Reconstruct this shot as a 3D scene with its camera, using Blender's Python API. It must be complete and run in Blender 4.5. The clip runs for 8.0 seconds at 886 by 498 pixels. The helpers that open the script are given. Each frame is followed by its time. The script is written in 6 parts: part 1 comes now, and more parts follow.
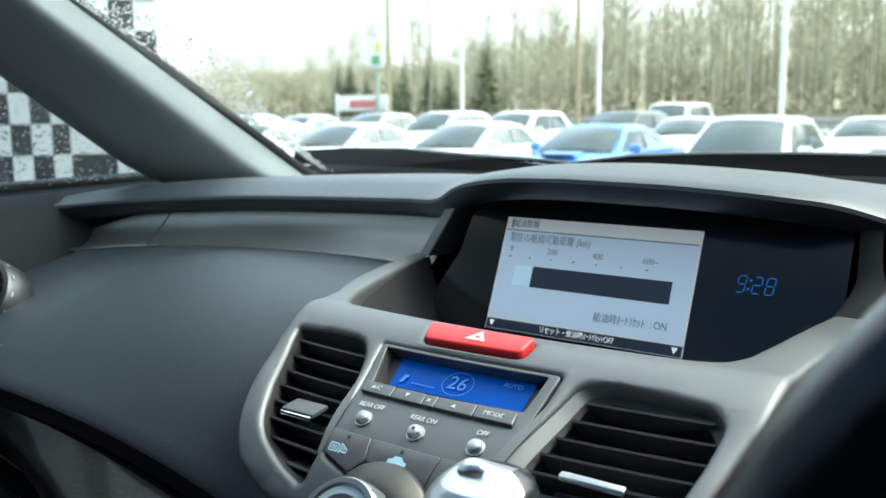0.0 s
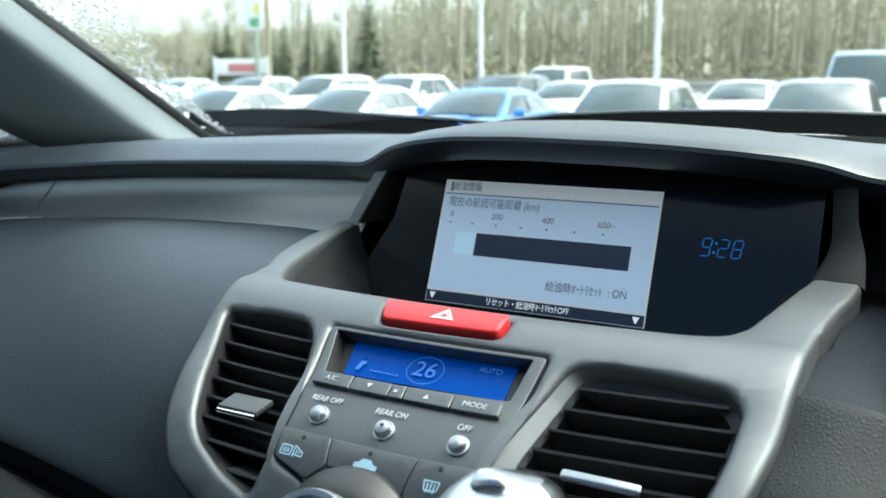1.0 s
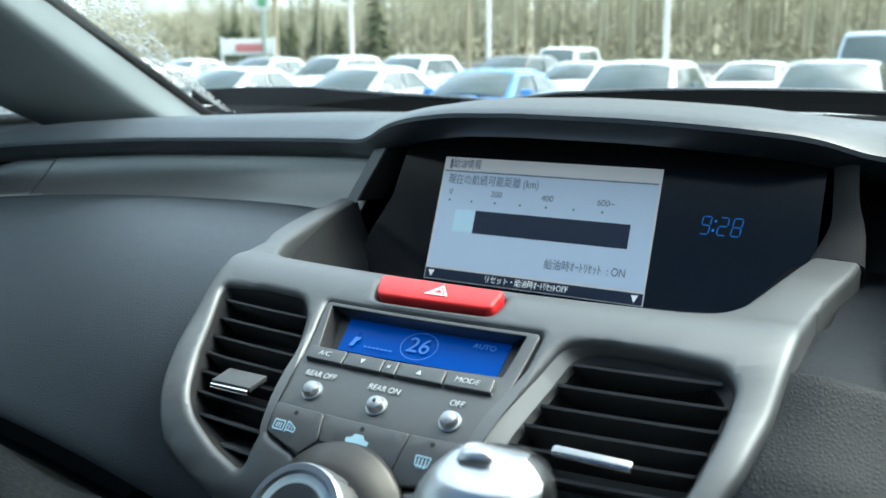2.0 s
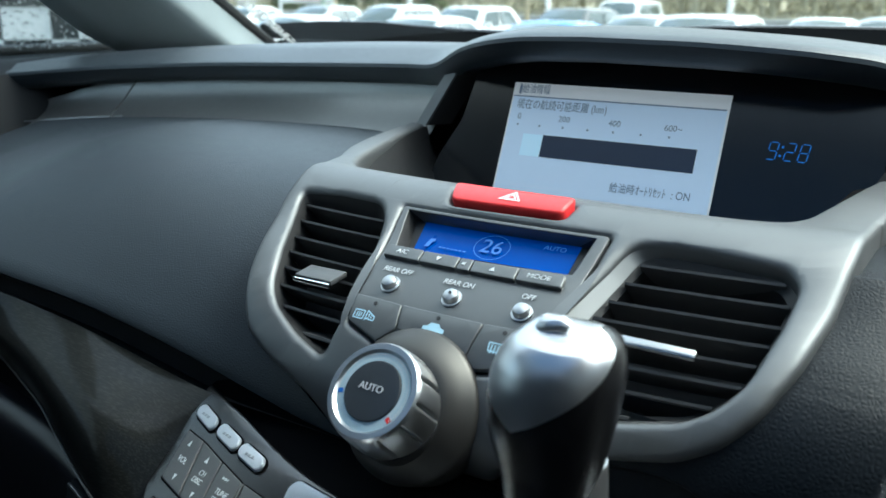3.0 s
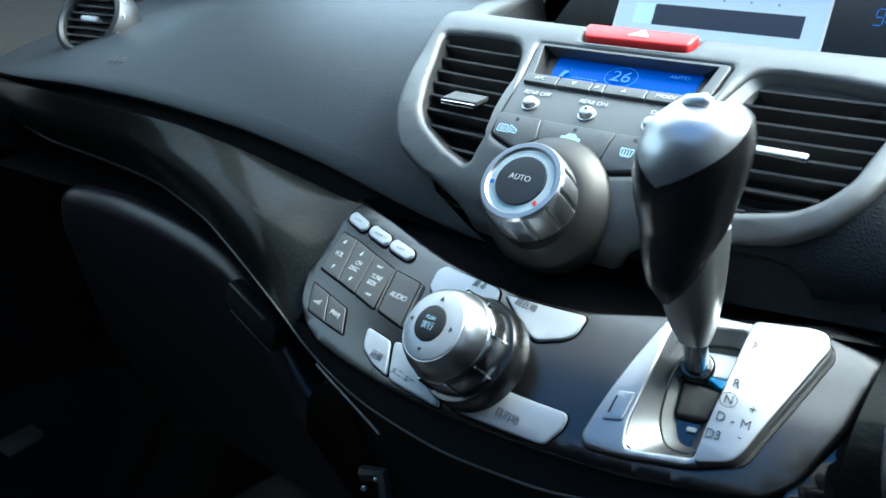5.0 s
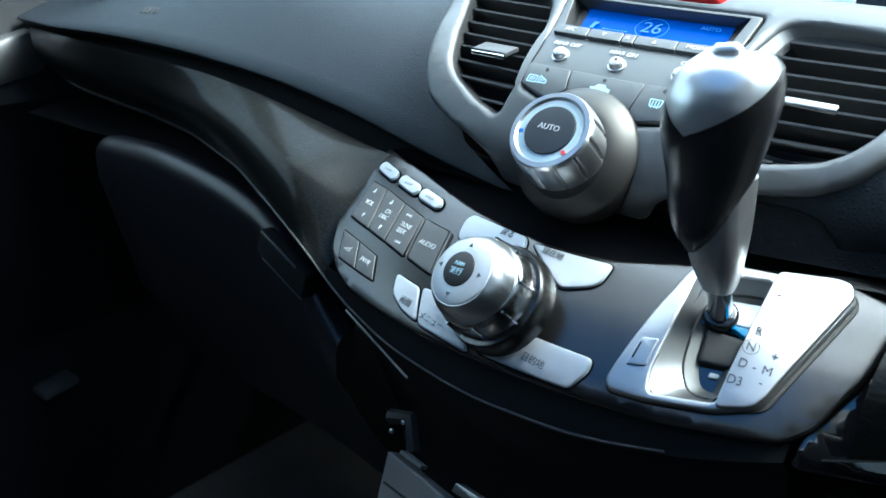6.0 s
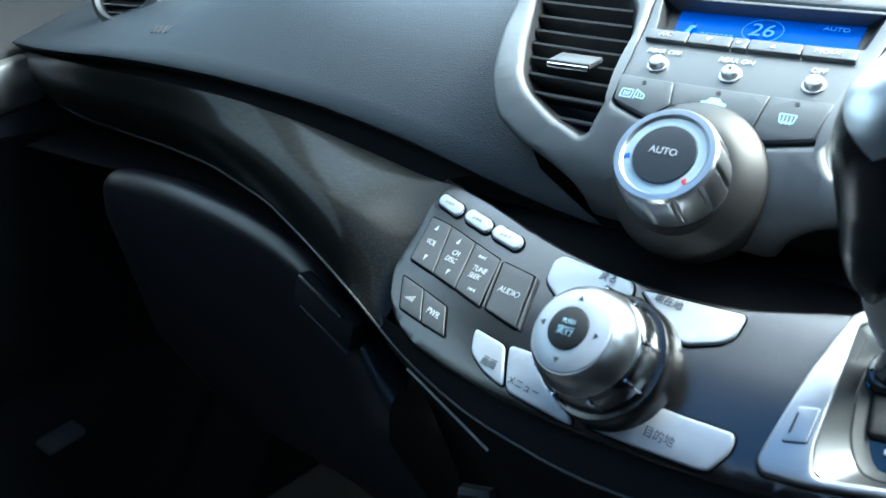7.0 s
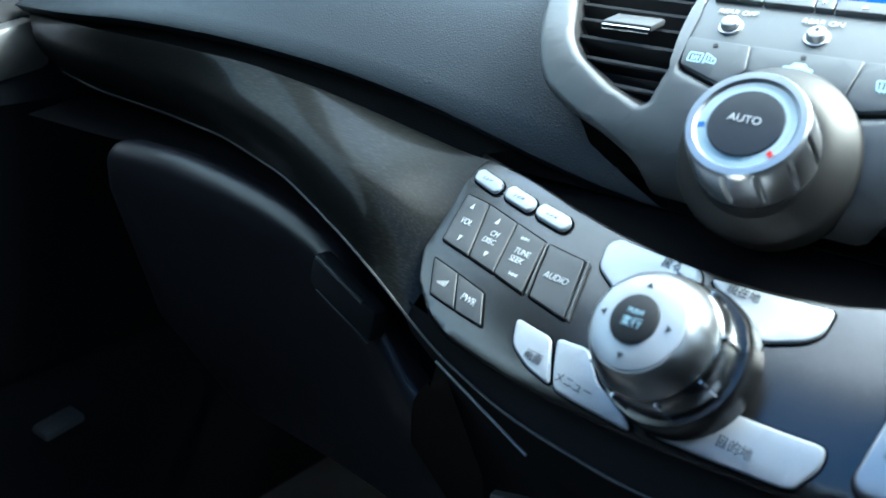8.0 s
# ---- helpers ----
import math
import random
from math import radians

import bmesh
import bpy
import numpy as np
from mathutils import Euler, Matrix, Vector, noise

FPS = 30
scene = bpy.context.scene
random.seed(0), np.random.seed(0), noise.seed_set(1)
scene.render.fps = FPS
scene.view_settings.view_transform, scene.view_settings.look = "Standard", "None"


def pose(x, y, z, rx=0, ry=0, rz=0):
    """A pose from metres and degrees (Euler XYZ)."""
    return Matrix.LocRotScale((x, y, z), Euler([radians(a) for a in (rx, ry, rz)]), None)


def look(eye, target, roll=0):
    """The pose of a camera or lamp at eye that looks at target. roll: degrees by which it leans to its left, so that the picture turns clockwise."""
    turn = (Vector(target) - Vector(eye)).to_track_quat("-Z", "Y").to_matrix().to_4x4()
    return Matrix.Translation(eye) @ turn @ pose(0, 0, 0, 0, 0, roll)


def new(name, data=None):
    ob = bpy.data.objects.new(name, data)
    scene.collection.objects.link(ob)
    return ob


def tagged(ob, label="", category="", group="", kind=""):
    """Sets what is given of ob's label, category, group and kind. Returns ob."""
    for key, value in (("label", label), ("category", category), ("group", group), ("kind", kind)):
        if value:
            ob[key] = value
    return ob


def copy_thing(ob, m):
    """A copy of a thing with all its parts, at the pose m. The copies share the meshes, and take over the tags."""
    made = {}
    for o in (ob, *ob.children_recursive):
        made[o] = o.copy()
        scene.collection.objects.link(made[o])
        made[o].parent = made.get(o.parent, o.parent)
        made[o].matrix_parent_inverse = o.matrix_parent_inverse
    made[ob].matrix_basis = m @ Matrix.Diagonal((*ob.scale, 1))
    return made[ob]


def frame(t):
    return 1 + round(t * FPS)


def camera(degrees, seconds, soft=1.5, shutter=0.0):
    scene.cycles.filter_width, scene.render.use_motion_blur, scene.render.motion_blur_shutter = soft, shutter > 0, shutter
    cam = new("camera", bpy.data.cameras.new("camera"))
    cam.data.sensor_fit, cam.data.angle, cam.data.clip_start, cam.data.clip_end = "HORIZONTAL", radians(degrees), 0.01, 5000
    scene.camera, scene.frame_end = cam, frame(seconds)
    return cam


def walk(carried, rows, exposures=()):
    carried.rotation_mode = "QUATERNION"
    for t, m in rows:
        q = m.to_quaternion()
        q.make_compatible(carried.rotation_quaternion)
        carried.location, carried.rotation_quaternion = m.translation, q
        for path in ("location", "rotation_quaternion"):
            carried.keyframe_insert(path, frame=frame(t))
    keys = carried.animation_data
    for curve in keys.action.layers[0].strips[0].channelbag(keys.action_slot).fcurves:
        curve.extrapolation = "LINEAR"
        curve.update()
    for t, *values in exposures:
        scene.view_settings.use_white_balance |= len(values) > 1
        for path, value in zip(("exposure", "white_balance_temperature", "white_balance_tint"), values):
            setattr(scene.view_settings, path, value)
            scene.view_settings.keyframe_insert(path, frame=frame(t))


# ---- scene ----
cam = camera(51.9, 8.0)
PATH = [
    (0, (0.275, 0.221, 1.225), (-0.905, 1.804, 0.908), -0.7),
    (0.5, (0.226, 0.24, 1.224), (-0.841, 1.883, 0.82), -1.0),
    (1, (0.207, 0.252, 1.216), (-0.756, 1.96, 0.821), -0.6),
    (2.5, (0.214, 0.257, 1.21), (-0.785, 1.92, 0.726), -0.0),
    (3, (0.215, 0.229, 1.194), (-0.841, 1.842, 0.661), 0.4),
    (3.5, (0.207, 0.186, 1.18), (-0.887, 1.767, 0.63), 0.8),
    (3.6, (0.207, 0.18, 1.179), (-0.894, 1.754, 0.62), 0.8),
    (4, (0.211, 0.159, 1.176), (-0.904, 1.713, 0.59), 1.0),
    (4.5, (0.222, 0.153, 1.169), (-0.909, 1.674, 0.531), 1.1),
    (5, (0.229, 0.144, 1.156), (-0.909, 1.638, 0.468), 1.9),
    (6.5, (0.234, 0.135, 1.152), (-0.933, 1.556, 0.363), 1.7),
    (7, (0.154, 0.169, 1.137), (-1.006, 1.621, 0.398), 0.5),
    (7.5, (0.114, 0.203, 1.118), (-1.043, 1.655, 0.375), 0.8),
    (8, (0.118, 0.193, 1.113), (-1.051, 1.632, 0.363), 1.9),
]
EXPOSURES = [(0.0, 0.0, 6150, -5), (1.0, -0.08, 5950, -5), (2.5, -0.07, 5850, -6), (3.5, 0.15, 5740, -6), (4.0, 0.44, 5640, -6), (5.0, 0.81, 5490, -7), (6.5, 1.12, 5460, -7), (8.0, 1.28, 5370, -8)]
walk(cam, [(t, look(eye, target, roll)) for t, eye, target, roll in PATH], EXPOSURES)

# The lens opens wide enough that only what lies about as far as the dashboard is sharp.
cam.data.dof.use_dof, cam.data.dof.focus_distance, cam.data.dof.aperture_fstop = True, 0.50, 14.0

# ---- daylight ----
world = bpy.data.worlds.new("overcast_sky")
scene.world = world
world.use_nodes = True
wn, wl = world.node_tree.nodes, world.node_tree.links
wn.clear()
sky = wn.new("ShaderNodeTexSky")
sky.sky_type = "NISHITA"
sky.sun_disc = False
sky.sun_elevation, sky.sun_rotation = radians(53), radians(45)
sky.air_density, sky.dust_density, sky.ozone_density = 1.0, 6.0, 1.0
grey = wn.new("ShaderNodeHueSaturation")
grey.inputs["Saturation"].default_value = 0.8
back = wn.new("ShaderNodeBackground")
back.inputs["Strength"].default_value = 0.98
wout = wn.new("ShaderNodeOutputWorld")
wl.new(sky.outputs[0], grey.inputs["Color"])
cloud = wn.new("ShaderNodeMix")
cloud.data_type = "RGBA"
cloud.inputs[7].default_value = (2.05, 2.08, 2.10, 1)
where = wn.new("ShaderNodeTexCoord")
puffs = wn.new("ShaderNodeTexNoise")
puffs.inputs["Scale"].default_value, puffs.inputs["Detail"].default_value, puffs.inputs["Distortion"].default_value = 2.6, 5, 0.6
cover = wn.new("ShaderNodeMapRange")
cover.inputs["From Min"].default_value, cover.inputs["From Max"].default_value = 0.40, 0.56
cover.inputs["To Min"].default_value, cover.inputs["To Max"].default_value = 0.30, 0.95
wl.new(where.outputs["Generated"], puffs.inputs["Vector"])
wl.new(puffs.outputs["Fac"], cover.inputs["Value"])
wl.new(cover.outputs[0], cloud.inputs[0])
wl.new(grey.outputs[0], cloud.inputs[6])
wl.new(cloud.outputs[2], back.inputs["Color"])
wl.new(back.outputs[0], wout.inputs["Surface"])
sun = new("sun", bpy.data.lights.new("sun", "SUN"))
sun.data.energy, sun.data.angle, sun.data.color = 1.3, radians(14), (1.0, 0.97, 0.93)
sun.matrix_world = look((4.5, 4.5, 8.5), (0, 0, 0))


# ---- materials ----
def material(name, colour, rough=0.5, metal=0.0, grain=0.0, grain_size=900.0, vary=0.08, patch=14.0, coat=0.0, emit=0.0, island=0.0, leather=False, spec=0.5):
    """A principled surface with variation at two scales and a fine relief."""
    m = bpy.data.materials.new(name)
    m.use_nodes = True
    n, l = m.node_tree.nodes, m.node_tree.links
    b = n["Principled BSDF"]
    b.inputs["Metallic"].default_value = metal
    b.inputs["Coat Weight"].default_value = coat
    b.inputs["Coat Roughness"].default_value = 0.06
    b.inputs["Specular IOR Level"].default_value = spec
    co = n.new("ShaderNodeTexCoord")
    big, fine = n.new("ShaderNodeTexNoise"), n.new("ShaderNodeTexNoise")
    big.inputs["Scale"].default_value, big.inputs["Detail"].default_value = patch, 6
    fine.inputs["Scale"].default_value, fine.inputs["Detail"].default_value = patch * 12, 3
    for t in (big, fine):
        l.new(co.outputs["Object"], t.inputs["Vector"])
    mix = n.new("ShaderNodeMix")
    mix.data_type = "FLOAT"
    mix.inputs[0].default_value = 0.4
    l.new(big.outputs["Fac"], mix.inputs[2])
    l.new(fine.outputs["Fac"], mix.inputs[3])
    ramp = n.new("ShaderNodeMapRange")
    ramp.inputs["From Min"].default_value, ramp.inputs["From Max"].default_value = 0.3, 0.7
    ramp.inputs["To Min"].default_value, ramp.inputs["To Max"].default_value = 1 - vary, 1 + vary
    l.new(mix.outputs[0], ramp.inputs["Value"])
    value = ramp.outputs[0]
    if island:
        geo = n.new("ShaderNodeNewGeometry")
        r2 = n.new("ShaderNodeMapRange")
        r2.inputs["To Min"].default_value, r2.inputs["To Max"].default_value = 1 - island, 1 + island
        l.new(geo.outputs["Random Per Island"], r2.inputs["Value"])
        mul = n.new("ShaderNodeMath")
        mul.operation = "MULTIPLY"
        l.new(value, mul.inputs[0])
        l.new(r2.outputs[0], mul.inputs[1])
        value = mul.outputs[0]
    tint = n.new("ShaderNodeVectorMath")
    tint.operation = "SCALE"
    tint.inputs[0].default_value = colour
    l.new(value, tint.inputs["Scale"])
    l.new(tint.outputs[0], b.inputs["Base Color"])
    rr = n.new("ShaderNodeMapRange")
    rr.inputs["To Min"].default_value, rr.inputs["To Max"].default_value = max(0.02, rough - 0.06 + 0.05 * metal), min(1, rough + 0.06 - 0.05 * metal)
    l.new(fine.outputs["Fac"], rr.inputs["Value"])
    l.new(rr.outputs[0], b.inputs["Roughness"])
    if grain:
        bump = n.new("ShaderNodeBump")
        bump.inputs["Strength"].default_value, bump.inputs["Distance"].default_value = grain, 0.0006
        if leather:
            tex = n.new("ShaderNodeTexVoronoi")
            tex.feature = "DISTANCE_TO_EDGE"
            out = tex.outputs["Distance"]
        else:
            tex = n.new("ShaderNodeTexNoise")
            tex.inputs["Detail"].default_value = 4
            out = tex.outputs["Fac"]
        tex.inputs["Scale"].default_value = grain_size
        l.new(co.outputs["Object"], tex.inputs["Vector"])
        l.new(out, bump.inputs["Height"])
        l.new(bump.outputs[0], b.inputs["Normal"])
    if emit:
        b.inputs["Emission Color"].default_value = (*colour, 1)
        b.inputs["Emission Strength"].default_value = emit
    return m


def glass_pane(name, tint=(0.93, 0.96, 0.95)):
    """A thin pane: it lets the view through and reflects by Fresnel."""
    m = bpy.data.materials.new(name)
    m.use_nodes = True
    n, l = m.node_tree.nodes, m.node_tree.links
    n.clear()
    out, mix = n.new("ShaderNodeOutputMaterial"), n.new("ShaderNodeMixShader")
    tr, gl, fr = n.new("ShaderNodeBsdfTransparent"), n.new("ShaderNodeBsdfGlossy"), n.new("ShaderNodeLayerWeight")
    tr.inputs["Color"].default_value = (*tint, 1)
    gl.inputs["Roughness"].default_value = 0.02
    bend, lift = n.new("ShaderNodeMath"), n.new("ShaderNodeMath")
    bend.operation, bend.inputs[1].default_value = "POWER", 5.0
    lift.operation, lift.inputs[1].default_value, lift.inputs[2].default_value = "MULTIPLY_ADD", 0.85, 0.04
    l.new(fr.outputs["Facing"], bend.inputs[0])
    l.new(bend.outputs[0], lift.inputs[0])
    l.new(lift.outputs[0], mix.inputs[0])
    l.new(tr.outputs[0], mix.inputs[1])
    l.new(gl.outputs[0], mix.inputs[2])
    l.new(mix.outputs[0], out.inputs["Surface"])
    return m


def smoked(name):
    """Black wood-look lacquer: short pale fibres under a mirror coat."""
    m = material(name, (0.010, 0.0105, 0.010), 0.35, vary=0.2, coat=0.15, spec=0.08)
    n, l = m.node_tree.nodes, m.node_tree.links
    b = n["Principled BSDF"]
    b.inputs["Coat Roughness"].default_value = 0.03
    co, mp, tex, ramp, mix = n.new("ShaderNodeTexCoord"), n.new("ShaderNodeMapping"), n.new("ShaderNodeTexNoise"), n.new("ShaderNodeMapRange"), n.new("ShaderNodeMix")
    mp.inputs["Rotation"].default_value = (0, 0.5, 0.7)
    mp.inputs["Scale"].default_value = (160, 1100, 1100)
    tex.inputs["Scale"].default_value, tex.inputs["Detail"].default_value = 1.0, 2
    ramp.inputs["From Min"].default_value, ramp.inputs["From Max"].default_value = 0.45, 0.75
    mix.data_type = "RGBA"
    mix.inputs[6].default_value, mix.inputs[7].default_value = (0.0065, 0.007, 0.0066, 1), (0.017, 0.0175, 0.0160, 1)
    l.new(co.outputs["Object"], mp.inputs["Vector"])
    l.new(mp.outputs[0], tex.inputs["Vector"])
    l.new(tex.outputs["Fac"], ramp.inputs["Value"])
    l.new(ramp.outputs[0], mix.inputs[0])
    l.new(mix.outputs[2], b.inputs["Base Color"])
    return m


def brushed(name, colour, rough, metal):
    """A metallic inlay with fine lines along the car's width."""
    m = material(name, colour, rough, metal, vary=0.06)
    n, l = m.node_tree.nodes, m.node_tree.links
    co, mp, tex, bump = n.new("ShaderNodeTexCoord"), n.new("ShaderNodeMapping"), n.new("ShaderNodeTexNoise"), n.new("ShaderNodeBump")
    mp.inputs["Scale"].default_value = (4, 900, 900)
    tex.inputs["Scale"].default_value, tex.inputs["Detail"].default_value = 1.0, 3
    bump.inputs["Strength"].default_value, bump.inputs["Distance"].default_value = 0.25, 0.0004
    l.new(co.outputs["Object"], mp.inputs["Vector"])
    l.new(mp.outputs[0], tex.inputs["Vector"])
    l.new(tex.outputs["Fac"], bump.inputs["Height"])
    l.new(bump.outputs[0], n["Principled BSDF"].inputs["Normal"])
    return m


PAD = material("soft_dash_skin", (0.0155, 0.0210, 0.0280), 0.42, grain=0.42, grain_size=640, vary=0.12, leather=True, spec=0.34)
# Darker copy of PAD: the shade right of the stack is in its colour.
PADSHADED = material("shaded_dash_skin", (0.0080, 0.0110, 0.0150), 0.48, grain=0.60, grain_size=480, vary=0.12, leather=True, spec=0.15)
PADTOP = material("dash_top_skin", (0.0130, 0.0195, 0.0275), 0.40, grain=0.26, grain_size=520, vary=0.10, leather=True, spec=0.85)
SILVER = material("silver_grey_paint", (0.142, 0.147, 0.151), 0.46, metal=0.62, grain=0.06, grain_size=2500, vary=0.03)
GUN = material("gunmetal_panel_paint", (0.115, 0.119, 0.122), 0.42, metal=0.6, vary=0.05)
BRONZE = material("bronze_grey_panel_paint", (0.108, 0.106, 0.106), 0.25, metal=0.95, grain=0.05, grain_size=2500, vary=0.04)
TRAYMAT = material("brownish_tray_paint", (0.17, 0.155, 0.15), 0.45, vary=0.06)
CAPDARK = material("dark_blue_grey_cap", (0.022, 0.026, 0.032), 0.32, grain=0.1, grain_size=1800, vary=0.08)
PIANO = material("glossy_black_cover", (0.008, 0.008, 0.009), 0.07, coat=1.0, vary=0.1, spec=0.8)
BUTTON = material("dark_grey_button_plastic", (0.060, 0.062, 0.064), 0.42, grain=0.15, grain_size=1800, vary=0.08)
WHITEB = material("pale_silver_button_paint", (0.46, 0.49, 0.53), 0.30, metal=0.25, grain=0.05, vary=0.03)
BLACK = material("black_plastic", (0.012, 0.012, 0.013), 0.55, grain=0.2, grain_size=1500, vary=0.2)
SLAT = material("vent_slat_plastic", (0.050, 0.050, 0.051), 0.45, vary=0.1)
GLOSS = smoked("smoked_glossy_trim")
RECESS = material("dark_plastic_and_flank_shade", (0.015, 0.015, 0.016), 0.55, grain=0.2, grain_size=1500, vary=0.1)
SMOKY = material("smoky_silver", (0.105, 0.108, 0.112), 0.40, metal=1.0, vary=0.02)
CHROME = material("chrome", (0.78, 0.79, 0.81), 0.10, metal=1.0, vary=0.03)
SMOKEDMETAL = material("smoked_satin_metal", (0.42, 0.42, 0.42), 0.22, metal=1.0, vary=0.03)
# Darker copy of SATIN: the gate wall's shade is put into its colour.
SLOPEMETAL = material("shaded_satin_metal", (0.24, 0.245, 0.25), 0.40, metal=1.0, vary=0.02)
SATIN = material("satin_aluminium", (0.46, 0.47, 0.48), 0.38, metal=1.0, vary=0.01)
POLISH = material("polished_aluminium", (0.60, 0.61, 0.62), 0.30, metal=1.0, vary=0.01)
CAPMETAL = material("brushed_knob_metal", (0.66, 0.67, 0.69), 0.33, metal=0.95, vary=0.02)
STRIPMAT = brushed("brushed_dark_trim", (0.30, 0.305, 0.305), 0.36, 0.85)
DIALBASE = material("bronze_grey_dial_base", (0.070, 0.067, 0.063), 0.42, metal=0.7, vary=0.04)
HAZARD = material("red_hazard_plastic", (0.66, 0.020, 0.024), 0.42, vary=0.05)
PRINT = material("white_print", (0.50, 0.53, 0.55), 0.5, vary=0.04)
BLUEPRINT = material("pale_blue_print", (0.38, 0.58, 0.70), 0.5, vary=0.04)
PALEPRINT = material("grey_print", (0.28, 0.30, 0.32), 0.5, vary=0.04)
DARKPRINT = material("dark_print", (0.045, 0.05, 0.055), 0.5, vary=0.04)
FADEDRED = material("faded_red_print", (0.60, 0.30, 0.30), 0.5, vary=0.04)
RED = material("red_mark", (0.55, 0.02, 0.02), 0.4, vary=0.05)
BLUE = material("blue_mark", (0.02, 0.12, 0.45), 0.4, vary=0.05)
DIALRING = material("pale_blue_dial_ring", (0.36, 0.47, 0.54), 0.35, metal=0.1, vary=0.03)
PILLAR = material("grey_pillar_trim", (0.215, 0.245, 0.255), 0.75, grain=0.3, grain_size=900, vary=0.05, spec=0.2)
WIPER = material("black_wiper_rubber", (0.005, 0.005, 0.0055), 0.5, vary=0.2, spec=0.12)
DOORVINYL = material("navy_black_door_vinyl", (0.0125, 0.0140, 0.0165), 0.55, grain=0.3, grain_size=650, vary=0.1, leather=True, spec=0.12)
RUBBER = material("black_rubber_seal", (0.012, 0.012, 0.013), 0.6, grain=0.3, vary=0.2)
CARPET = material("dark_carpet", (0.046, 0.046, 0.050), 0.95, grain=0.8, grain_size=700, vary=0.3)
DOORMAT = material("door_panel_vinyl", (0.021, 0.0215, 0.0230), 0.6, grain=0.3, grain_size=650, vary=0.1, leather=True, spec=0.06)
LID = material("black_lid_plastic", (0.0140, 0.0132, 0.0172), 0.34, grain=0.2, grain_size=800, vary=0.15, spec=0.60)
# Near black, so that surfaces inside gaps look fully shaded.
GAPMAT = material("black_plastic_and_gap_shade", (0.006, 0.006, 0.0066), 0.9, vary=0.2, spec=0.03)
HEADLINER = material("grey_headliner_cloth", (0.085, 0.087, 0.088), 0.95, grain=0.4, vary=0.06)
SCREENGLASS = material("dark_display_glass", (0.006, 0.007, 0.009), 0.22, vary=0.1)
LCDON = material("screen_lit_pale_blue", (0.41, 0.485, 0.61), 0.35, vary=0.02, emit=0.40)
LCDTOP = material("screen_lit_grey", (0.50, 0.50, 0.53), 0.35, vary=0.02, emit=0.42)
LCDDARK = material("screen_dark_bar", (0.010, 0.016, 0.035), 0.35, vary=0.05, emit=0.4)
LCDTEXT = material("screen_grey_text", (0.10, 0.13, 0.19), 0.35, vary=0.03, emit=0.35)
LCDPALE = material("screen_pale_text", (0.75, 0.78, 0.80), 0.35, vary=0.03, emit=0.5)
CLIMLCD = material("climate_lcd_blue", (0.0, 0.050, 0.30), 0.3, vary=0.05, emit=0.22, spec=0.1)
CLIMSEG = material("climate_lcd_segments", (0.06, 0.16, 0.46), 0.3, vary=0.03, emit=0.36, spec=0.1)
CLOCKSEG = material("clock_digits_blue", (0.02, 0.16, 0.55), 0.3, vary=0.03, emit=0.42)
LEATHER = material("black_leather", (0.008, 0.008, 0.009), 0.24, grain=0.16, grain_size=1100, vary=0.10, leather=True, spec=0.7)
PANE = glass_pane("clear_pane")
# Tint added to the passenger window to weaken the light from the left.
SHADEPANE = glass_pane("light_cutting_side_pane", (0.66, 0.70, 0.72))
DRIVERPANE = glass_pane("light_blocking_side_pane", (0.34, 0.37, 0.39))
TINT = glass_pane("added_roof_pane", (0.20, 0.31, 0.44))


# ---- builders ----
class Profile:
    """A smooth curve in y and z from the rear edge down; s is the way along it, x bows it by k."""

    def __init__(self, points, k):
        p = np.array(points, float)
        q = np.vstack([2 * p[0] - p[1], p, 2 * p[-1] - p[-2]])
        out = []
        for i in range(1, len(q) - 2):
            a, b, c, d = q[i - 1 : i + 3]
            for u in np.linspace(0, 1, 12, endpoint=False):
                out.append(0.5 * (2 * b + (c - a) * u + (2 * a - 5 * b + 4 * c - d) * u * u + (3 * b - a - 3 * c + d) * u**3))
        out.append(p[-1])
        self.p = np.array(out)
        self.s = np.r_[0, np.cumsum(np.hypot(*np.diff(self.p, axis=0).T))]
        self.k = k

    def flat(self, u):
        if u < 0:
            return self.p[0] + np.array((-1.0, -0.009)) * u
        if u > self.s[-1]:
            d = self.p[-1] - self.p[-2]
            return self.p[-1] + d / np.hypot(*d) * (u - self.s[-1])
        return np.array([np.interp(u, self.s, self.p[:, 0]), np.interp(u, self.s, self.p[:, 1])])

    def at(self, x, u, h=0.0):
        c, t = self.flat(u), self.flat(u + 0.002) - self.flat(u - 0.002)
        t = t / np.hypot(*t)
        return Vector((x, c[0] + self.k * x * x + h * t[1], c[1] - h * t[0]))

    def axes(self, x, u, h=0.0, turn=0.0):
        """A pose on the surface: x to the right, y up along it, z out of it."""
        t = self.flat(u + 0.002) - self.flat(u - 0.002)
        up = Vector((0, -t[0], -t[1])).normalized()
        right = Vector((1, 2 * self.k * x, 0)).normalized()
        out = right.cross(up).normalized()
        m = Matrix((right, up, out)).transposed().to_4x4()
        return Matrix.Translation(self.at(x, u, h)) @ m @ pose(0, 0, 0, 0, 0, turn)


STACK = Profile([(0.673, 1.0937), (0.652, 1.0943), (0.632, 1.0955), (0.614, 1.089), (0.590, 1.0745), (0.566, 1.0625), (0.548, 1.049), (0.536, 1.032), (0.5290, 1.012), (0.5325, 0.997), (0.5410, 0.985)], 0.5)
CONS = Profile([(0.545, 0.998), (0.526, 0.990), (0.508, 0.981), (0.490, 0.969), (0.473, 0.957), (0.458, 0.944), (0.449, 0.932), (0.446, 0.918), (0.450, 0.900)], 1.2)


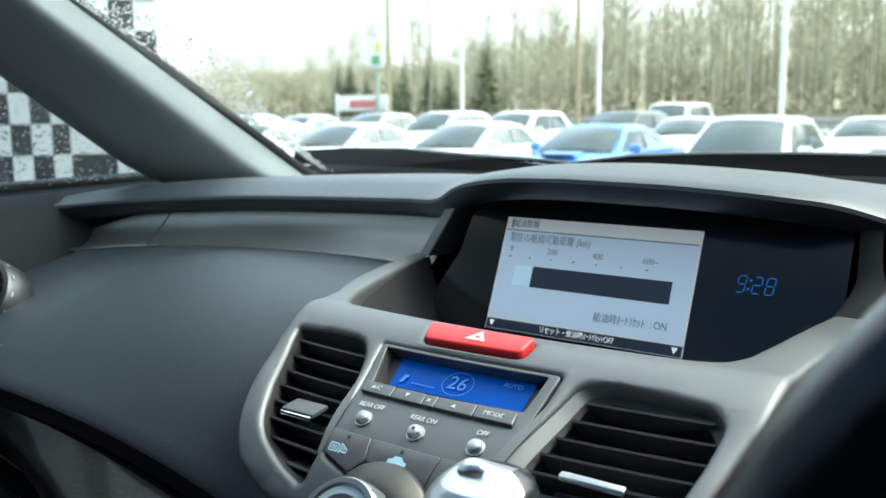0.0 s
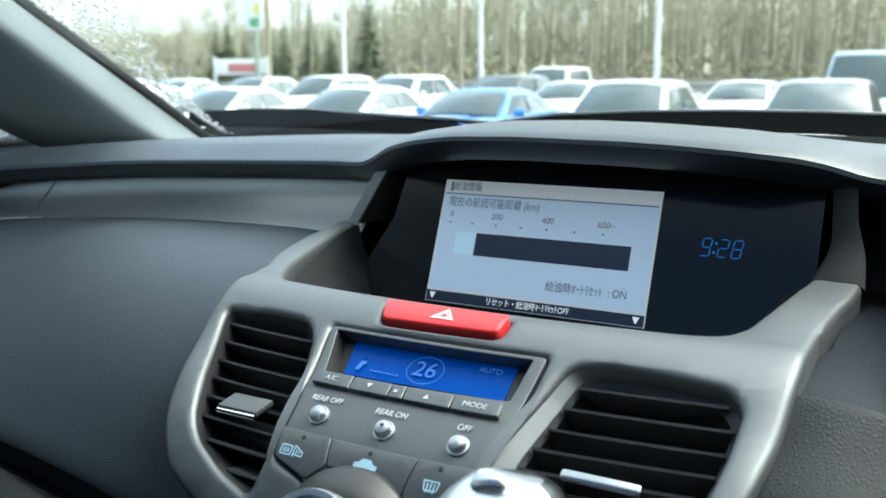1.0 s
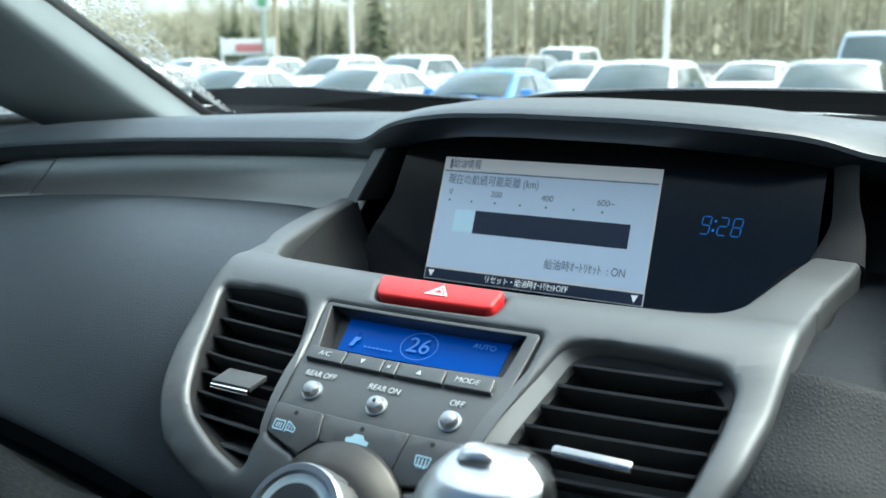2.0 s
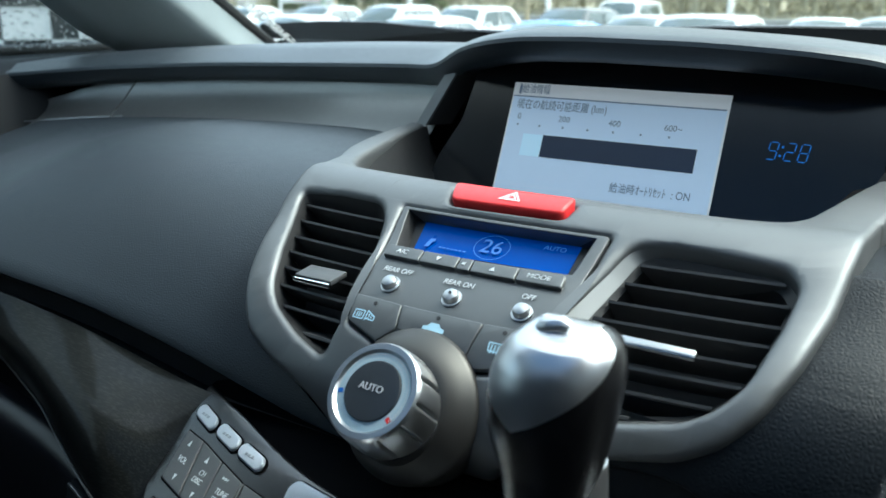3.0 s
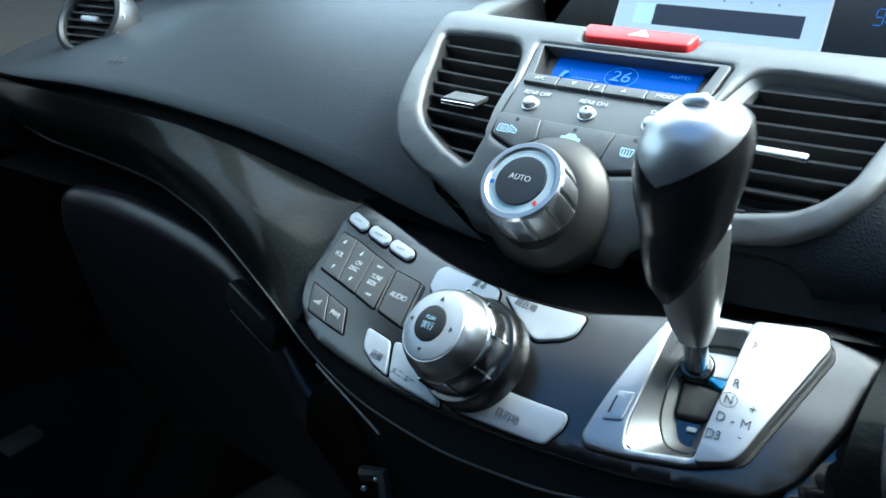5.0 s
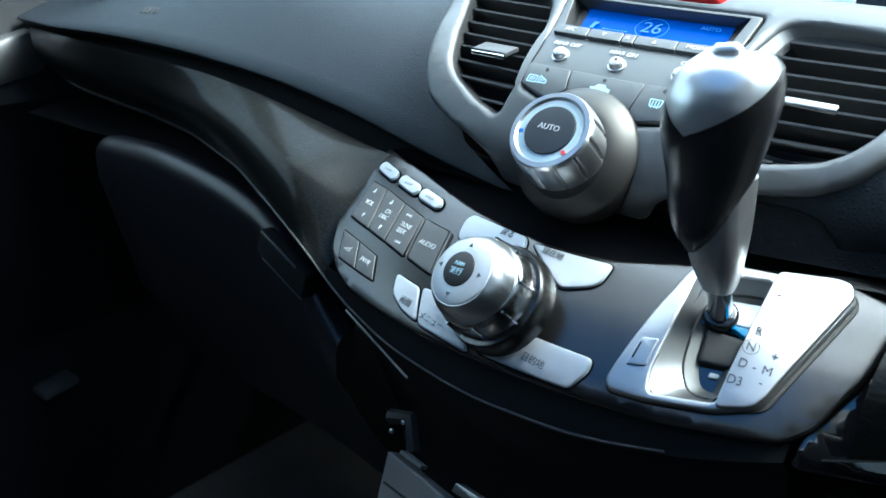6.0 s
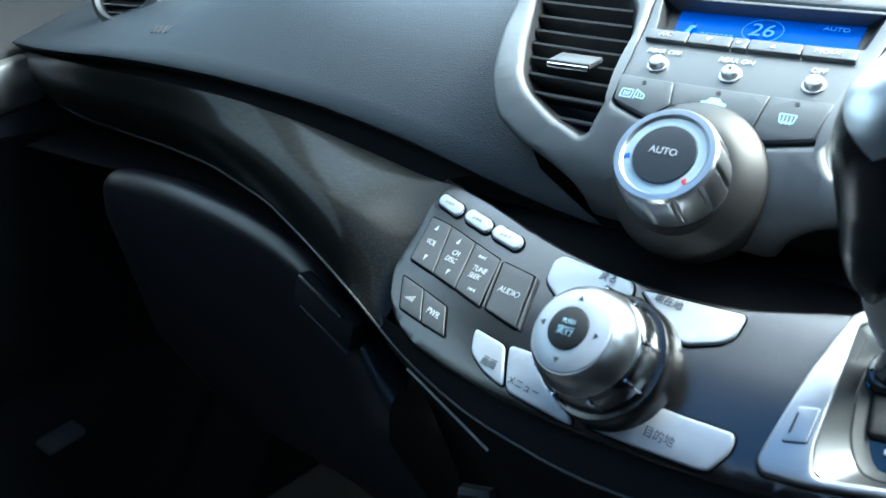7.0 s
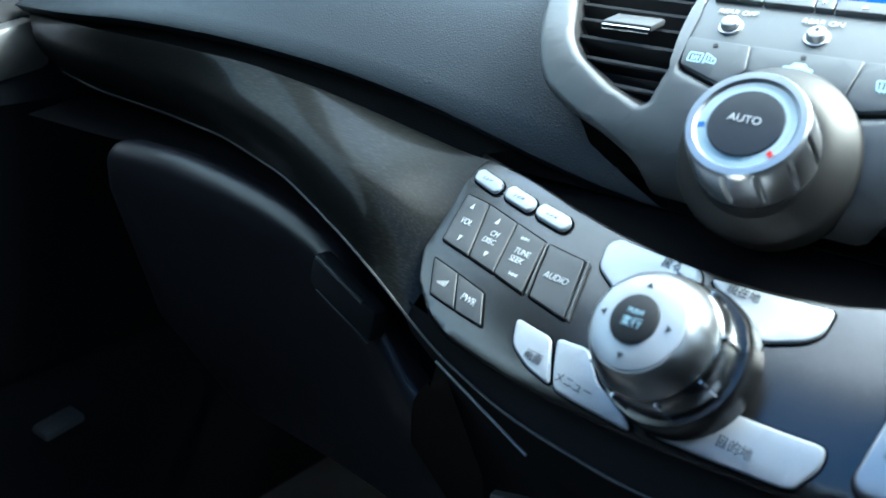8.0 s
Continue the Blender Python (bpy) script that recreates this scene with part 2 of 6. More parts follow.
def finish(name, bm, mat, parent=None, label="", sharp=35, place=None, category="", group="", kind=""):
    bmesh.ops.recalc_face_normals(bm, faces=bm.faces)
    me = bpy.data.meshes.new(name)
    bm.to_mesh(me)
    bm.free()
    for p in me.polygons:
        p.use_smooth = True
    me.set_sharp_from_angle(angle=radians(sharp))
    me.materials.append(mat)
    ob = new(name, me)
    if parent is not None:
        ob.parent = parent
    if place is not None:
        ob.matrix_basis = place
    return tagged(ob, label, category, group, kind)


def part(name, bm, mat, parent, label="", sharp=35, place=None):
    return finish(name, bm, mat, parent, label, sharp, place)


def thing(name, label, category, kind="", group=""):
    return tagged(new(name), label, category, group, kind)


def grid(fn, us, vs, closed=False):
    bm = bmesh.new()
    rows = [[bm.verts.new(fn(u, v)) for v in vs] for u in us]
    for a, b in zip(rows, rows[1:] + ([rows[0]] if closed else [])):
        for i in range(len(vs) - 1):
            bm.faces.new((a[i], a[i + 1], b[i + 1], b[i]))
    return bm


def thicken(bm, d):
    bmesh.ops.recalc_face_normals(bm, faces=bm.faces)
    bmesh.ops.solidify(bm, geom=bm.faces[:], thickness=d)
    return bm


def lathe(rings, n=40, bumps=0, depth=0.0, span=()):
    """A turned body about z from (radius, height) rings; bumps: grooves round the rings named in span."""
    bm = bmesh.new()
    rows = []
    for j, (r, h) in enumerate(rings):
        row = []
        for i in range(n):
            a = 2 * math.pi * i / n
            rr = r
            if bumps and j in span:
                rr = r - depth * max(0.0, math.cos(bumps * a)) ** 12
            row.append(bm.verts.new((rr * math.cos(a), rr * math.sin(a), h)))
        rows.append(row)
    for a, b in zip(rows, rows[1:]):
        for i in range(n):
            k = (i + 1) % n
            bm.faces.new((a[i], a[k], b[k], b[i]))
    bm.faces.new(rows[-1])
    bm.faces.new(rows[0][::-1])
    return bm


def rounded(points, r, n=4):
    """The outline with its corners cut round."""
    out, pts = [], [Vector(p) for p in points]
    for i, p in enumerate(pts):
        a, b = pts[i - 1], pts[(i + 1) % len(pts)]
        da, db = a - p, b - p
        c = min(r, da.length * 0.45, db.length * 0.45)
        p0, p1 = p + da.normalized() * c, p + db.normalized() * c
        for k in range(n + 1):
            t = k / n
            out.append(p0 * (1 - t) ** 2 + p * 2 * t * (1 - t) + p1 * t * t)
    return out


def inset(loop, d, grow):
    """The loop moved by d to its inner side (or its outer side, for a hole)."""
    pts = [Vector((p[0], p[1])) for p in loop]
    area = sum(a.x * c.y - c.x * a.y for a, c in zip(pts, pts[1:] + pts[:1]))
    way = (1 if area > 0 else -1) * (-1 if grow else 1)
    out = []
    for i, p in enumerate(pts):
        a, c = (p - pts[i - 1]), (pts[(i + 1) % len(pts)] - p)
        a = a.normalized() if a.length > 1e-9 else c.normalized()
        c = c.normalized() if c.length > 1e-9 else a
        m = Vector((-a.y - c.y, a.x + c.x))
        m = m.normalized() / max(0.6, math.sqrt(max(0.01, (1 + a.dot(c)) / 2)))
        out.append(p + m * d * way)
    return out


def finer(loop, most):
    """The loop with its long edges divided and its doubled points left out."""
    pts = [Vector((p[0], p[1])) for p in loop]
    pts = [p for i, p in enumerate(pts) if (p - pts[i - 1]).length > 2e-5]
    out = []
    for i, p in enumerate(pts):
        q = pts[(i + 1) % len(pts)]
        n = max(1, int((q - p).length / most))
        out += [p.lerp(q, k / n) for k in range(n)]
    return out


def plate(surface, outline, h0, h1, holes=(), bevel=0.0008, step=0.012):
    """A slab that follows a surface: outline and holes in (x, s), from height h0 to h1, open below, its upper rim rounded."""
    bm = bmesh.new()
    edges = []
    for k, loop in enumerate((outline, *holes)):
        loop = finer(loop, max(0.004, step * 0.6))
        rings = [(loop, h0), (loop, h1 - bevel)]
        if bevel:
            rings += [(inset(loop, bevel * 0.13, k > 0), h1 - bevel * 0.5), (inset(loop, bevel * 0.5, k > 0), h1 - bevel * 0.13), (inset(loop, bevel, k > 0), h1)]
        rows = [[bm.verts.new((p.x, p.y, z)) for p in ring] for ring, z in rings]
        n = len(loop)
        for a, c in zip(rows, rows[1:]):
            for i in range(n):
                bm.faces.new((a[i], a[(i + 1) % n], c[(i + 1) % n], c[i]))
        edges += [bm.edges.get((rows[-1][i], rows[-1][(i + 1) % n])) for i in range(n)]
    bmesh.ops.triangle_fill(bm, use_beauty=True, use_dissolve=False, edges=edges)
    xs, ss = [v.co.x for v in bm.verts], [v.co.y for v in bm.verts]
    for axis, lo, hi, st in ((1, min(ss), max(ss), step), (0, min(xs), max(xs), step * 2)):
        k = lo + st
        while k < hi:
            co, no = [0, 0, 0], [0, 0, 0]
            co[axis], no[axis] = k, 1
            bmesh.ops.bisect_plane(bm, geom=bm.verts[:] + bm.edges[:] + bm.faces[:], plane_co=co, plane_no=no, dist=1e-6)
            k += st
    for v in bm.verts:
        v.co = surface.at(v.co.x, v.co.y, v.co.z)
    return bm


def slab(outline, h0, h1, bevel=0.0005):
    """A flat slab in the xy plane."""
    bm = bmesh.new()
    f = bm.faces.new([bm.verts.new((p[0], p[1], h1)) for p in outline])
    rim = f.edges[:]
    ext = bmesh.ops.extrude_edge_only(bm, edges=rim)
    for v in ext["geom"]:
        if isinstance(v, bmesh.types.BMVert):
            v.co.z = h0
    if bevel:
        bmesh.ops.bevel(bm, geom=rim, offset=bevel, segments=2, profile=0.5, affect="EDGES")
    return bm


def box(x0, x1, y0, y1, z0, z1, bevel=0.0, bm=None):
    bm = bm or bmesh.new()
    made = bmesh.ops.create_cube(bm, size=1, matrix=Matrix.Translation(((x0 + x1) / 2, (y0 + y1) / 2, (z0 + z1) / 2)) @ Matrix.Diagonal((x1 - x0, y1 - y0, z1 - z0, 1)))
    if bevel:
        es = list({e for v in made["verts"] for e in v.link_edges})
        bmesh.ops.bevel(bm, geom=es, offset=bevel, segments=2, profile=0.5, affect="EDGES")
    return bm


def tube(points, radius, n=10, bm=None, taper=None):
    """A round bar through points."""
    bm = bm or bmesh.new()
    pts = [Vector(p) for p in points]
    rows = []
    for i, p in enumerate(pts):
        d = (pts[min(i + 1, len(pts) - 1)] - pts[max(i - 1, 0)]).normalized()
        a = d.cross(Vector((0.31, 0.2, 0.93))).normalized()
        b = d.cross(a)
        r = radius if taper is None else radius * taper[i]
        rows.append([bm.verts.new(p + r * (math.cos(2 * math.pi * k / n) * a + math.sin(2 * math.pi * k / n) * b)) for k in range(n)])
    for a, b in zip(rows, rows[1:]):
        for k in range(n):
            bm.faces.new((a[k], a[(k + 1) % n], b[(k + 1) % n], b[k]))
    bm.faces.new(rows[0][::-1])
    bm.faces.new(rows[-1])
    return bm


def text(words, size, mat, parent, place, name="lettering", align="CENTER", squeeze=1.0, depth=0.0002):
    cu = bpy.data.curves.new(name, "FONT")
    cu.body, cu.size, cu.align_x, cu.align_y, cu.extrude = words, size, align, "CENTER", depth / 2
    ob = new(name, cu)
    me = bpy.data.meshes.new_from_object(ob.evaluated_get(bpy.context.evaluated_depsgraph_get()))
    bpy.data.objects.remove(ob)
    bpy.data.curves.remove(cu)
    me.materials.clear()
    me.materials.append(mat)
    out = new(name, me)
    out.parent = parent
    out.matrix_basis = place @ Matrix.Diagonal((squeeze, 1, 1, 1))
    return out


def curve_of(table):
    """A smooth function from rows of (x, value, ...)."""
    t = np.array(table, float)

    def f(x):
        return [float(np.interp(x, t[:, 0], t[:, c])) for c in range(1, t.shape[1])]

    return f


def smooth_of(table, width=0.035):
    f = curve_of(table)

    def g(x):
        vals = [f(x + d * width) for d in (-1, -0.5, 0, 0.5, 1)]
        return [sum(v[c] * w for v, w in zip(vals, (0.12, 0.24, 0.28, 0.24, 0.12))) for c in range(len(vals[0]))]

    return g


CARGLASS = material("car_window_glass", (0.045, 0.070, 0.075), 0.05, vary=0.3, patch=1.5, coat=0.5, spec=0.6)


# ---- dashboard ----
dash = thing("dashboard", "dark grey soft-skinned two-tier dashboard under the windscreen", "dashboard", "structure")

pad_front = smooth_of([(-0.80, 0.70, 1.100), (-0.70, 0.772, 1.113), (-0.60, 0.822, 1.123), (-0.465, 0.852, 1.131), (-0.327, 0.860, 1.136), (-0.226, 0.853, 1.140), (-0.10, 0.86, 1.140), (0.10, 0.86, 1.143), (0.20, 0.84, 1.1465), (0.35, 0.84, 1.1460), (0.60, 0.80, 1.125), (0.80, 0.70, 1.100)])
pad_crest = smooth_of([(-0.80, 0.80, 1.112), (-0.70, 0.86, 1.128), (-0.62, 0.90, 1.137), (-0.54, 0.93, 1.1425), (-0.463, 0.938, 1.147), (-0.33, 0.94, 1.153), (-0.2, 0.94, 1.156), (0.2, 0.93, 1.160), (0.5, 0.93, 1.145), (0.80, 0.80, 1.112)])


lip = smooth_of([(-0.260, 1.1385), (-0.240, 1.1390), (-0.218, 1.1395), (-0.200, 1.1425), (-0.180, 1.1490), (-0.165, 1.1550), (-0.150, 1.1590), (-0.128, 1.1635), (-0.10, 1.1668), (-0.05, 1.168), (-0.011, 1.1675), (0.026, 1.167), (0.061, 1.1655), (0.094, 1.1635), (0.126, 1.1595), (0.142, 1.1555), (0.158, 1.1510), (0.172, 1.1480), (0.20, 1.1465), (0.23, 1.1455)], 0.008)
crown = smooth_of([(-0.250, 1.140), (-0.215, 1.151), (-0.19, 1.158), (-0.17, 1.164), (-0.135, 1.170), (-0.098, 1.1735), (-0.051, 1.1745), (0.0, 1.1735), (0.034, 1.172), (0.073, 1.170), (0.11, 1.166), (0.145, 1.163), (0.18, 1.161), (0.23, 1.152)], 0.01)


def ease(t):
    t = min(1.0, max(0.0, t))
    return t * t * (3 - 2 * t)


def pad(x, v):
    """The dash top; in the middle it rises into the arch over the display."""
    (fy, fz), (cy, cz) = pad_front(x), pad_crest(x)
    d = abs(x + 0.015)
    if d < 0.25:
        k, k2 = ease((d - 0.10) / 0.12), ease((d - 0.155) / 0.065)
        fy = 0.806 + (fy - 0.806) * k
        z, c = lip(x)[0], crown(x)[0]
        fz, cz = z + (fz - z) * k2, c + (cz - c) * k2
        cy = 0.90 + (cy - 0.90) * k2
    roll = [(fy + 0.0095, fz - 0.0115), (fy + 0.0045, fz - 0.0062), (fy + 0.0010, fz - 0.0020), (fy + 0.0016, fz + 0.0010), (fy + 0.0060, fz + 0.0030), (fy + 0.0140, fz + 0.0044)]
    rows = [(fy + 0.10, fz - 0.0175), (fy + 0.030, fz - 0.0175), (fy + 0.0155, fz - 0.0162), *roll, (fy + 0.4 * (cy - fy), fz + 0.55 * (cz - fz) + 0.003), (cy, cz), (cy + 0.06, cz - 0.003), (1.17, 1.122)]
    y, z = rows[v]
    return (x, y, z)


XS = [-0.79 + 1.58 * i / 90 for i in range(91)]
part("upper_pad", grid(pad, [-0.79 + 0.56 * i / 40 for i in range(41)], range(13)), PADTOP, dash, "dark grey grained dash top")
part("upper_pad", grid(pad, [0.20 + 0.59 * i / 40 for i in range(41)], range(13)), PADTOP, dash, "dark grey grained dash top")

strip_y = smooth_of([(-0.80, 0.72, 1.050), (-0.70, 0.775, 1.063), (-0.60, 0.81, 1.073), (-0.52, 0.828, 1.078), (-0.46, 0.842, 1.080), (-0.38, 0.845, 1.083), (-0.31, 0.844, 1.085), (0.31, 0.844, 1.085), (0.60, 0.81, 1.073), (0.80, 0.72, 1.05)])


def groove(x, v):
    (fy, fz), (sy, sz) = pad_front(x), strip_y(x)
    y, z = [(fy + 0.07, fz - 0.016), (max(sy, fy) + 0.072, fz - 0.020), (max(sy, fy) + 0.055, sz - 0.02), (sy + 0.004, sz - 0.02)][v]
    return (x, y, z)


part("recess", grid(groove, XS, range(4)), BLACK, dash, "black shadow gap under the dash top")


def strip(x, v):
    (fy, fz), (sy, sz) = pad_front(x), strip_y(x)
    k = min(1.0, max(0.0, (x + 0.73) / 0.12))
    top = sz + 0.010 + (fz - 0.0155 - sz - 0.010) * k
    t = v / 6
    return (x, sy + 0.004 + 0.032 * (1 - (1 - t) ** 2.2), sz - 0.003 + (top - sz + 0.003) * t)


part("tray_panel", grid(strip, [-0.71 + 0.503 * i / 40 for i in range(41)], range(7)), STRIPMAT, dash, "brushed dark grey inlay strip")
part("tray_joint", tube([(-0.572, 0.815, 1.076), (-0.565, 0.828, 1.092), (-0.556, 0.838, 1.110)], 0.0009, 6), SLAT, dash)

part("tray_edge", tube([(x, strip_y(x)[0] + 0.0015, strip_y(x)[1] + 0.0005) for x in [-0.70 + 0.14 * i / 14 for i in range(15)]], 0.0009, 6), SATIN, dash, "thin bright edge of the inlay strip")

low_edge = smooth_of([(-0.80, 0.60, 0.995), (-0.70, 0.575, 1.003), (-0.55, 0.547, 1.0125), (-0.45, 0.545, 1.019), (-0.35, 0.545, 1.020), (-0.25, 0.545, 1.0155), (-0.17, 0.545, 1.005), (-0.13, 0.545, 0.996), (-0.09, 0.545, 0.988), (-0.05, 0.543, 0.983), (0.04, 0.543, 0.983), (0.09, 0.545, 0.986), (0.13, 0.545, 0.990), (0.17, 0.548, 0.993), (0.25, 0.55, 0.995), (0.45, 0.55, 0.99), (0.80, 0.60, 0.98)])
BODY = [(0.846, 1.083), (0.80, 1.0885), (0.75, 1.091), (0.70, 1.090), (0.66, 1.085), (0.625, 1.0765), (0.595, 1.065), (0.57, 1.051), (0.551, 1.036), (0.538, 1.026), (0.531, 1.0195), (0.53, 1.016)]
bezel_left = curve_of([(0.0, -0.1685), (0.01, -0.1645), (0.02, -0.160), (0.035, -0.1548), (0.052, -0.1515), (0.075, -0.1475), (0.105, -0.1375), (0.135, -0.1255), (0.150, -0.118), (0.162, -0.110), (0.171, -0.093), (0.179, -0.070), (0.186, -0.0575), (0.193, -0.0525), (0.2055, -0.0495)])
bezel_right = curve_of([(0.0, 0.160), (0.05, 0.160), (0.09, 0.158), (0.1194, 0.1531), (0.1435, 0.1445), (0.159, 0.1332), (0.1683, 0.1178), (0.172, 0.100), (0.176, 0.075), (0.183, 0.056), (0.193, 0.0445), (0.2055, 0.041)])


def skin(x, v):
    (sy, sz), (ey, ez) = strip_y(x), low_edge(x)
    if v < len(BODY):
        y0, z0 = BODY[v]
        k = 0.85 * min(1.0, max(0.0, (abs(x) - 0.40) / 0.18))
        z0 += k * (1.016 + 0.067 * (y0 - 0.53) / 0.316 - z0)
        return (x, ey + (y0 - 0.53) / 0.316 * (sy - ey), ez + (z0 - 1.016) / 0.067 * (sz - ez))
    return (x, ey + (0.006, 0.016, 0.05)[v - len(BODY)], ez - (0.005, 0.008, 0.010)[v - len(BODY)])


def half_skin(side):
    """The skin beside the centre stack: its inner edge runs under the stack's outline."""
    us = [i / 44 for i in range(45)]

    def fn(u, v):
        s = [-0.10, -0.06, -0.02, 0.02, 0.045, 0.075, 0.10, 0.125, 0.150, 0.168, 0.18, 0.19, 0.20, 0.2055, 0.2055][v]
        if v < 4:
            inner = (-0.222, -0.206, -0.187, -0.168)[v] if side < 0 else 0.164
        else:
            inner = bezel_left(max(0, s))[0] + 0.010
            if side > 0:
                y = skin(0.16, v)[1] - 0.0128
                inner = bezel_right(float(np.interp(-y, -STACK.p[:, 0], STACK.s)))[0] - 0.004
        p = skin(inner + (side * 0.655 - inner) * u**1.3, v)
        x, y, z = p
        if side > 0:
            z -= 0.012 * ease((y - 0.56) / 0.10)
        near = ease(1 - (abs(x) - abs(inner)) / 0.05) if v < 6 else 0.0
        z -= 0.0015 * near * (0.4 if v > 3 else 1.0)
        if side > 0 and v < 13:
            top = float(np.interp(-(y - 0.5 * x * x), -STACK.p[:, 0], STACK.p[:, 1])) - 0.013
            z = max(z, z + (top - z) * ease(1 - (x - 0.16) / 0.11)) if y - 0.5 * x * x < 0.66 else min(z, 1.0825)
        return (x, y, z)

    return grid(fn, us, range(15))


part("lower_skin", half_skin(-1), PAD, dash, "dark grey leather-grained passenger airbag panel")
part("lower_skin", half_skin(1), PADSHADED, dash, "leather-grained panel beside the steering column, darkened for its shade")

mark_n, mark_x = Vector((-0.08, -0.57, 0.82)).normalized(), Vector((1, 0, 0.098)).normalized()
mark_y = mark_n.cross(mark_x).normalized()
mark_m = Matrix.Translation((-0.431, 0.569, 1.0385)) @ Matrix((mark_x, mark_y, mark_n)).transposed().to_4x4()
for k in range(4):
    part("pressed_mark", slab([(-0.0012, -0.0035), (0.0012, -0.0035), (0.0024, 0.0035), (0.0, 0.0035)], -0.002, 0.0006, 0.0002), SLAT, dash, place=mark_m @ pose(-0.009 + 0.006 * k, 0, 0))

trim_top = smooth_of([(-0.80, 0.60, 0.990), (-0.70, 0.575, 0.998), (-0.5, 0.543, 1.0075), (-0.40, 0.541, 1.009), (-0.32, 0.541, 1.008), (-0.25, 0.541, 1.002), (-0.19, 0.541, 0.993), (-0.145, 0.541, 0.986), (-0.10, 0.541, 0.986)], 0.02)
chrome_line = smooth_of([(-0.80, 0.62, 0.950), (-0.68, 0.595, 0.952), (-0.62, 0.585, 0.952), (-0.56, 0.575, 0.950), (-0.45, 0.570, 0.949), (-0.37, 0.558, 0.950), (-0.265, 0.520, 0.9545), (-0.22, 0.500, 0.9535), (-0.18, 0.484, 0.950), (-0.143, 0.476, 0.936), (-0.113, 0.470, 0.921), (-0.06, 0.455, 0.9145), (0.0, 0.448, 0.912), (0.06, 0.452, 0.9135), (0.113, 0.466, 0.920), (0.16, 0.478, 0.935), (0.22, 0.500, 0.950), (0.37, 0.558, 0.950), (0.8, 0.62, 0.935)], 0.02)


FOLD = curve_of([(0.0, 0.0, 0.0), (0.10, 0.0024, 0.0030), (0.25, 0.0056, 0.0070), (0.40, 0.0086, 0.0104), (0.52, 0.0113, 0.0126), (0.60, 0.0132, 0.0124), (0.68, 0.0134, 0.0100), (0.80, 0.0095, 0.0055), (0.92, 0.0040, 0.0020), (1.0, 0.0, 0.0)])


def band(x, v):
    """The trim: a broad upper face that rolls over a fold into a steep lower face."""
    (ty, tz), (cy, cz) = trim_top(-abs(x)), chrome_line(x)
    t = v / 20
    b = min(1.0, max(0.0, (-0.126 - x) / 0.040 if x < 0 else 1.0))
    dy, dz = smooth_fold(t)
    return (x, ty + (cy - ty) * t - b * dy, tz + (cz - tz) * t + b * dz)


def smooth_fold(t):
    vals = [FOLD(min(1.0, max(0.0, t + d))) for d in (-0.06, -0.03, 0.0, 0.03, 0.06)]
    return [sum(v[c] for v in vals) / 5 * (1 if 0 < t < 1 else 0) for c in (0, 1)]


part("trim_band", grid(band, [-0.625 + 0.496 * i / 50 for i in range(51)], range(21)), GLOSS, dash, "glossy smoked black trim band")
part("trim_band", grid(band, [0.169 + 0.47 * i / 40 for i in range(41)], range(21)), GLOSS, dash, "glossy smoked black trim band")


def under(x, v):
    (ey, ez), (ty, tz) = low_edge(x), trim_top(-abs(x))
    y, z = [(ey + 0.02, ez - 0.006), (ey + 0.03, (ez + tz) / 2), (ty + 0.02, tz - 0.012), (ty, tz - 0.001)][v]
    return (x, y, z)


# Dark sheet closing the gap below the skin; its colour stands for shade.
part("shadow_gap", grid(under, [-0.64 + 1.28 * i / 80 for i in range(81)], range(4)), DOORMAT, dash)
part("chrome_line", tube([(x, chrome_line(x)[0] - 0.001, chrome_line(x)[1]) for x in [-0.625 + 0.725 * i / 90 for i in range(91)]], 0.0007, 6), SLAT, dash, "thin satin metal line below the trim")


ridge = smooth_of([(-0.80, 0.54, 0.915), (-0.60, 0.535, 0.924), (-0.508, 0.530, 0.929), (-0.393, 0.528, 0.9375), (-0.334, 0.526, 0.9355), (-0.28, 0.522, 0.9315), (-0.232, 0.516, 0.923), (-0.197, 0.510, 0.907), (-0.175, 0.508, 0.886), (-0.15, 0.508, 0.850), (0.15, 0.5, 0.90), (0.8, 0.54, 0.90)], 0.02)


def lower(x, v):
    (cy, cz), (gy, gz) = chrome_line(x), ridge(x)
    rows = [(cy, cz - 0.001), (cy + 0.010, cz - 0.005), (max(cy, gy) + 0.030, (cz + gz) / 2 - 0.006), (gy + 0.014, gz - 0.002), (gy + 0.004, gz + 0.0025), (gy, gz), (gy - 0.002, gz - 0.005), (gy - 0.001, gz - 0.03), (gy + 0.03, 0.78), (gy + 0.09, 0.68), (1.05, 0.66)]
    return (x, *rows[v])


def lid(u, v):
    """The lid: a softly rolled upper edge; its far corner is rounded off and falls back."""
    x = -0.530 + 0.375 * u
    gy, gz = ridge(x)
    k = (max(0.0, 1 - u / 0.22)) ** 2
    if v < 2:
        y, z = ((gy + 0.032, gz - 0.007), (gy + 0.020, gz - 0.0005))[v]
    elif v < 12:
        a = math.pi / 2 * (v - 2) / 9
        y, z = gy + 0.012 - 0.013 * math.sin(a), gz - 0.012 + 0.013 * math.cos(a)
    else:
        y, z = ((gy - 0.001, gz - 0.03), (gy + 0.03, 0.78), (gy + 0.09, 0.68), (1.05, 0.66))[v - 12]
    return (x + 0.02 * k, y + 0.030 * k, z - 0.028 * k * (v < 13))


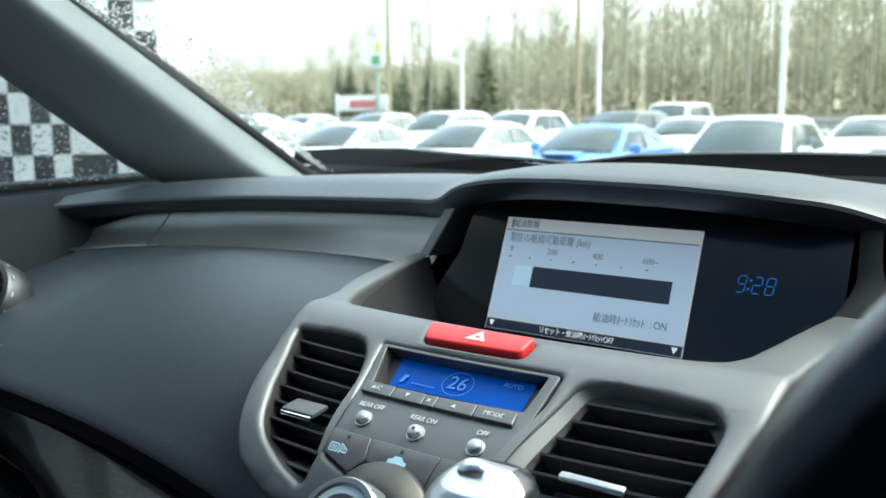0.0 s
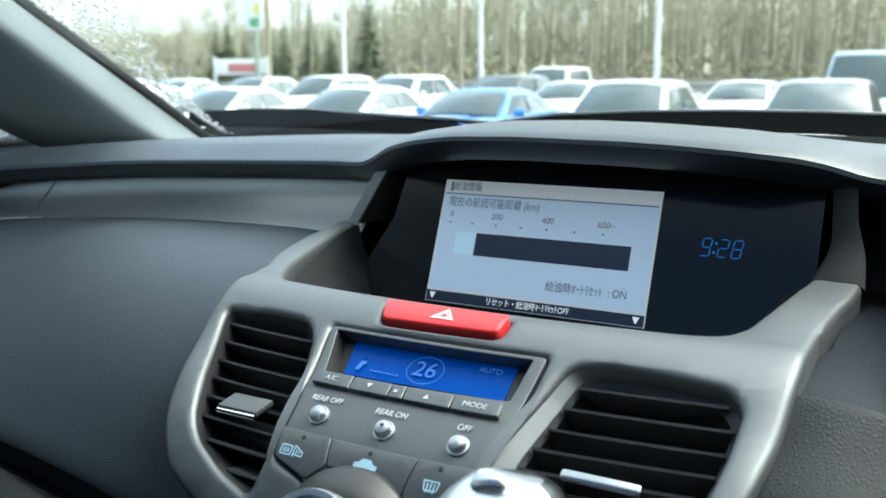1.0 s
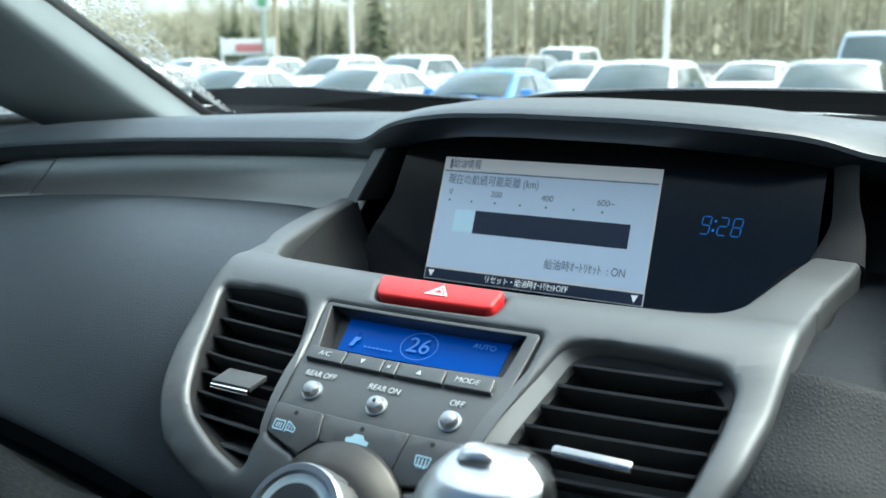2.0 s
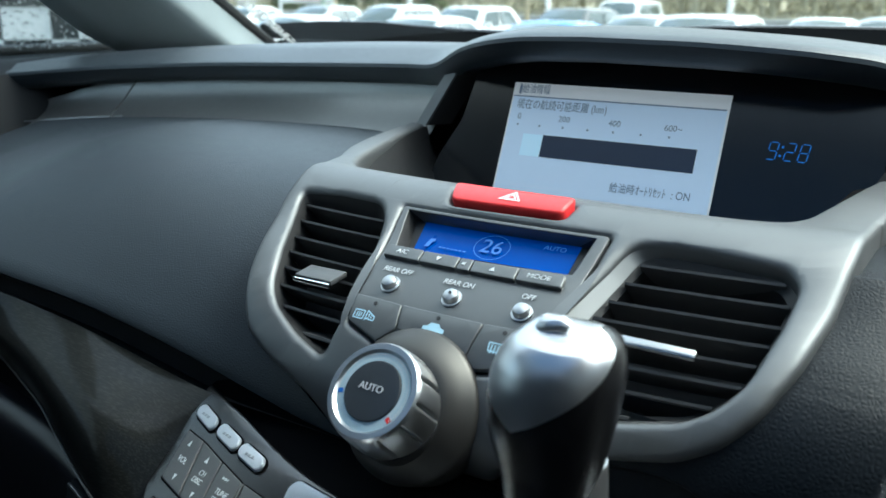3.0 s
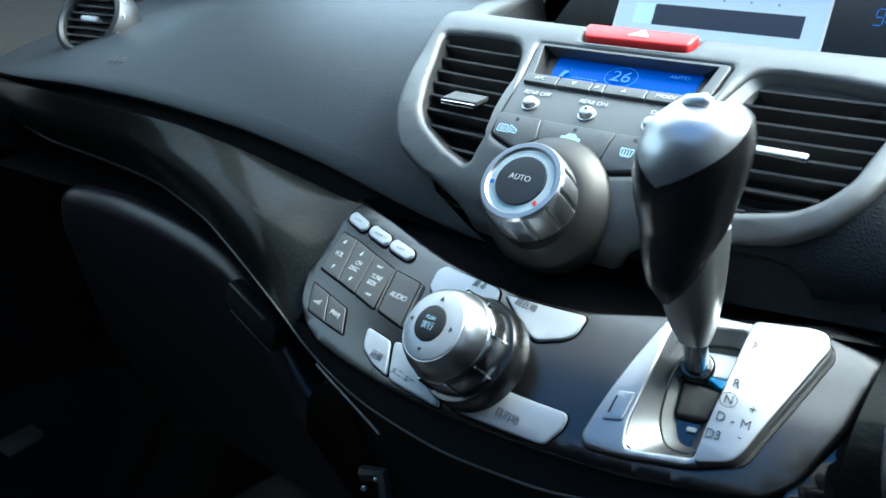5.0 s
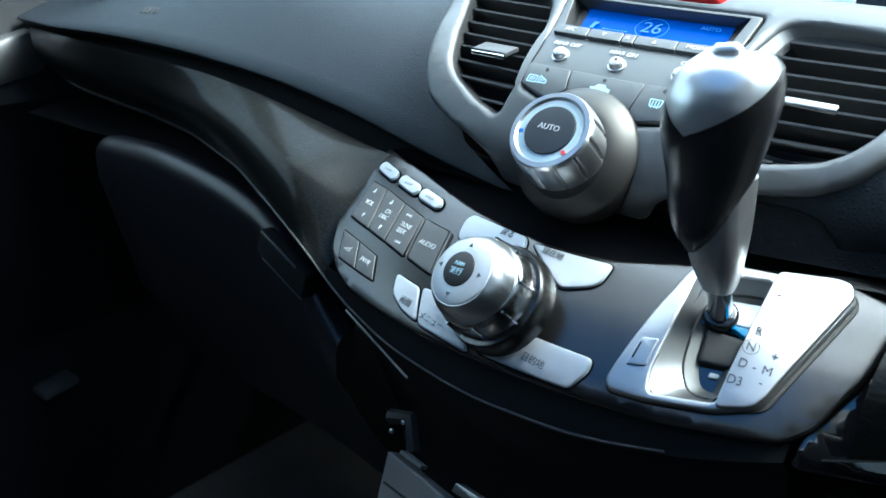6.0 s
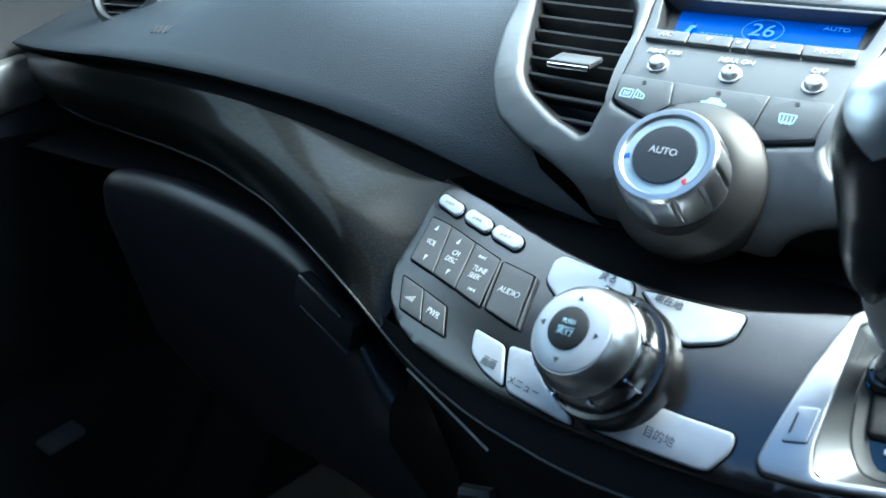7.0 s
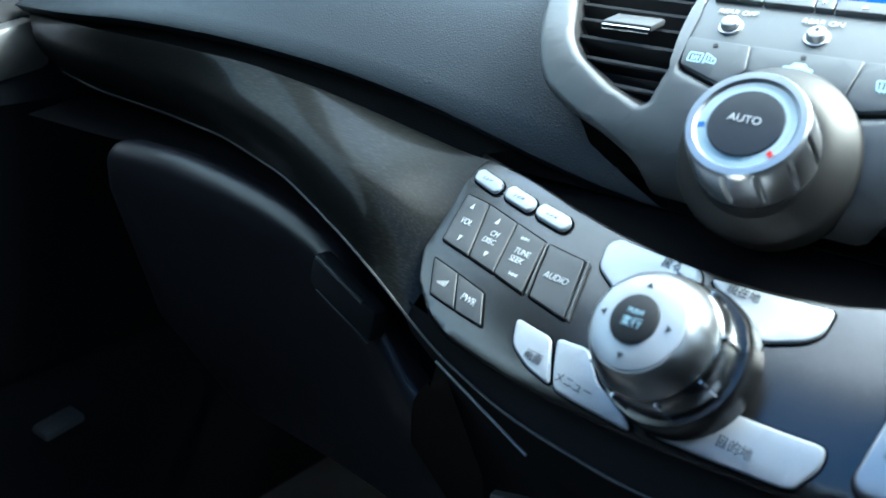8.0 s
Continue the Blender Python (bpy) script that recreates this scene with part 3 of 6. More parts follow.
# Sheet behind the lid's edge, blackened in place of the shade there.
part("lid_gap", grid(lower, [-0.625 + 0.470 * i / 50 for i in range(51)], range(4)), GAPMAT, dash, "near-black sheet for the shade above the glovebox lid")
glove = part("glovebox_lid", grid(lid, [i / 60 for i in range(61)], range(16)), LID, dash, "dark grey glovebox lid with a rounded upper edge")
hm = pose(-0.204, 0.5070, 0.9030, 0, 17, -8)
part("glovebox_handle", box(-0.029, 0.029, -0.004, 0.008, -0.0105, 0.0105, 0.0035), DOORMAT, glove, "black pull handle", place=hm)
# Thin pale bars stand in for the highlights along the handle's edges.
part("handle_highlight", box(-0.026, 0.017, -0.0006, 0.0012, -0.0010, 0.0010, 0.0003), SATIN, glove, place=hm @ pose(0, -0.0035, 0.0095))
part("handle_highlight", box(-0.020, 0.028, -0.0006, 0.0012, -0.0006, 0.0006, 0.0002), SLAT, glove, place=hm @ pose(0, -0.0035, -0.0098))
part("lower_panel", grid(lower, [0.160 + 0.48 * i / 40 for i in range(41)], range(11)), DOORMAT, dash)

# round air vent at the passenger's side
rv_out = Vector((0.18, -0.86, 0.55)).normalized()
rv_pose = Matrix.Translation((-0.535, 0.617, 1.0555)) @ rv_out.to_track_quat("Z", "Y").to_matrix().to_4x4() @ Matrix.Scale(0.92, 4)
rvent = part("round_air_vent", lathe([(0.036, -0.026), (0.040, -0.016), (0.0405, 0.004), (0.0385, 0.010), (0.034, 0.0115), (0.031, 0.009), (0.0295, -0.004), (0.0, -0.018)], 40), SMOKY, dash, "round satin silver air vent at the passenger's side", place=rv_pose)
part("cavity", lathe([(0.0296, -0.0035), (0.0290, -0.0025)], 30), BLACK, rvent)
for k in range(-3, 4):
    w = math.sqrt(max(0.0001, 0.0285**2 - (k * 0.0078) ** 2))
    part("slat", box(-w, w, -0.0008, 0.0008, -0.003, 0.006, 0.0004), SLAT, rvent, place=pose(0, k * 0.0078, 0, 18, 0, 0))
for k in range(14):
    a = radians(k * 360 / 14 + 9)
    part("grip_nub", box(-0.0012, 0.0012, -0.0024, 0.0024, -0.001, 0.0010, 0.0005), SATIN, rvent, place=pose(0.0400 * math.cos(a), 0.0400 * math.sin(a), 0.0050, 0, 90, math.degrees(a)))
part("vent_tab", box(-0.011, 0.011, -0.003, 0.003, 0.0, 0.009, 0.0015), SATIN, rvent, "silver adjuster tab")

# ---- display hood and screen ----
hood = thing("display_hood", "arched dark grey hood shading the navigation display", "display hood", "structure")
part("brow", grid(pad, [-0.23 + 0.43 * i / 80 for i in range(81)], range(13)), PADTOP, hood, "dark grey grained arched brow")


def face(x, w, lift=0.0):
    """A place on the display's leaning plane: w is the height up it, from the picture's lower edge."""
    d = Vector((0, 0.035, 0.084)).normalized()
    n = Vector((0, -0.084, 0.035)).normalized()
    return Vector((x, 0.815, 1.046)) + d * w + n * lift


bm = bmesh.new()
bm.faces.new([bm.verts.new(face(x, w, -0.003)) for x, w in ((-0.192, -0.02), (0.140, -0.02), (0.140, 0.098), (0.120, 0.115), (-0.140, 0.115), (-0.160, 0.104), (-0.166, 0.060), (-0.180, 0.030))])
part("display_panel", thicken(bm, 0.004), SCREENGLASS, hood, "dark glass display panel")


screen = thing("navigation_screen", "lit navigation screen showing a pale blue fuel range page", "screen")
UP = Vector((0, 0.035, 0.084)).normalized()
NO = Vector((0, -0.084, 0.035)).normalized()
W0, W1, HT = -0.1255, 0.0400, 0.0925


def on_screen(u, w, lift, turn=0):
    """A pose on the picture: u across from 0 to 1, w up from 0 to 1."""
    p = face(W0 + (W1 - W0) * u, HT * w, lift)
    return Matrix.Translation(p) @ Matrix((Vector((1, 0, 0)), UP, NO)).transposed().to_4x4()


def tile(u0, u1, w0, w1, lift, mat, name, label=""):
    m = on_screen((u0 + u1) / 2, (w0 + w1) / 2, lift)
    a, b = (W1 - W0) * (u1 - u0) / 2, HT * (w1 - w0) / 2
    return part(name, slab([(-a, -b), (a, -b), (a, b), (-a, b)], -0.0004, 0.0, 0.0), mat, screen, label, place=m)


tile(0, 1, 0, 1, 0.0014, LCDTOP, "screen_glass", "pale grey lit border")
tile(0.008, 0.992, 0.105, 0.882, 0.0019, LCDON, "page", "pale blue lit page")
tile(0.010, 0.990, 0.880, 0.890, 0.0023, LCDTEXT, "rule")
tile(0.004, 0.996, 0.004, 0.088, 0.0019, LCDDARK, "status_bar", "black bar along the lower edge")
tile(0.200, 0.902, 0.395, 0.575, 0.0023, LCDDARK, "range_bar", "dark bar of the range gauge")
tile(0.100, 0.199, 0.395, 0.575, 0.0023, material("screen_light_bar", (0.42, 0.56, 0.68), 0.35, vary=0.02, emit=0.45), "range_bar_filled", "pale filled end of the range gauge")
for u, words in ((0.06, "0"), (0.285, "200"), (0.525, "400"), (0.785, "600~")):
    text(words, 0.0062, LCDTEXT, screen, on_screen(u, 0.715, 0.0022))
for i, u in enumerate((0.06, 0.17, 0.285, 0.405, 0.525, 0.65, 0.775)):
    tile(u - 0.004, u + 0.004, 0.640, 0.655, 0.0023, LCDTEXT, "tick")
text("給油情報", 0.0078, LCDTEXT, screen, on_screen(0.045, 0.945, 0.0018), align="LEFT", squeeze=0.75)
tile(0.030, 0.042, 0.905, 0.985, 0.0018, LCDTEXT, "title_mark")
text("現在の航続可能距離 (km)", 0.0082, LCDTEXT, screen, on_screen(0.035, 0.815, 0.0022), align="LEFT", squeeze=0.80)
text("給油時ｵｰﾄﾘｾｯﾄ  : ON", 0.0080, LCDTEXT, screen, on_screen(0.56, 0.215, 0.0022), align="LEFT", squeeze=0.80)
text("リセット・給油時ｵｰﾄﾘｾｯﾄOFF", 0.0060, LCDPALE, screen, on_screen(0.49, 0.046, 0.0022), squeeze=0.80)
for u in (0.035, 0.963):
    w = 0.0024
    part("arrow_mark", slab([(-w, w), (0, -w), (w, w)], -0.0002, 0.0002, 0), LCDPALE, screen, place=on_screen(u, 0.046, 0.0022))

clock = thing("dashboard_clock", "dim blue digital clock reading 9:28 beside the screen", "clock")
SEGS = {"9": "abcdfg", "2": "abdeg", "8": "abcdefg"}


def digit(ch, x, w):
    L, Hh, t = 0.0055, 0.0058, 0.0006
    lines = {"a": (-L / 2, Hh, L / 2, Hh), "g": (-L / 2, 0, L / 2, 0), "d": (-L / 2, -Hh, L / 2, -Hh), "f": (-L / 2, 0, -L / 2, Hh), "b": (L / 2, 0, L / 2, Hh), "e": (-L / 2, -Hh, -L / 2, 0), "c": (L / 2, -Hh, L / 2, 0)}
    bm = bmesh.new()
    for s in SEGS[ch]:
        x0, y0, x1, y1 = lines[s]
        g = 0.0006
        if y0 == y1:
            q = [(x0 + g, y0 - t / 2), (x1 - g, y0 - t / 2), (x1 - g, y0 + t / 2), (x0 + g, y0 + t / 2)]
        else:
            q = [(x0 - t / 2, y0 + g), (x0 + t / 2, y0 + g), (x0 + t / 2, y1 - g), (x0 - t / 2, y1 - g)]
        bm.faces.new([bm.verts.new((a + 0.13 * b, b, 0)) for a, b in q])
    part("digit", bm, CLOCKSEG, clock, place=on_screen(0, 0, 0) @ pose(x - W0, w, 0.0015))


for ch, dx in (("9", 0.0725), ("2", 0.0833), ("8", 0.0920)):
    digit(ch, dx, 0.0575)
for dz in (0.004, -0.004):
    part("colon_dot", slab([(-0.0007, -0.0007), (0.0007, -0.0007), (0.0007, 0.0007), (-0.0007, 0.0007)], -0.0001, 0.0001, 0), CLOCKSEG, clock, place=on_screen(0, 0, 0) @ pose(0.0779 - W0 + dz * 0.13, 0.0575 + dz * 0.75, 0.0015))

# ---- centre stack ----
stack = thing("centre_stack", "silver grey centre stack with air vents and climate controls", "control panel")
LV = [(-0.1368, 0.066), (-0.108, 0.062), (-0.079, 0.0625), (-0.069, 0.074), (-0.0545, 0.113), (-0.0515, 0.140), (-0.055, 0.160), (-0.0585, 0.162), (-0.076, 0.156), (-0.0956, 0.145), (-0.105, 0.135), (-0.1195, 0.105), (-0.134, 0.0755)]
RV = [(0.068, 0.066), (0.080, 0.0625), (0.100, 0.063), (0.135, 0.068), (0.142, 0.077), (0.1405, 0.105), (0.136, 0.132), (0.1277, 0.1444), (0.117, 0.152), (0.095, 0.157), (0.075, 0.160), (0.058, 0.160), (0.0515, 0.150), (0.0525, 0.130), (0.0545, 0.113), (0.064, 0.078)]
PANEL = rounded([(-0.0620, 0.0628), (0.0567, 0.0623), (0.0550, 0.100), (0.0500, 0.127), (0.0475, 0.1470), (0.0262, 0.1512), (0.012, 0.165), (-0.012, 0.165), (-0.0270, 0.1492), (-0.0468, 0.1425), (-0.0495, 0.127), (-0.0537, 0.0985)], 0.003)
HAZ = rounded([(-0.0435, 0.0365), (0.0285, 0.0365), (0.0287, 0.0545), (-0.0355, 0.0558)], 0.004)
LEFT_OUT = [(-0.166, 0.682, 1.0915), (-0.172, 0.694, 1.0940), (-0.1785, 0.706, 1.0946), (-0.1862, 0.722, 1.0950), (-0.1945, 0.744, 1.0950), (-0.2055, 0.780, 1.0950), (-0.214, 0.815, 1.0950), (-0.2215, 0.846, 1.0950)]
LEFT_IN = [(-0.1425, 0.672, 1.0915), (-0.150, 0.688, 1.0940), (-0.157, 0.702, 1.0946), (-0.163, 0.717, 1.0950), (-0.1705, 0.738, 1.0950), (-0.184, 0.776, 1.0950), (-0.1955, 0.811, 1.0950), (-0.2050, 0.844, 1.0950)]
RIGHT_OUT = [(0.1600, 0.682, 1.0915), (0.1605, 0.692, 1.0930), (0.1612, 0.702, 1.0937), (0.1620, 0.714, 1.0940), (0.1634, 0.734, 1.0946), (0.1670, 0.762, 1.0965), (0.1690, 0.796, 1.0930), (0.1660, 0.820, 1.1080), (0.1600, 0.832, 1.1260), (0.1580, 0.840, 1.1450)]
RIGHT_IN = [(0.1268, 0.672, 1.0915), (0.1285, 0.684, 1.0930), (0.1297, 0.696, 1.0937), (0.1313, 0.708, 1.0940), (0.1335, 0.730, 1.0950), (0.1372, 0.762, 1.0975), (0.1420, 0.798, 1.0930), (0.1490, 0.824, 1.1100), (0.1485, 0.835, 1.1280), (0.1470, 0.842, 1.1450)]


def along(points):
    """Points of the rails as (x, way along the stack's surface)."""
    return [(x, 0.673 + 0.5 * x * x - y) for x, y, z in points]


outer = [(bezel_left(s)[0], s) for s in (-0.002, 0.01, 0.02, 0.03, 0.04, 0.052, 0.064, 0.075, 0.09, 0.105, 0.12, 0.135, 0.150, 0.162, 0.171, 0.179, 0.186, 0.193, 0.2055)]
outer += [(bezel_right(s)[0], s) for s in (0.2055, 0.193, 0.183, 0.176, 0.172, 0.1683, 0.159, 0.1435, 0.1194, 0.09, 0.07, 0.05, 0.02, -0.004)]
outer += along(RIGHT_OUT[1:7]) + along(RIGHT_IN[6:0:-1]) + [(0.127, 0.004), (0.122, 0.017), (0.108, 0.0225), (-0.126, 0.021), (-0.136, 0.016), (-0.143, 0.006)] + along(LEFT_IN[1:]) + along(LEFT_OUT[:0:-1])
part("bezel", plate(STACK, rounded(outer, 0.006, 3), -0.030, 0.0, [rounded(LV, 0.006), rounded(RV, 0.006), PANEL, HAZ], 0.0042, 0.010), SILVER, stack, "silver grey painted surround with rounded edges", 40)


def slope_width(y):
    """The rail's inner slope is broad in front and thins out towards the back."""
    return 0.08 + 0.72 * ease((0.82 - y) / 0.15)


def arm(outer_pts, inner_pts, drop):
    """A painted rail between an outer and an inner line, with skirts."""
    rows = []
    for o, i in zip(outer_pts, inner_pts):
        o, i = Vector(o), Vector(i)
        g = slope_width(i.y)
        m = (o + i) / 2 + Vector((0, 0, 0.0015))
        d = (i - o).normalized() * 0.002
        rows.append([o + Vector((0, 0, -drop)) - d, o - d * 0.5 + Vector((0, 0, -0.002)), o + d, m, i - d, i + d * 0.5 + Vector((0, 0, -0.002)), i + d * (0.7 + 3.8 * g) + Vector((0, 0, -0.002 - 0.009 * g)), i + d * (0.8 + 4.2 * g) + Vector((0, 0, -0.004 - (drop - 0.004) * g))])
    n = len(rows)
    us = [k / 4 for k in range((n - 1) * 4 + 1)]

    def fn(u, v):
        k = min(int(u), n - 2)
        q = [rows[max(0, min(n - 1, k + j))][v] for j in (-1, 0, 1, 2)]
        t = u - k
        return 0.5 * (2 * q[1] + (q[2] - q[0]) * t + (2 * q[0] - 5 * q[1] + 4 * q[2] - q[3]) * t * t + (3 * q[1] - q[0] - 3 * q[2] + q[3]) * t**3)

    return grid(fn, us, range(8))


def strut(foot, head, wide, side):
    """A slim flat post from the rail's end up to the brow, and its flank, built apart to take a shaded colour."""
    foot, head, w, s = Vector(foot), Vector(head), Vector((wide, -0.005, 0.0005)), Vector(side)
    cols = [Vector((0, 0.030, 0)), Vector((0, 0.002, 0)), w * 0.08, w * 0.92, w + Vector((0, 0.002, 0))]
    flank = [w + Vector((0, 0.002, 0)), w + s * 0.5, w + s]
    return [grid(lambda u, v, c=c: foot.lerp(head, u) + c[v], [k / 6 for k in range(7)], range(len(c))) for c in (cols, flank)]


face, flank = strut((-0.2130, 0.840, 1.0940), (-0.1895, 0.848, 1.1360), 0.0145, (0.011, 0.020, 0.0))
part("display_strut", face, SILVER, stack, "slim silver grey strut up to the brow")
# The silver strut's turned-away side gets a dark colour in place of shade.
part("strut_flank", flank, RECESS, stack, "flank of the strut, coloured dark for its shade")
# The right strut is dark throughout: the brow's shadow is in its colour.
part("display_strut", arm(RIGHT_OUT[6:], RIGHT_IN[6:], 0.02), DOORMAT, stack, "strut up to the brow, coloured dark for the shade there")


# the hollow between the rails and the display
edge = [Vector(p) for p in LEFT_IN[::-1]] + [Vector((-0.143, 0.677, 1.087)), Vector((-0.136, 0.666, 1.087)), Vector((-0.126, 0.660, 1.087)), Vector((-0.06, 0.655, 1.087)), Vector((0.05, 0.654, 1.087)), Vector((0.108, 0.657, 1.087)), Vector((0.122, 0.664, 1.087)), Vector((0.127, 0.677, 1.087))] + [Vector(p) for p in RIGHT_IN[:8]]
mid = Vector((-0.03, 0.80, 0))


def hollow(u, v):
    p = edge[u]
    d = Vector((mid.x - p.x, mid.y - p.y, 0)).normalized()
    g = slope_width(p.y)
    k = (0.001 + 0.005 * g, 0.002 + 0.007 * g, 0.007 + 0.006 * g, 0.018, 0.026, 0.060)[v] if abs(p.x) > 0.125 else (-0.001, 0.001, 0.005, 0.012, 0.024, 0.060)[v]
    low = 1.034 + 0.018 * min(1.0, max(0.0, (0.84 - p.y) / 0.16))
    h = (-0.0015 - 0.0085 * g, -0.005 - 0.011 * g, -0.020 - 0.006 * g, -0.036, 0, 0)[v] if abs(p.x) > 0.125 else (-0.010, -0.016, -0.026, -0.036, 0, 0)[v]
    q = p + d * k
    return (q.x, q.y, max(low, p.z + h)) if v < 4 else (q.x, q.y, low - 0.002 * (v - 4))


bm = grid(hollow, range(len(edge)), range(6))
bm.faces.new([bm.verts.new(p) for p in ((-0.20, 0.86, 1.030), (-0.12, 0.70, 1.046), (0.10, 0.70, 1.046), (0.15, 0.86, 1.030))])
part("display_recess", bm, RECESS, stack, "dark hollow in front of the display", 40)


def vent(outline, name, tab_at, tab_w, chamfer=0.0):
    """An air vent: a dark box with slats; its side towards the climate panel may have a broad painted chamfer."""
    ring = rounded(outline, 0.006)
    cx = sum(p[0] for p in outline) / len(outline)
    cs = sum(p[1] for p in outline) / len(outline)
    if chamfer:
        far = cx - min(p[0] for p in outline)
        inner = [Vector((p[0] + chamfer * max(0.0, (cx - p[0]) / far) ** 1.2, p[1] + (cs - p[1]) * 0.03)) for p in ring]
        bm = bmesh.new()
        edge = [[bm.verts.new(STACK.at(p[0], p[1], h)) for p in loop] for loop, h in ((ring, -0.0036), (inner, -0.0078), (inner, -0.0105))]
        for a, b in zip(edge, edge[1:]):
            for i in range(len(ring)):
                j = (i + 1) % len(ring)
                bm.faces.new((a[i], a[j], b[j], b[i]))
        part("vent_chamfer", bm, SILVER, stack, "silver grey chamfer round the air vent")
        ring = inner
    bm = bmesh.new()
    rows = []
    for h, k in ((-0.0080 if chamfer else -0.0035, 1.0), (-0.0105, 0.93), (-0.034, 0.90)):
        rows.append([bm.verts.new(STACK.at(cx + (p[0] - cx) * k, cs + (p[1] - cs) * k, h)) for p in ring])
    for a, b in zip(rows, rows[1:]):
        for i in range(len(ring)):
            j = (i + 1) % len(ring)
            bm.faces.new((a[i], a[j], b[j], b[i]))
    bm.faces.new(rows[-1])
    v = part(name, bm, BLACK, stack, "black air vent with horizontal slats")
    s = min(p[1] for p in outline) + 0.010
    top = max(p[1] for p in outline) - 0.004
    while s < top:
        hits = []
        for i in range(len(ring)):
            p, q = ring[i - 1], ring[i]
            if (p[1] - s) * (q[1] - s) <= 0 and abs(p[1] - q[1]) > 1e-9:
                hits.append(p[0] + (q[0] - p[0]) * (s - p[1]) / (q[1] - p[1]))
        if len(hits) >= 2:
            x0, x1 = min(hits) + 0.002, max(hits) - 0.002
            if x1 - x0 > 0.006:
                bm = bmesh.new()
                n = 10
                rows = []
                for k in range(n + 1):
                    x = x0 + (x1 - x0) * k / n
                    c, f = STACK.at(x, s, -0.007), STACK.at(x, s - 0.001, -0.026)
                    up = Vector((0, 0.0, 0.0011))
                    rows.append([bm.verts.new(c - up), bm.verts.new(c + Vector((0, -0.0006, 0))), bm.verts.new(c + up), bm.verts.new(f + up * 0.5 + Vector((0, 0, 0.004))), bm.verts.new(f - up * 0.5 + Vector((0, 0, 0.004)))])
                for a, b in zip(rows, rows[1:]):
                    for i in range(5):
                        bm.faces.new((a[i], a[(i + 1) % 5], b[(i + 1) % 5], b[i]))
                part("slat", bm, SLAT, v)
        s += 0.0118
    tx, ts = tab_at
    c = STACK.at(tx, ts, -0.002)
    if tab_w < 0.015:
        part("vent_tab", box(-tab_w, tab_w, -0.0045, 0.009, -0.0015, 0.0015, 0.0009), BUTTON, v, "grey adjuster tab with a chrome edge", place=pose(c.x, c.y, c.z, 8, 0, 0))
        part("tab_edge", box(-tab_w * 0.98, tab_w * 0.98, -0.0062, -0.0035, -0.0022, 0.0004, 0.0007), CHROME, v, "chrome edge", place=pose(c.x, c.y, c.z, 8, 0, 0))
    else:
        part("vent_tab", box(-tab_w, tab_w, -0.002, 0.0030, -0.0016, 0.0016, 0.0015), SMOKEDMETAL, v, "satin metal adjuster bar", place=pose(c.x, c.y, c.z, 30, 0, 0))


vent(LV, "left_air_vent", (-0.0800, 0.1228), 0.0120)
vent(RV, "right_air_vent", (0.0985, 0.1225), 0.0165, 0.0080)

hz = part("hazard_button", plate(STACK, [(p[0] * 0.988 - 0.0001, 0.0463 + (p[1] - 0.0463) * 0.955) for p in HAZ], -0.008, 0.0026, (), 0.0016, 0.006), HAZARD, stack, "red hazard warning button")
for r, w in ((0.0062, 0.0010), (0.0034, 0.0007)):
    tri, tri2 = [], []
    for k in range(3):
        a = math.radians(90 + 120 * k)
        tri.append((r * 1.25 * math.cos(a), r * math.sin(a)))
        tri2.append(((r - 2 * w) * 1.25 * math.cos(a), (r - 2 * w) * math.sin(a)))
    bm = bmesh.new()
    vo, vi = [bm.verts.new((x, y, 0)) for x, y in tri], [bm.verts.new((x, y, 0)) for x, y in tri2]
    for k in range(3):
        bm.faces.new((vo[k], vo[(k + 1) % 3], vi[(k + 1) % 3], vi[k]))
    part("warning_triangle", bm, PRINT, hz, place=STACK.axes(-0.003, 0.0475, 0.0029))

LCDHOLE = rounded([(-0.0572, 0.0655), (0.0503, 0.0650), (0.0482, 0.0895), (-0.0485, 0.0925)], 0.001, 2)
panel = part("climate_panel", plate(STACK, [(p[0] * 0.992, 0.10 + (p[1] - 0.10) * 0.990) for p in PANEL], -0.012, -0.0006, [LCDHOLE], 0.0005, 0.010), GUN, stack, "gunmetal grey climate control panel")
bm = bmesh.new()
rows = [[bm.verts.new(STACK.at(x, s, -0.001)) for x, s in LCDHOLE]]
rows.append([bm.verts.new(STACK.at(x * 0.93 - 0.0015, 0.0760 + (s - 0.0775) * 0.86, -0.0085)) for x, s in LCDHOLE])
for i in range(len(LCDHOLE)):
    j = (i + 1) % len(LCDHOLE)
    bm.faces.new((rows[0][i], rows[0][j], rows[1][j], rows[1][i]))
bm.faces.new(rows[1])
part("lcd_surround", bm, BLACK, panel)
lcd = part("climate_lcd", plate(STACK, [(-0.0480, 0.0655), (0.0415, 0.0648), (0.0418, 0.0845), (-0.0445, 0.0855)], -0.0084, -0.0080, (), 0, 0.006), CLIMLCD, panel, "blue lit display showing 26")
text("26", 0.0125, CLIMSEG, lcd, STACK.axes(-0.002, 0.0758, -0.0070))
ring = bmesh.new()
vo = [ring.verts.new((0.0098 * math.cos(a), 0.0082 * math.sin(a), 0)) for a in [2 * math.pi * k / 40 for k in range(40)]]
vi = [ring.verts.new((0.0094 * math.cos(a), 0.0078 * math.sin(a), 0)) for a in [2 * math.pi * k / 40 for k in range(40)]]
for k in range(40):
    ring.faces.new((vo[k], vo[(k + 1) % 40], vi[(k + 1) % 40], vi[k]))
part("lcd_ring", ring, CLIMSEG, lcd, place=STACK.axes(-0.002, 0.0758, -0.0070))
text("AUTO", 0.0042, CLIMSEG, lcd, STACK.axes(0.030, 0.0700, -0.0070))
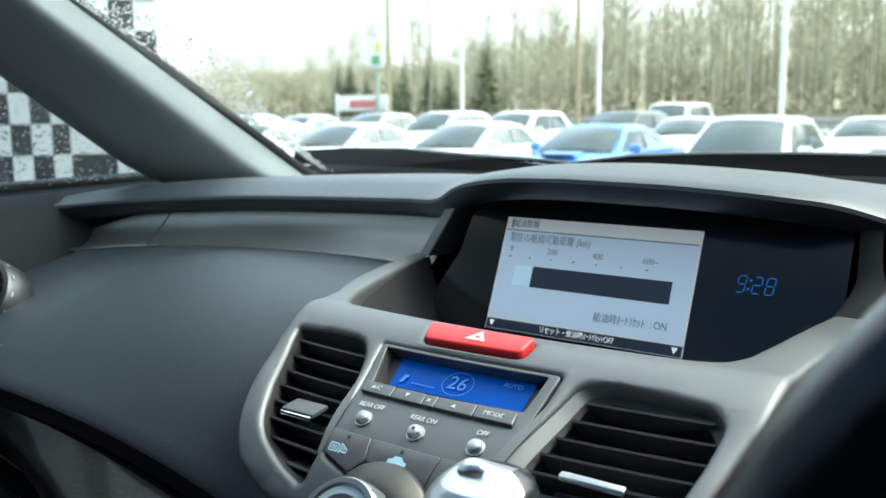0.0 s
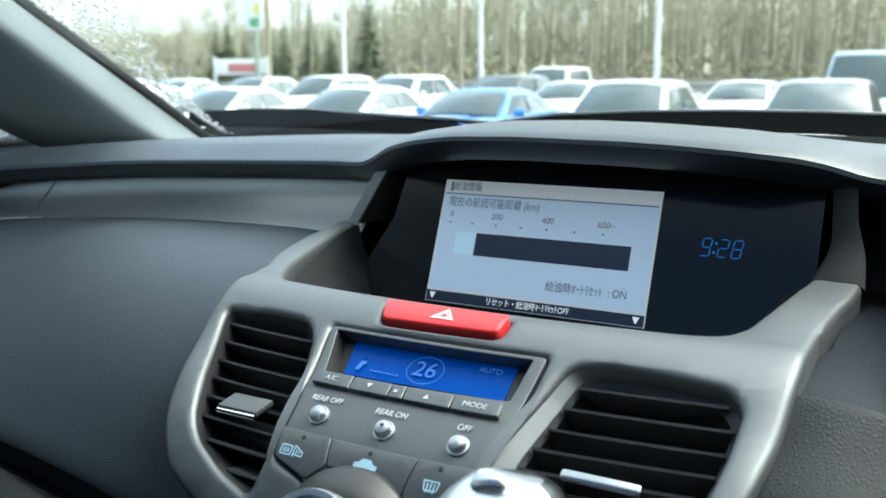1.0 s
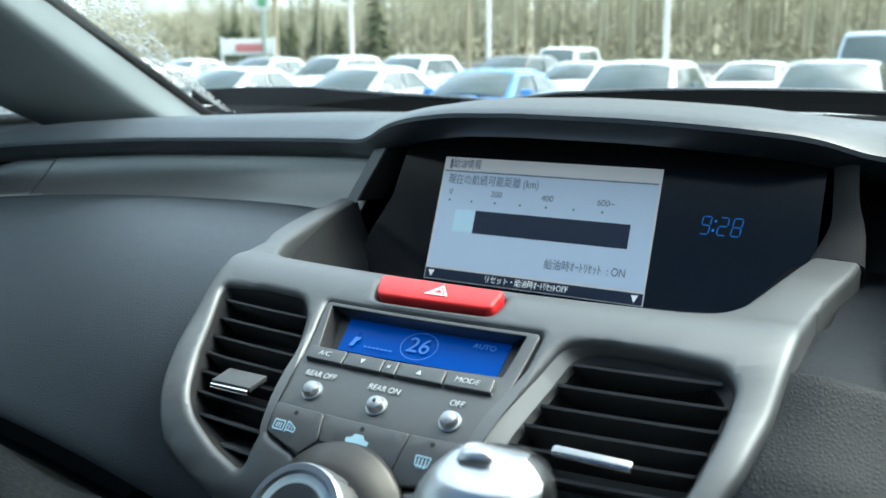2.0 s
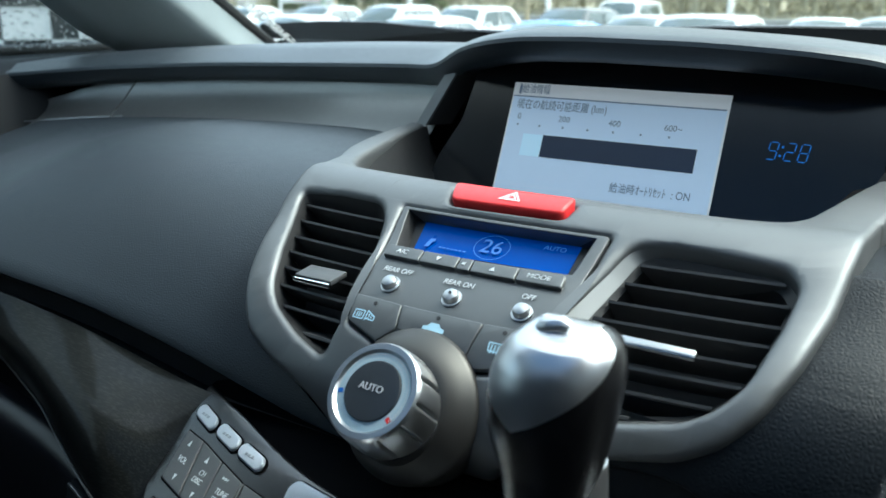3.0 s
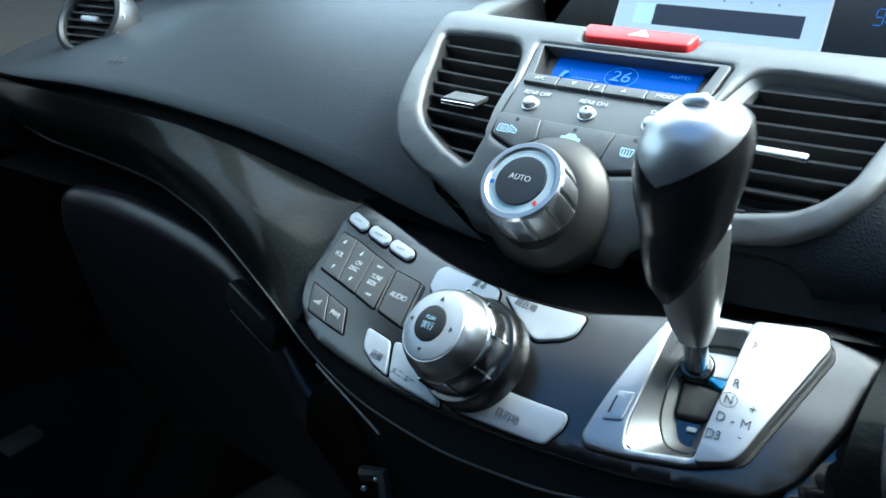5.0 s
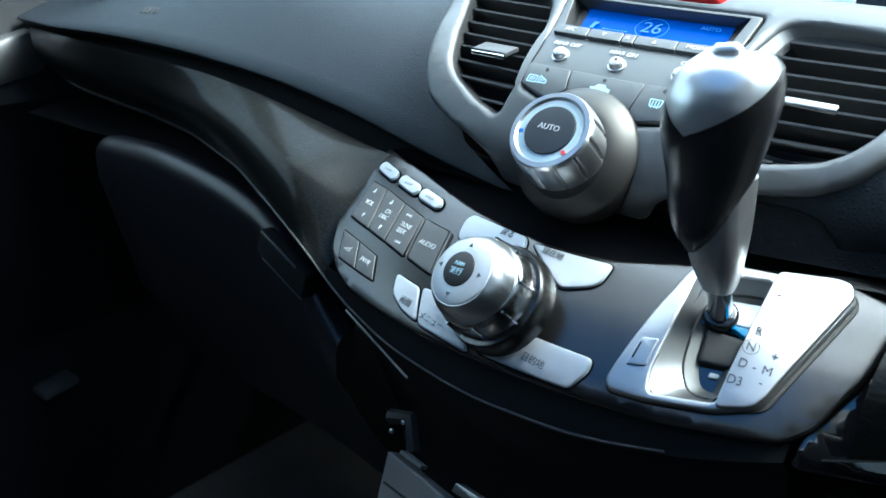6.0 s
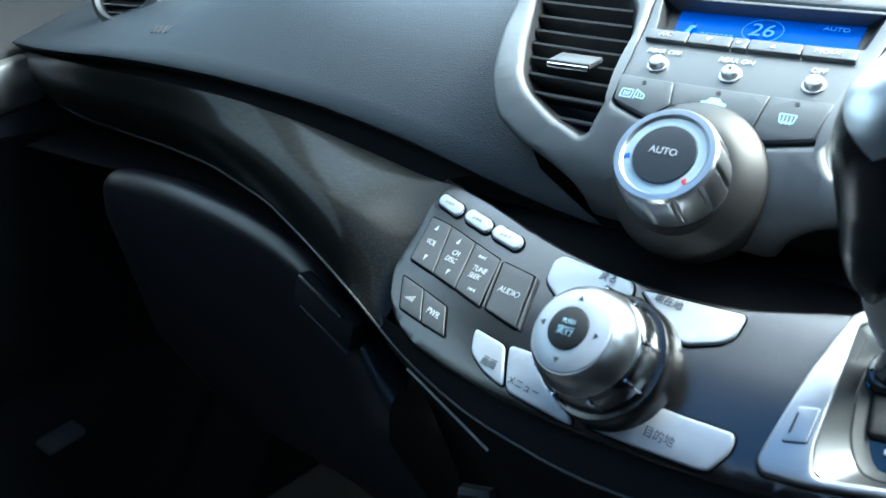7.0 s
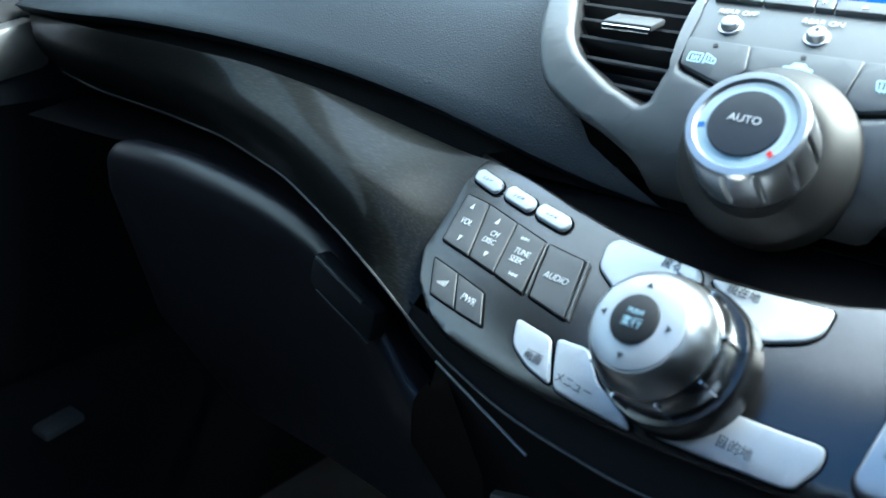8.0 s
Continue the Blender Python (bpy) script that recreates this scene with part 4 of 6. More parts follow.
for k in range(7):
    part("fan_bar", slab([(0, 0), (0.0016, 0), (0.0016, 0.0007), (0, 0.0007)], -0.0001, 0.0001, 0), CLIMSEG, lcd, place=STACK.axes(-0.0305 + k * 0.0024, 0.0818, -0.0070))
part("airflow_icon", slab([(-0.002, -0.003), (0.0005, -0.003), (0.001, 0.0005), (0.0022, 0.001), (0.002, 0.0028), (-0.001, 0.0025)], -0.0001, 0.0001, 0), CLIMSEG, lcd, place=STACK.axes(-0.037, 0.0795, -0.0070))

ROW = [-0.0512, -0.0292, -0.0078, 0.0000, 0.0242, 0.0475]
for k, words in enumerate(("A/C", "", "", "", "MODE")):
    x0, x1 = ROW[k] + 0.0003, ROW[k + 1] - 0.0003
    b = part("climate_button", plate(STACK, rounded([(x0, 0.0932), (x1, 0.0930), (x1 + 0.0012, 0.1012), (x0 + 0.0012, 0.1012)], 0.0008, 2), -0.004, 0.0018, (), 0.0006, 0.004), GUN, panel)
    m = STACK.axes((x0 + x1) / 2, 0.0972, 0.0020)
    if words:
        text(words, 0.0042, PRINT, b, m)
    else:
        s = 0.0014
        shape = {1: [(-s, s), (0, -s), (s, s)], 2: [(s * math.cos(a) * (1.2 if i % 2 else 0.4), s * math.sin(a) * (1.2 if i % 2 else 0.4)) for i, a in enumerate([2 * math.pi * q / 8 for q in range(8)])], 3: [(-s, -s), (s, -s), (0, s)]}[k]
        part("button_mark", slab(shape, -0.0001, 0.0001, 0), PRINT, b, place=m)
for x, s, words in ((-0.0345, 0.1180, "REAR OFF"), (0.0010, 0.1183, "REAR ON"), (0.0372, 0.1183, "OFF")):
    b = part("round_button", lathe([(0.0050, -0.001), (0.0050, 0.0006), (0.0041, 0.0008), (0.0040, 0.0022), (0.0033, 0.0034), (0.0018, 0.0040), (0.0, 0.0041)], 24), SATIN, panel, "small domed chrome button", place=STACK.axes(x, s, -0.0004))
    text(words, 0.0046, PRINT, panel, STACK.axes(x - 0.001, s - 0.0092, 0.0001), squeeze=0.85)
part("button_lamp", lathe([(0.0009, 0), (0.0009, 0.0002)], 12), BLACK, panel, place=STACK.axes(0.0012, 0.1181, 0.0038))
for shape in ([(-0.0488, 0.1276), (-0.0217, 0.1279), (-0.0185, 0.1405), (-0.0262, 0.1480), (-0.0464, 0.1418)], [(-0.0208, 0.1279), (0.0227, 0.1281), (0.0212, 0.1450), (0.0130, 0.1445), (0.0, 0.1400), (-0.0130, 0.1405), (-0.0178, 0.1405)], [(0.0236, 0.1281), (0.0490, 0.1276), (0.0462, 0.1460), (0.0268, 0.1500), (0.0218, 0.1455)]):
    b = part("climate_key", plate(STACK, rounded(shape, 0.0012, 2), -0.003, 0.0004, (), 0.0005, 0.006), GUN, panel)
for x in (-0.0352, 0.0008, 0.0350):
    part("key_lamp", lathe([(0.0011, 0), (0.0011, 0.0002)], 12), BLACK, panel, place=STACK.axes(x, 0.1308, 0.0005))


def icon(parts_xy, x, s):
    bm = bmesh.new()
    for q in parts_xy:
        bm.faces.new([bm.verts.new((a, b, 0)) for a, b in q])
    part("key_icon", bm, BLUEPRINT, panel, place=STACK.axes(x, s, 0.0007))


def bar(x0, y0, x1, y1, w=0.00035):
    d = Vector((x1 - x0, y1 - y0)).normalized()
    n = Vector((-d.y, d.x)) * w
    return [(x0 + n.x, y0 + n.y), (x0 - n.x, y0 - n.y), (x1 - n.x, y1 - n.y), (x1 + n.x, y1 + n.y)]


icon([bar(-0.0062, 0.002, -0.0005, 0.002), bar(-0.0062, 0.002, -0.0062, -0.0022), bar(-0.0005, 0.002, -0.0005, -0.0022), bar(-0.0062, -0.0022, -0.0005, -0.0022), bar(-0.0045, 0.001, -0.0045, -0.0014), bar(-0.0033, 0.001, -0.0033, -0.0014), bar(-0.0021, 0.001, -0.0021, -0.0014), bar(0.001, 0.0025, 0.001, -0.0028), bar(0.001, 0.0025, 0.0058, 0.0), bar(0.0058, 0.0, 0.0058, -0.002), bar(0.001, -0.0015, 0.0058, -0.002), bar(0.0025, 0.001, 0.0025, -0.001), bar(0.004, 0.0005, 0.004, -0.001)], -0.0378, 0.1378)
icon([[(-0.0058, -0.0016), (0.0058, -0.0016), (0.0058, 0.0002), (0.0036, 0.0008), (0.0020, 0.0026), (-0.0022, 0.0026), (-0.0036, 0.0008), (-0.0058, 0.0004)], [(-0.0044, -0.0016), (-0.0022, -0.0016), (-0.0026, -0.0028), (-0.0040, -0.0028)], [(0.0022, -0.0016), (0.0044, -0.0016), (0.0040, -0.0028), (0.0026, -0.0028)]], 0.0008, 0.1362)
icon([bar(-0.0035, 0.002, 0.0035, 0.002), bar(-0.0035, 0.002, -0.0028, -0.002), bar(0.0035, 0.002, 0.0028, -0.002), bar(-0.0028, -0.002, 0.0028, -0.002), bar(-0.0016, 0.0012, -0.0016, -0.003), bar(0.0, 0.0012, 0.0, -0.003), bar(0.0016, 0.0012, 0.0016, -0.003)], 0.0335, 0.1385)

# the soft panel below the vent, cut away for a pocket
class Sunk:
    """The stack's surface set back, and more so away from the stack."""

    def at(self, x, u, h=0.0):
        return STACK.at(x, u, h - 0.006 - 0.016 * ease((x - 0.165) / 0.07))


KNEE = [(0.045, 0.1675), (0.090, 0.1650), (0.122, 0.1580), (0.138, 0.1460), (0.1485, 0.125), (0.151, 0.09), (0.154, 0.06), (0.235, 0.06), (0.235, 0.2005), (0.165, 0.198), (0.142, 0.201), (0.1305, 0.198), (0.1285, 0.188), (0.123, 0.180), (0.110, 0.1765), (0.085, 0.178), (0.06, 0.184), (0.045, 0.190)]
part("knee_panel", plate(Sunk(), rounded(KNEE, 0.004), -0.020, 0.0, (), 0.003, 0.008), PADSHADED, dash, "leather-grained panel over a small pocket, darkened for its shade")

# temperature dial
ax = Vector((0, -0.74, 0.67)).normalized()
side = Vector((1, 0, 0))
dm = Matrix((side, ax.cross(side), ax)).transposed().to_4x4()
dial_pose = Matrix.Translation(Vector((0.001, 0.503, 1.0375)) - ax * 0.0296) @ dm @ Matrix.Scale(0.87, 4)
dial = part("temperature_dial", lathe([(0.0262, -0.004), (0.0266, 0.0), (0.0266, 0.0098), (0.0250, 0.0100)], 48), BLACK, stack, "satin metal temperature dial marked AUTO", place=dial_pose)
b_ax = Vector((0, -0.90, 0.436)).normalized()
b_pose = Matrix.Translation((0.0005, 0.5285, 1.0205)) @ Matrix((side, b_ax.cross(side), b_ax)).transposed().to_4x4()
part("dial_base", lathe([(0.0346, -0.016), (0.0346, -0.0014), (0.0342, 0.0000), (0.0332, 0.0012), (0.0305, 0.0046), (0.0262, 0.0088), (0.0215, 0.0112)], 64), DIALBASE, dial, "bronze-grey flared base", place=dial_pose.inverted() @ b_pose)
part("knob", lathe([(0.0262, 0.0094), (0.0264, 0.012), (0.0262, 0.024), (0.0255, 0.0310), (0.0250, 0.0328), (0.0240, 0.0342), (0.0212, 0.0342), (0.0198, 0.0325)], 180, 12, 0.0022, (1, 2, 3)), POLISH, dial, "grooved satin metal knob", 30)
part("dial_ring", lathe([(0.0206, 0.0320), (0.0205, 0.0326), (0.0157, 0.0330)], 48), DIALRING, dial, "pale blue graduated ring")
part("dial_cap", lathe([(0.0156, 0.030), (0.0155, 0.0334), (0.0150, 0.0341), (0.0110, 0.0345), (0.0, 0.0346)], 40), CAPDARK, dial, "dark grey AUTO push cap")
text("AUTO", 0.0050, PRINT, dial, pose(-0.0005, 0.001, 0.0349))
for a, mat in ((-38, RED), (192, BLUE)):
    part("temperature_mark", slab([(-0.0013, -0.0011), (0.0013, -0.0011), (0.0013, 0.0011), (-0.0013, 0.0011)], 0, 0.0004, 0), mat, dial, place=pose(0.0181 * math.cos(radians(a)), 0.0181 * math.sin(radians(a)), 0.0327, 0, 0, a))
arcb = bmesh.new()
arc = [radians(190 - k * 228 / 40) for k in range(41)]
for r0, r1 in ((0.0166, 0.0169), (0.0188, 0.0192)):
    vo, vi = [arcb.verts.new((r1 * math.cos(a), r1 * math.sin(a), 0)) for a in arc], [arcb.verts.new((r0 * math.cos(a), r0 * math.sin(a), 0)) for a in arc]
    for k in range(40):
        arcb.faces.new((vo[k], vo[k + 1], vi[k + 1], vi[k]))
part("scale_line", arcb, PRINT, dial, place=pose(0, 0, 0.0333))

# ---- lower console ----
console = thing("lower_console", "curved grey lower console with audio buttons", "control panel")
SKIN = [(-0.1475, 0.0240), (-0.1395, 0.0600), (-0.1385, 0.0880), (-0.1290, 0.1020), (-0.1120, 0.1130), (-0.0980, 0.1170), (-0.0600, 0.1190), (0.0900, 0.1185), (0.1430, 0.1150), (0.1540, 0.1050), (0.1640, 0.0790), (0.1720, 0.0220), (0.1480, 0.0215), (0.1100, 0.0275), (0.0850, 0.0325), (0.0612, 0.0385), (0.0440, 0.0430), (0.0180, 0.0455), (-0.0170, 0.0435), (-0.0440, 0.0400), (-0.0667, 0.0358), (-0.1025, 0.0288)]
SLOT = [(0.0875, 0.0425), (0.0858, 0.0750), (0.0852, 0.1015), (0.0880, 0.1060), (0.1155, 0.1030), (0.1150, 0.0400)]
part("console_skin", plate(CONS, rounded(SKIN, 0.004), -0.010, 0.0, [rounded(SLOT, 0.003)], 0.0026, 0.008), BRONZE, console, "satin bronze-grey curved facia")
# Blackened sheet where the space over the facia lies in shade.
part("console_gap", grid(lambda u, s: CONS.at(u, s, -0.012), [-0.16 + 0.34 * i / 30 for i in range(31)], [-0.02 + 0.075 * i / 8 for i in range(9)]), GAPMAT, console, "near-black sheet for the shade above the facia")


part("side_panel", plate(CONS, rounded([(0.158, 0.02), (0.27, 0.02), (0.27, 0.125), (0.148, 0.125)], 0.004), -0.02, -0.0050, (), 0.002, 0.012), PIANO, console, "glossy black panel beside the gear gate")


def nose(x, v):
    cy, cz = chrome_line(x)
    foot = CONS.at(x, 0.1125, -0.005)
    rows = [(foot.y, foot.z), (cy + 0.003, cz - 0.004), (cy + 0.012, cz - 0.012), (cy + 0.022, cz - 0.035), (cy + 0.05, cz - 0.07), (cy + 0.09, 0.78), (0.58, 0.70), (0.60, 0.40)]
    return (x, *rows[v])


part("console_underside", grid(nose, [-0.150 + 0.296 * i / 30 for i in range(31)], range(8)), DOORMAT, console, "black underside")
part("slot_line", tube([(-0.115 + 0.060 * i / 10, 0.4775 - 0.012 * i / 10, 0.9085 - 0.017 * i / 10) for i in range(11)], 0.0008, 6), STRIPMAT, console)
for cx, cs in ((-0.1262, 0.0410), (-0.1022, 0.0430), (-0.0797, 0.0455)):
    pts = [(cx + 0.0008 + (0.0062 if math.cos(a) > 0 else -0.0062) + 0.0041 * math.cos(a), cs + 0.0004 + 0.0041 * math.sin(a) + 0.0009 * (1 if math.cos(a) > 0 else -1)) for a in [2 * math.pi * (k + 0.5) / 20 for k in range(20)]]
    part("key_gap", plate(CONS, inset(pts, 0.0009, True), -0.002, 0.0006, (), 0, 0.006), GAPMAT, console)
    part("preset_button", plate(CONS, pts, -0.003, 0.0026, (), 0.0012, 0.005), WHITEB, console, "white pill-shaped button")
    for k in range(3):
        part("button_mark", slab([(-0.0009, -0.0007), (0.0007, -0.0007), (0.0009, 0.0007), (-0.0007, 0.0007)], -0.0001, 0.0001, 0), PALEPRINT, console, place=CONS.axes(cx - 0.0022 + 0.0026 * k, cs + 0.0004, 0.0029, -4))
AUDIO_KEYS = [
    ([(-0.1322, 0.0524), (-0.1160, 0.0524), (-0.1079, 0.0801), (-0.1280, 0.0790)], "VOL", 1),
    ([(-0.1152, 0.0524), (-0.0948, 0.0553), (-0.0900, 0.0817), (-0.1070, 0.0801)], "CH\nDISC", 1),
    ([(-0.0940, 0.0553), (-0.0751, 0.0584), (-0.0710, 0.0843), (-0.0892, 0.0817)], "TUNE\nSEEK", 2),
    ([(-0.0725, 0.0586), (-0.0526, 0.0599), (-0.0468, 0.0869), (-0.0667, 0.0840)], "AUDIO", 0),
]
for shape, words, arrows in AUDIO_KEYS:
    part("key_gap", plate(CONS, inset(rounded(shape, 0.0010, 2), 0.0009, True), -0.002, 0.0004, (), 0, 0.006), GAPMAT, console)
    b = part("audio_key", plate(CONS, rounded(shape, 0.0010, 2), -0.002, 0.0014, (), 0.0006, 0.006), BUTTON, console, "dark grey key with white lettering")
    cx, cs = sum(p[0] for p in shape) / 4, sum(p[1] for p in shape) / 4
    turn = -3
    text(words, 0.0046 if "\n" not in words else 0.0042, PRINT, b, CONS.axes(cx, cs, 0.0017, turn), squeeze=0.85)
    s = 0.0016
    for sign in (1, -1) if arrows else ():
        m = CONS.axes(cx - 0.0025 * sign, cs - 0.0088 * sign, 0.0017, turn)
        if arrows == 1:
            part("arrow_mark", slab([(-s * 0.7, -s * sign), (s * 0.7, -s * sign), (0, s * sign)], -0.0001, 0.0001, 0), PRINT, b, place=m)
        else:
            bm = bmesh.new()
            for dx in (-0.0014, 0.0006):
                bm.faces.new([bm.verts.new((dx * sign + p * sign, q, 0)) for p, q in ((-0.001, -0.001), (0.001, 0), (-0.001, 0.001))])
            bm.faces.new([bm.verts.new((p * sign, q, 0)) for p, q in ((0.0017, -0.001), (0.0021, -0.001), (0.0021, 0.001), (0.0017, 0.001))])
            part("arrow_mark", bm, PRINT, b, place=m)
for shape in ([(-0.0512, 0.0597), (-0.0500, 0.0598), (-0.0446, 0.0868), (-0.0458, 0.0867)], [(-0.0742, 0.0586), (-0.0733, 0.0587), (-0.0679, 0.0840), (-0.0688, 0.0839)]):
    part("key_divider", plate(CONS, shape, -0.002, 0.0018, (), 0.0003, 0.006), GUN, console, "grey bevel beside the audio key")
for shape, words in (([(-0.1255, 0.0886), (-0.1078, 0.0896), (-0.0988, 0.1042), (-0.1160, 0.1036)], ""), ([(-0.1068, 0.0897), (-0.0886, 0.0917), (-0.0810, 0.1047), (-0.0978, 0.1043)], "PWR")):
    part("key_gap", plate(CONS, inset(rounded(shape, 0.0008, 2), 0.0008, True), -0.002, 0.0004, (), 0, 0.006), GAPMAT, console)
    b = part("audio_key", plate(CONS, rounded(shape, 0.0008, 2), -0.002, 0.0010, (), 0.0005, 0.005), BUTTON, console, "dark grey key with white lettering")
    cx, cs = sum(p[0] for p in shape) / 4, sum(p[1] for p in shape) / 4
    if words:
        text(words, 0.0046, PRINT, b, CONS.axes(cx, cs, 0.0013, -6), squeeze=0.9)
    else:
        for k in range(5):
            part("stripe_mark", slab([(-0.0002, -0.0016), (0.0002, -0.0016), (0.0002, -0.0006 + k * 0.0006), (-0.0002, -0.0006 + k * 0.0006)], -0.0001, 0.0001, 0), PRINT, b, place=CONS.axes(cx - 0.003 + k * 0.0013, cs, 0.0013, -6))
NAVI = [
    ([(-0.0660, 0.0945), (-0.0468, 0.0960), (-0.0388, 0.1130), (-0.0515, 0.1105), (-0.0620, 0.1053)], "画面", (-0.0500, 0.1062)),
    ([(-0.0448, 0.0950), (-0.0300, 0.0940), (-0.0210, 0.1045), (-0.0060, 0.1110), (-0.0018, 0.1160), (-0.0368, 0.1137)], "メニュー", (-0.0290, 0.1092)),
    ([(-0.0475, 0.0490), (-0.0440, 0.0445), (-0.0060, 0.0470), (-0.0038, 0.0530), (-0.0100, 0.0680), (-0.0330, 0.0680), (-0.0455, 0.0600)], "戻る", (-0.0175, 0.0492)),
    ([(-0.0018, 0.0492), (0.0374, 0.0484), (0.0438, 0.0482), (0.0431, 0.0590), (0.0392, 0.0635), (0.0260, 0.0690), (0.0180, 0.0640)], "現在地", (0.0125, 0.0522)),
    ([(0.0020, 0.1140), (0.0239, 0.0970), (0.0588, 0.0985), (0.0594, 0.1054), (0.0540, 0.1144), (0.0508, 0.1151)], "目的地", (0.0330, 0.1085)),
]
for shape, words, (tx, ts) in NAVI:
    part("key_gap", plate(CONS, inset(rounded(shape, 0.0030, 3), 0.0008, True), -0.002, 0.0004, (), 0, 0.006), GAPMAT, console)
    b = part("navigation_key", plate(CONS, rounded(shape, 0.0030, 3), -0.002, 0.0022, (), 0.0010, 0.006), WHITEB, console, "pale silver navigation key")
    if words:
        text(words, 0.0048, DARKPRINT, b, CONS.axes(tx, ts, 0.0026, -4), squeeze=0.9)

# navigation joystick
j_out = Vector((-0.17, -0.74, 0.65)).normalized()
j_right = (Vector((1, 0, 0)) - j_out * j_out.x).normalized()
jm = Matrix.Translation(Vector((0.0, 0.436, 0.985)) - j_out * 0.0349) @ Matrix((j_right, j_out.cross(j_right), j_out)).transposed().to_4x4() @ Matrix.Scale(0.85, 4)
joy = part("navigation_dial", lathe([(0.0325, -0.008), (0.0322, 0.0035), (0.0310, 0.0060), (0.0285, 0.0065)], 48), BRONZE, console, "satin metal navigation dial with a white face", place=jm)
part("dial_skirt", lathe([(0.0282, 0.0050), (0.0286, 0.0080), (0.0280, 0.0190), (0.0268, 0.0225), (0.0258, 0.0235)], 120), SMOKEDMETAL, joy, "smooth smoked metal ring", 30)
for k in range(9):
    q = 2 * math.pi * (k + 0.4) / 9
    part("grip_ridge", box(-0.0008, 0.0010, -0.0007, 0.0007, -0.0075, 0.0068, 0.0004), CHROME, joy, place=pose(0.0284 * math.cos(q), 0.0284 * math.sin(q), 0.0155, 0, -4, math.degrees(q)))
part("dial_collar", lathe([(0.0262, 0.0230), (0.0250, 0.0290), (0.0225, 0.0345), (0.0205, 0.0365)], 48), POLISH, joy, "polished metal collar")
part("dial_face", lathe([(0.0207, 0.0355), (0.0195, 0.0372), (0.0150, 0.0388), (0.0102, 0.0395)], 48), WHITEB, joy, "white domed face")
part("push_cap", lathe([(0.0104, 0.0388), (0.0103, 0.0401), (0.0094, 0.0407), (0.0, 0.0409)], 32), BLACK, joy, "black push button")
text("PUSH", 0.0030, BLUEPRINT, joy, pose(0, 0.0026, 0.0412))
text("実行", 0.0046, BLUEPRINT, joy, pose(0, -0.0020, 0.0412))
for a in range(4):
    q = radians(90 * a)
    part("arrow_mark", slab([(-0.0015, -0.0010), (0.0015, -0.0010), (0, 0.0014)], -0.0001, 0.0002, 0), DARKPRINT, joy, place=pose(0.0148 * math.cos(q), 0.0148 * math.sin(q), 0.0391, 0, 0, 90 * a - 90))

# ---- gear selector ----
gate = thing("gear_selector", "chrome and leather gear lever in a satin aluminium gate", "gear lever")
G_OUT = [(0.0800, 0.0390), (0.0740, 0.0675), (0.0690, 0.1060), (0.0720, 0.1105), (0.0885, 0.1105), (0.1160, 0.1080), (0.1330, 0.1015), (0.1412, 0.0725), (0.1487, 0.0430), (0.1450, 0.0352), (0.1380, 0.0335), (0.1140, 0.0348), (0.0950, 0.0345), (0.0850, 0.0350)]
G_IN = [(0.0838, 0.0425), (0.0850, 0.0700), (0.0858, 0.0967), (0.0886, 0.1068), (0.1160, 0.1040), (0.1150, 0.0400)]
part("gate_frame", plate(CONS, rounded(G_OUT, 0.004), -0.002, 0.0055, [rounded(G_IN, 0.003)], 0.0014, 0.008), SATIN, gate, "satin aluminium gate frame")
R_PL = [(0.1150, 0.0352), (0.1380, 0.0338), (0.1446, 0.0356), (0.1480, 0.0430), (0.1405, 0.0725), (0.1335, 0.0985), (0.1300, 0.1035), (0.1165, 0.1065)]
part("gate_plate", plate(CONS, rounded(R_PL, 0.003), 0.003, 0.0080, (), 0.0009, 0.008), SATIN, gate, "satin aluminium plate with gear letters")
# Black plate set out past the frame, a painted contact shadow.
part("gate_shadow_rim", plate(CONS, rounded([(x + (0.0016 if x > 0.12 else -0.001), s + 0.0008) for x, s in G_OUT], 0.004), -0.003, 0.0012, [rounded(SLOT, 0.003)], 0.0006, 0.010), BLACK, gate)
bm = bmesh.new()
ring_a, ring_b = rounded(G_IN, 0.003), rounded([(0.0906, 0.0476), (0.0890, 0.0640), (0.0932, 0.0880), (0.1005, 0.1010), (0.1150, 0.1015), (0.1148, 0.0425), (0.1010, 0.0440)], 0.006)
n = 40


def resample(loop, n):
    pts = [Vector(p) for p in loop] + [Vector(loop[0])]
    lens = [0]
    for a, b in zip(pts, pts[1:]):
        lens.append(lens[-1] + (b - a).length)
    out = []
    for k in range(n):
        t = lens[-1] * k / n
        i = max(j for j in range(len(lens) - 1) if lens[j] <= t)
        out.append(pts[i].lerp(pts[i + 1], (t - lens[i]) / max(1e-9, lens[i + 1] - lens[i])))
    return out


ra, rb = resample(ring_a, n), resample(ring_b, n)
rb = min((rb[k:] + rb[:k] for k in range(n)), key=lambda q: sum((a - b).length for a, b in zip(ra, q)))
va, vb = [bm.verts.new(CONS.at(p.x, p.y, 0.0045)) for p in ra], [bm.verts.new(CONS.at(p.x, p.y, -0.0040)) for p in rb]
for k in range(n):
    bm.faces.new((va[k], va[(k + 1) % n], vb[(k + 1) % n], vb[k]))
part("gate_slope", bm, SLOPEMETAL, gate, "sloping satin inner wall of the gate, in a shaded tone")
rc = inset(rb, 0.0009, False)
rd = inset(rb, 0.0060, False)
part("slot_rim", plate(CONS, [(p.x, p.y) for p in rb], -0.012, -0.0042, [[(p.x, p.y) for p in rc]], 0, 0.02), BLACK, gate, "thin black gap round the slot")
bm = bmesh.new()
